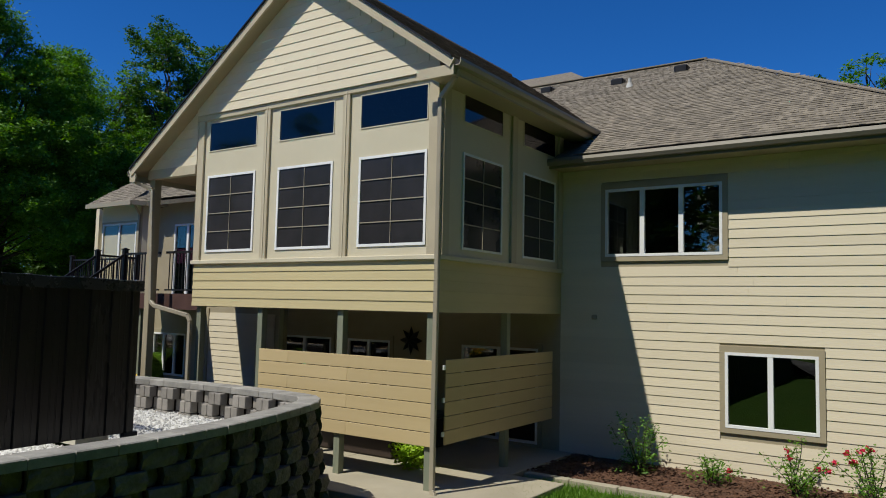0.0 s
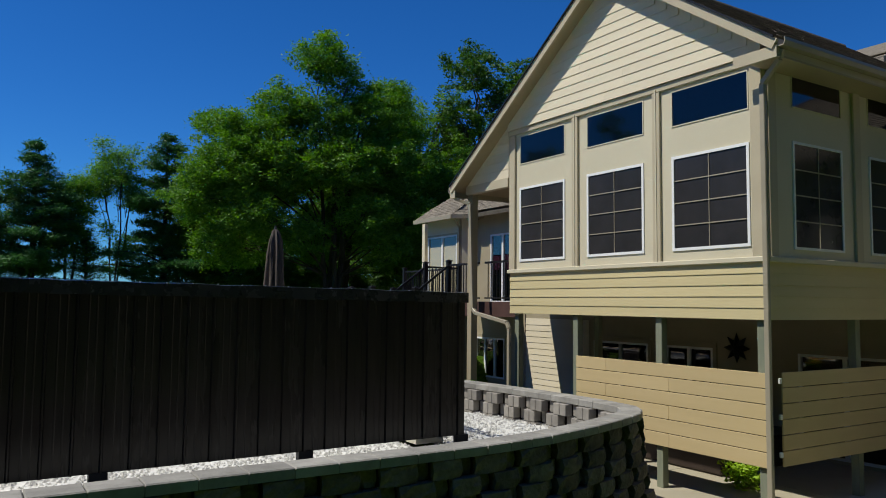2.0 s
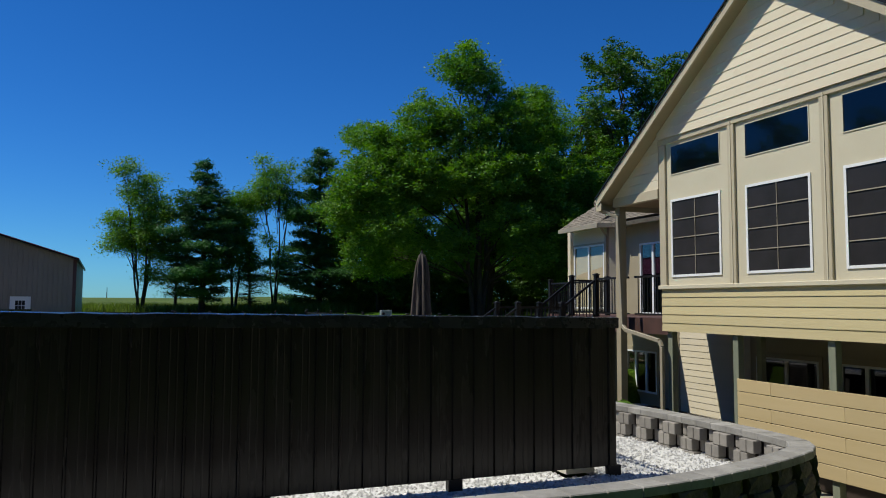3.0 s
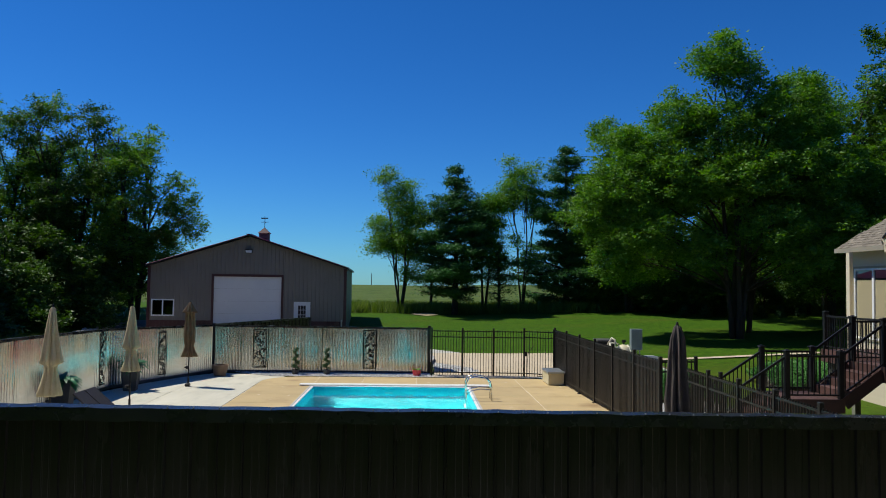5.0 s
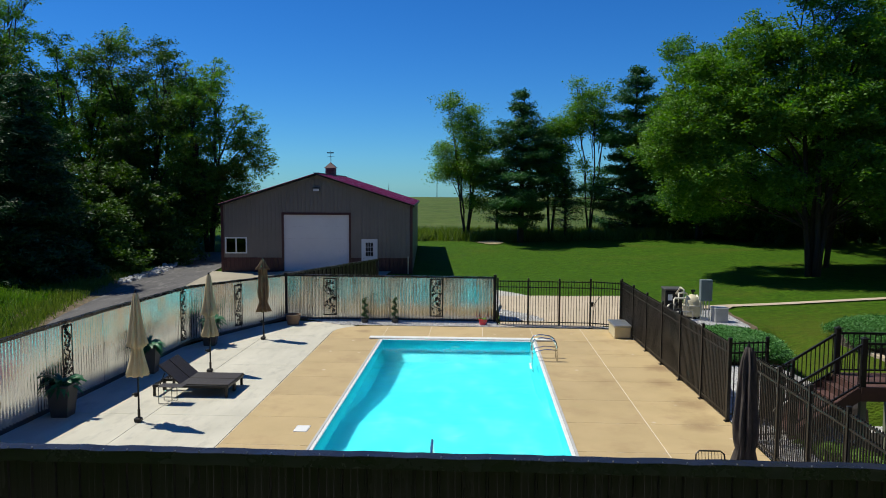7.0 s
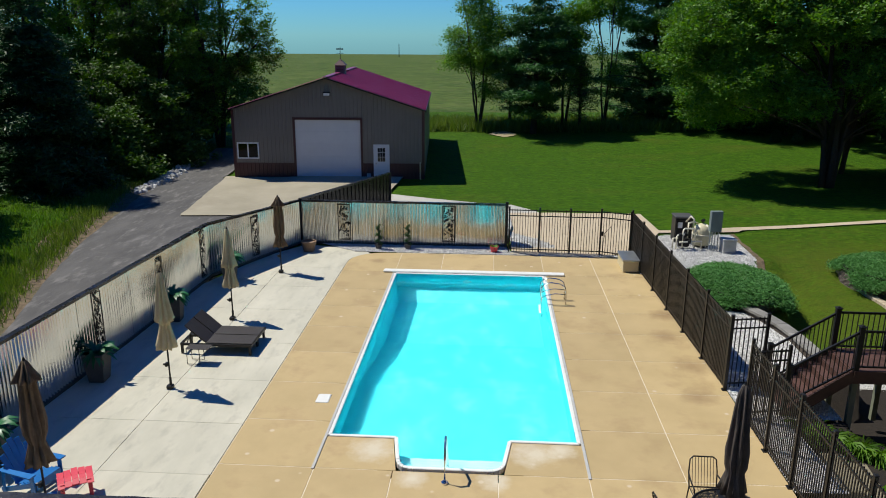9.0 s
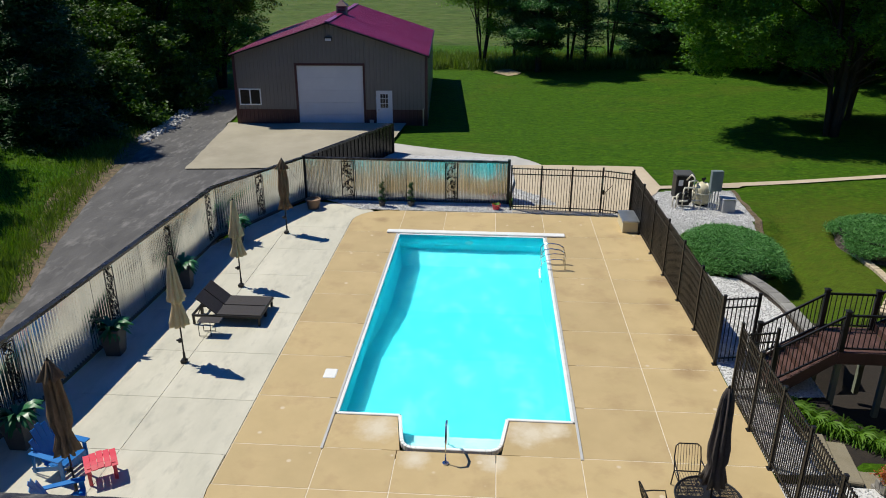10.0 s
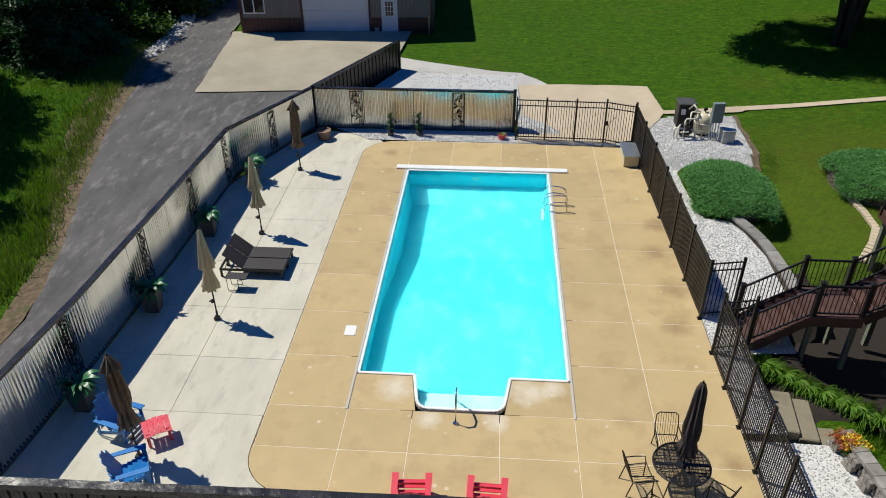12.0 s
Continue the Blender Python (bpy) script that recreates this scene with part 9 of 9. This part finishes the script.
for i, (x, y) in enumerate(((10.62, -0.82), (11.08, -0.92), (11.53, -1.02), (11.98, -1.12), (12.43, -1.22), (12.88, -1.32), (13.33, -1.42))):
    bm = bm_new()
    box(bm, (x - 0.24, y - 0.66, -1.1), (x + 0.24, y + 0.74, 0.04 - i * 0.14), rz=-0.12, bevel=0.025)
    part("step", bm, M["step_stone"], steps)
fl = thing("flower_clump", "yellow and rust flowering clump by the stone wall", "flowers", (11.75, -1.95, -0.1))
cs = [(11.75 + random.Random(k).gauss(0, 0.11), -1.95 + random.Random(k + 99).gauss(0, 0.11), 0.30 + random.Random(k + 7).uniform(-0.08, 0.1)) for k in range(70)]
cloud_object("foliage", leaf_cloud([(x, y, z - 0.12) for x, y, z in cs], (0.05, 0.05, 0.08), 14, 0.07, 601), M["leaf_light"], fl, kind="stuff")
cloud_object("yellow_bloom", leaf_cloud(cs[:40], (0.06, 0.06, 0.03), 26, 0.065, 602), M["yellow_petal"], fl, kind="stuff")
cloud_object("rust_bloom", leaf_cloud([(x - 0.16, y + 0.02, z) for x, y, z in cs[40:]], (0.06, 0.06, 0.03), 26, 0.065, 603), M["rust_petal"], fl, kind="stuff")

# ---- below the house wall ----
lower = thing("lower_patio", "sunlit concrete slab under the raised porch", "patio", (15.5, -5, -1.5), kind="structure")
for x0, x1, y0, y1 in ((12.7, 15.6, -9.4, -5.0), (15.61, 18.28, -8.35, -5.0), (12.9, 15.6, -4.99, -1.9), (15.61, 18.28, -4.99, -1.25)):
    bm = bm_new()
    box(bm, (x0, y0, -1.45), (x1, y1, -1.22), bevel=0.012)
    part("slab", bm, M["old_slab"], lower)
bed = thing("mulch_bed", "red-brown bark mulch bed along the house wall", "garden bed", (16.8, -13, -1.45), kind="structure")
vs, fs = [], []
for j in range(34):
    for i in range(13):
        x, y = 16.1 + i * 0.183, -8.4 - j * 0.26
        vs.append((x, y, -1.28 + 0.06 * noise.noise(Vector((x * 3, y * 3, 1))) + 0.04 * (i / 12)))
for j in range(33):
    for i in range(12):
        p = j * 13 + i
        fs.append((p, p + 13, p + 14, p + 1))
o = ORIGIN[bed.name]
ob = new("mulch", quads("mulch", [(a - o.x, b - o.y, c - o.z) for a, b, c in vs], fs, M["mulch"], True))
ob.parent = bed
vs, fs = [], []
rm = random.Random(9)
for _ in range(4200):
    x, y = rm.uniform(16.1, 18.25), rm.uniform(-17.0, -8.4)
    a, r = rm.uniform(0, 6.28), rm.uniform(0.02, 0.055)
    c, s = math.cos(a), math.sin(a)
    b = len(vs)
    z = -1.25 + rm.uniform(0, 0.05)
    for u, w, h in ((-1, -.3, 0), (1, -.3, rm.uniform(-.02, .02)), (1, .3, rm.uniform(0, .03)), (-1, .3, rm.uniform(-.01, .02))):
        vs.append((x + r * (u * c - w * s) - o.x, y + r * (u * s + w * c) - o.y, z + h - o.z))
    fs.append((b, b + 1, b + 2, b + 3))
ob = new("bark_chips", quads("bark_chips", vs, fs, M["mulch"]))
ob.parent = bed
tagged(ob, kind="stuff")
for k in range(9):
    bm = bm_new()
    box(bm, (15.90, -8.45 - k * 0.9, -1.5), (16.09, -8.45 - (k + 0.985) * 0.9, -1.22), bevel=0.012)
    part("edging_block", bm, M["old_slab"], bed)
for i, (x, y, h, full) in enumerate(((17.4, -10.1, 1.15, 1.0), (17.4, -11.4, 0.55, 0.6), (17.4, -12.8, 0.95, 1.0), (17.4, -13.95, 0.95, 0.9))):
    rs = thing("rose_bush", "sparse rose bush with red blooms in the mulch bed", "rose bush", (x, y, -1.26), "rose bushes along the wall")
    rr = random.Random(700 + i)
    cs, bl = [], []
    for k in range(int(9 * full) + 3):
        e = Vector((x + rr.gauss(0, 0.25), y + rr.gauss(0, 0.28), -1.26 + h * rr.uniform(0.45, 1.0)))
        bm = bm_new()
        limb(bm, (x + rr.uniform(-.05, .05), y + rr.uniform(-.05, .05), -1.28), e, 0.011, 0.005, rr, 4, 0.15)
        part("stem", bm, M["bark"], rs)
        for t in (0.35, 0.5, 0.65, 0.8, 0.9, 1.0):
            cs.append(Vector((x, y, -1.26)).lerp(e, t))
        if rr.random() < 0.25:
            bl.append(e)
    for k in range(int(26 * full)):
        cs.append((x + rr.gauss(0, 0.20), y + rr.gauss(0, 0.20), -1.26 + abs(rr.gauss(0.18, 0.12))))
    cloud_object("foliage", leaf_cloud(cs, (0.055, 0.055, 0.05), 9, 0.065, 710 + i), M["leaf_light"], rs, kind="stuff")
    if i and bl:
        cloud_object("blooms", leaf_cloud(bl, (0.028, 0.028, 0.02), 22, 0.06, 720 + i, 0, 0.9), M["petal"], rs, kind="stuff")
lime = thing("lime_plant", "bright lime-green leafy plant at the porch post", "plant", (14.9, -6.6, -1.22))
cs = [(14.9 + random.Random(k).gauss(0, 0.14), -6.6 + random.Random(k + 50).gauss(0, 0.14), -0.98 + random.Random(k + 9).gauss(0, 0.11)) for k in range(90)]
cloud_object("foliage", leaf_cloud(cs, (0.05, 0.05, 0.04), 10, 0.09, 801), M["lime"], lime, kind="stuff")
tub = thing("hot_tub", "dark brown panelled hot tub under the porch", "hot tub", (16.1, -4.6, -1.22))
bm = bm_new()
box(bm, (15.2, -5.9, -1.21), (17.3, -3.8, -0.60), bevel=0.04)
part("cabinet", bm, M["tub"], tub)
bm = bm_new()
box(bm, (15.15, -5.95, -0.595), (17.35, -3.75, -0.50), bevel=0.03)
part("cover", bm, M["planter"], tub)
star = thing("wall_star", "dark metal star hung on the patio wall", "wall ornament", (18.25, -4.0, 0.95))
bm = bm_new()
c0 = bm.verts.new((18.14, -4.0, 0.95))
ring_ = [bm.verts.new((18.27, -4.0 + (0.36 if k % 2 == 0 else 0.19) * math.sin(k * math.pi / 8), 0.95 + (0.36 if k % 2 == 0 else 0.19) * math.cos(k * math.pi / 8))) for k in range(16)]
for k in range(16):
    bm.faces.new((c0, ring_[k], ring_[(k + 1) % 16]))
part("plate", bm, M["black"], star)
pts = []
rg = random.Random(31)
for _ in range(500):
    px, py = rg.uniform(14.2, 15.88), rg.uniform(-13.5, -8.7)
    pts.append((px, py, ground_z(px, py)))
tufts("lawn_edge_grass", "bright uncut lawn grass beside the bed edging", "grass", pts, 0.13, 0.12, 26, "grass", 8)
pts = [(rg.uniform(12.5, 13.2), rg.uniform(-1.6, -1.1), -0.6) for _ in range(50)]
tufts("bank_grass", "tall bright green grass behind the block wall", "grass", pts, 0.32, 0.12, 14, "grass", 9)
# stones beside the driveway
rocks = thing("rock_edging", "row of pale limestone rocks beside the driveway", "rocks", (-15.5, 27, 0.4), kind="stuff")
bm = bm_new()
rr = random.Random(12)
for k in range(330):
    t = rr.random()
    x, y = -15.2 - 0.2 * t + rr.gauss(0, 0.24), 23.2 + 9.0 * t + rr.gauss(0, 0.3)
    s = rr.uniform(0.08, 0.2)
    m = Matrix.Translation((x, y, ground_z(x, y) + s * 0.3)) @ Euler((rr.uniform(0, 3), rr.uniform(0, 3), 0)).to_matrix().to_4x4() @ Matrix.Diagonal((s * rr.uniform(0.8, 1.3), s, s * 0.7, 1))
    bmesh.ops.create_icosphere(bm, subdivisions=1, radius=1.0, matrix=m)
for v in bm.verts:
    v.co += Vector((rr.uniform(-1, 1), rr.uniform(-1, 1), rr.uniform(-1, 1))) * 0.03
part("stones", bm, M["rock"], rocks, kind="stuff")

# ---- young evergreens on the lawn ----
for i, (x, y) in enumerate(((23.42, 39.32), (24.79, 38.94), (26.64, 40.34), (29.21, 39.54), (30.79, 39.75), (32.42, 39.97))):
    z = ground_z(x, y)
    ev = thing("lawn_evergreen", "small dark rounded evergreen on the lawn", "shrub", (x, y, z), "young evergreens on the lawn")
    bm = bm_new()
    rod(bm, (x, y, z - 0.1), (x, y, z + 0.5), 0.03, 0.015, n=6)
    part("trunk", bm, M["bark"], ev)
    ge = np.random.default_rng(900 + i)
    t_ = ge.uniform(0, 1, 160)
    a_ = ge.uniform(0, 6.28, 160)
    r_ = 0.34 * (1 - t_) ** 0.6
    cloud_object("foliage", leaf_cloud(np.stack([x + r_ * np.cos(a_), y + r_ * np.sin(a_), z + 0.1 + 0.75 * t_], axis=1), (0.06, 0.06, 0.05), 14, 0.11, 910 + i, 0.1, 0.3), M["spruce"], ev, kind="stuff")
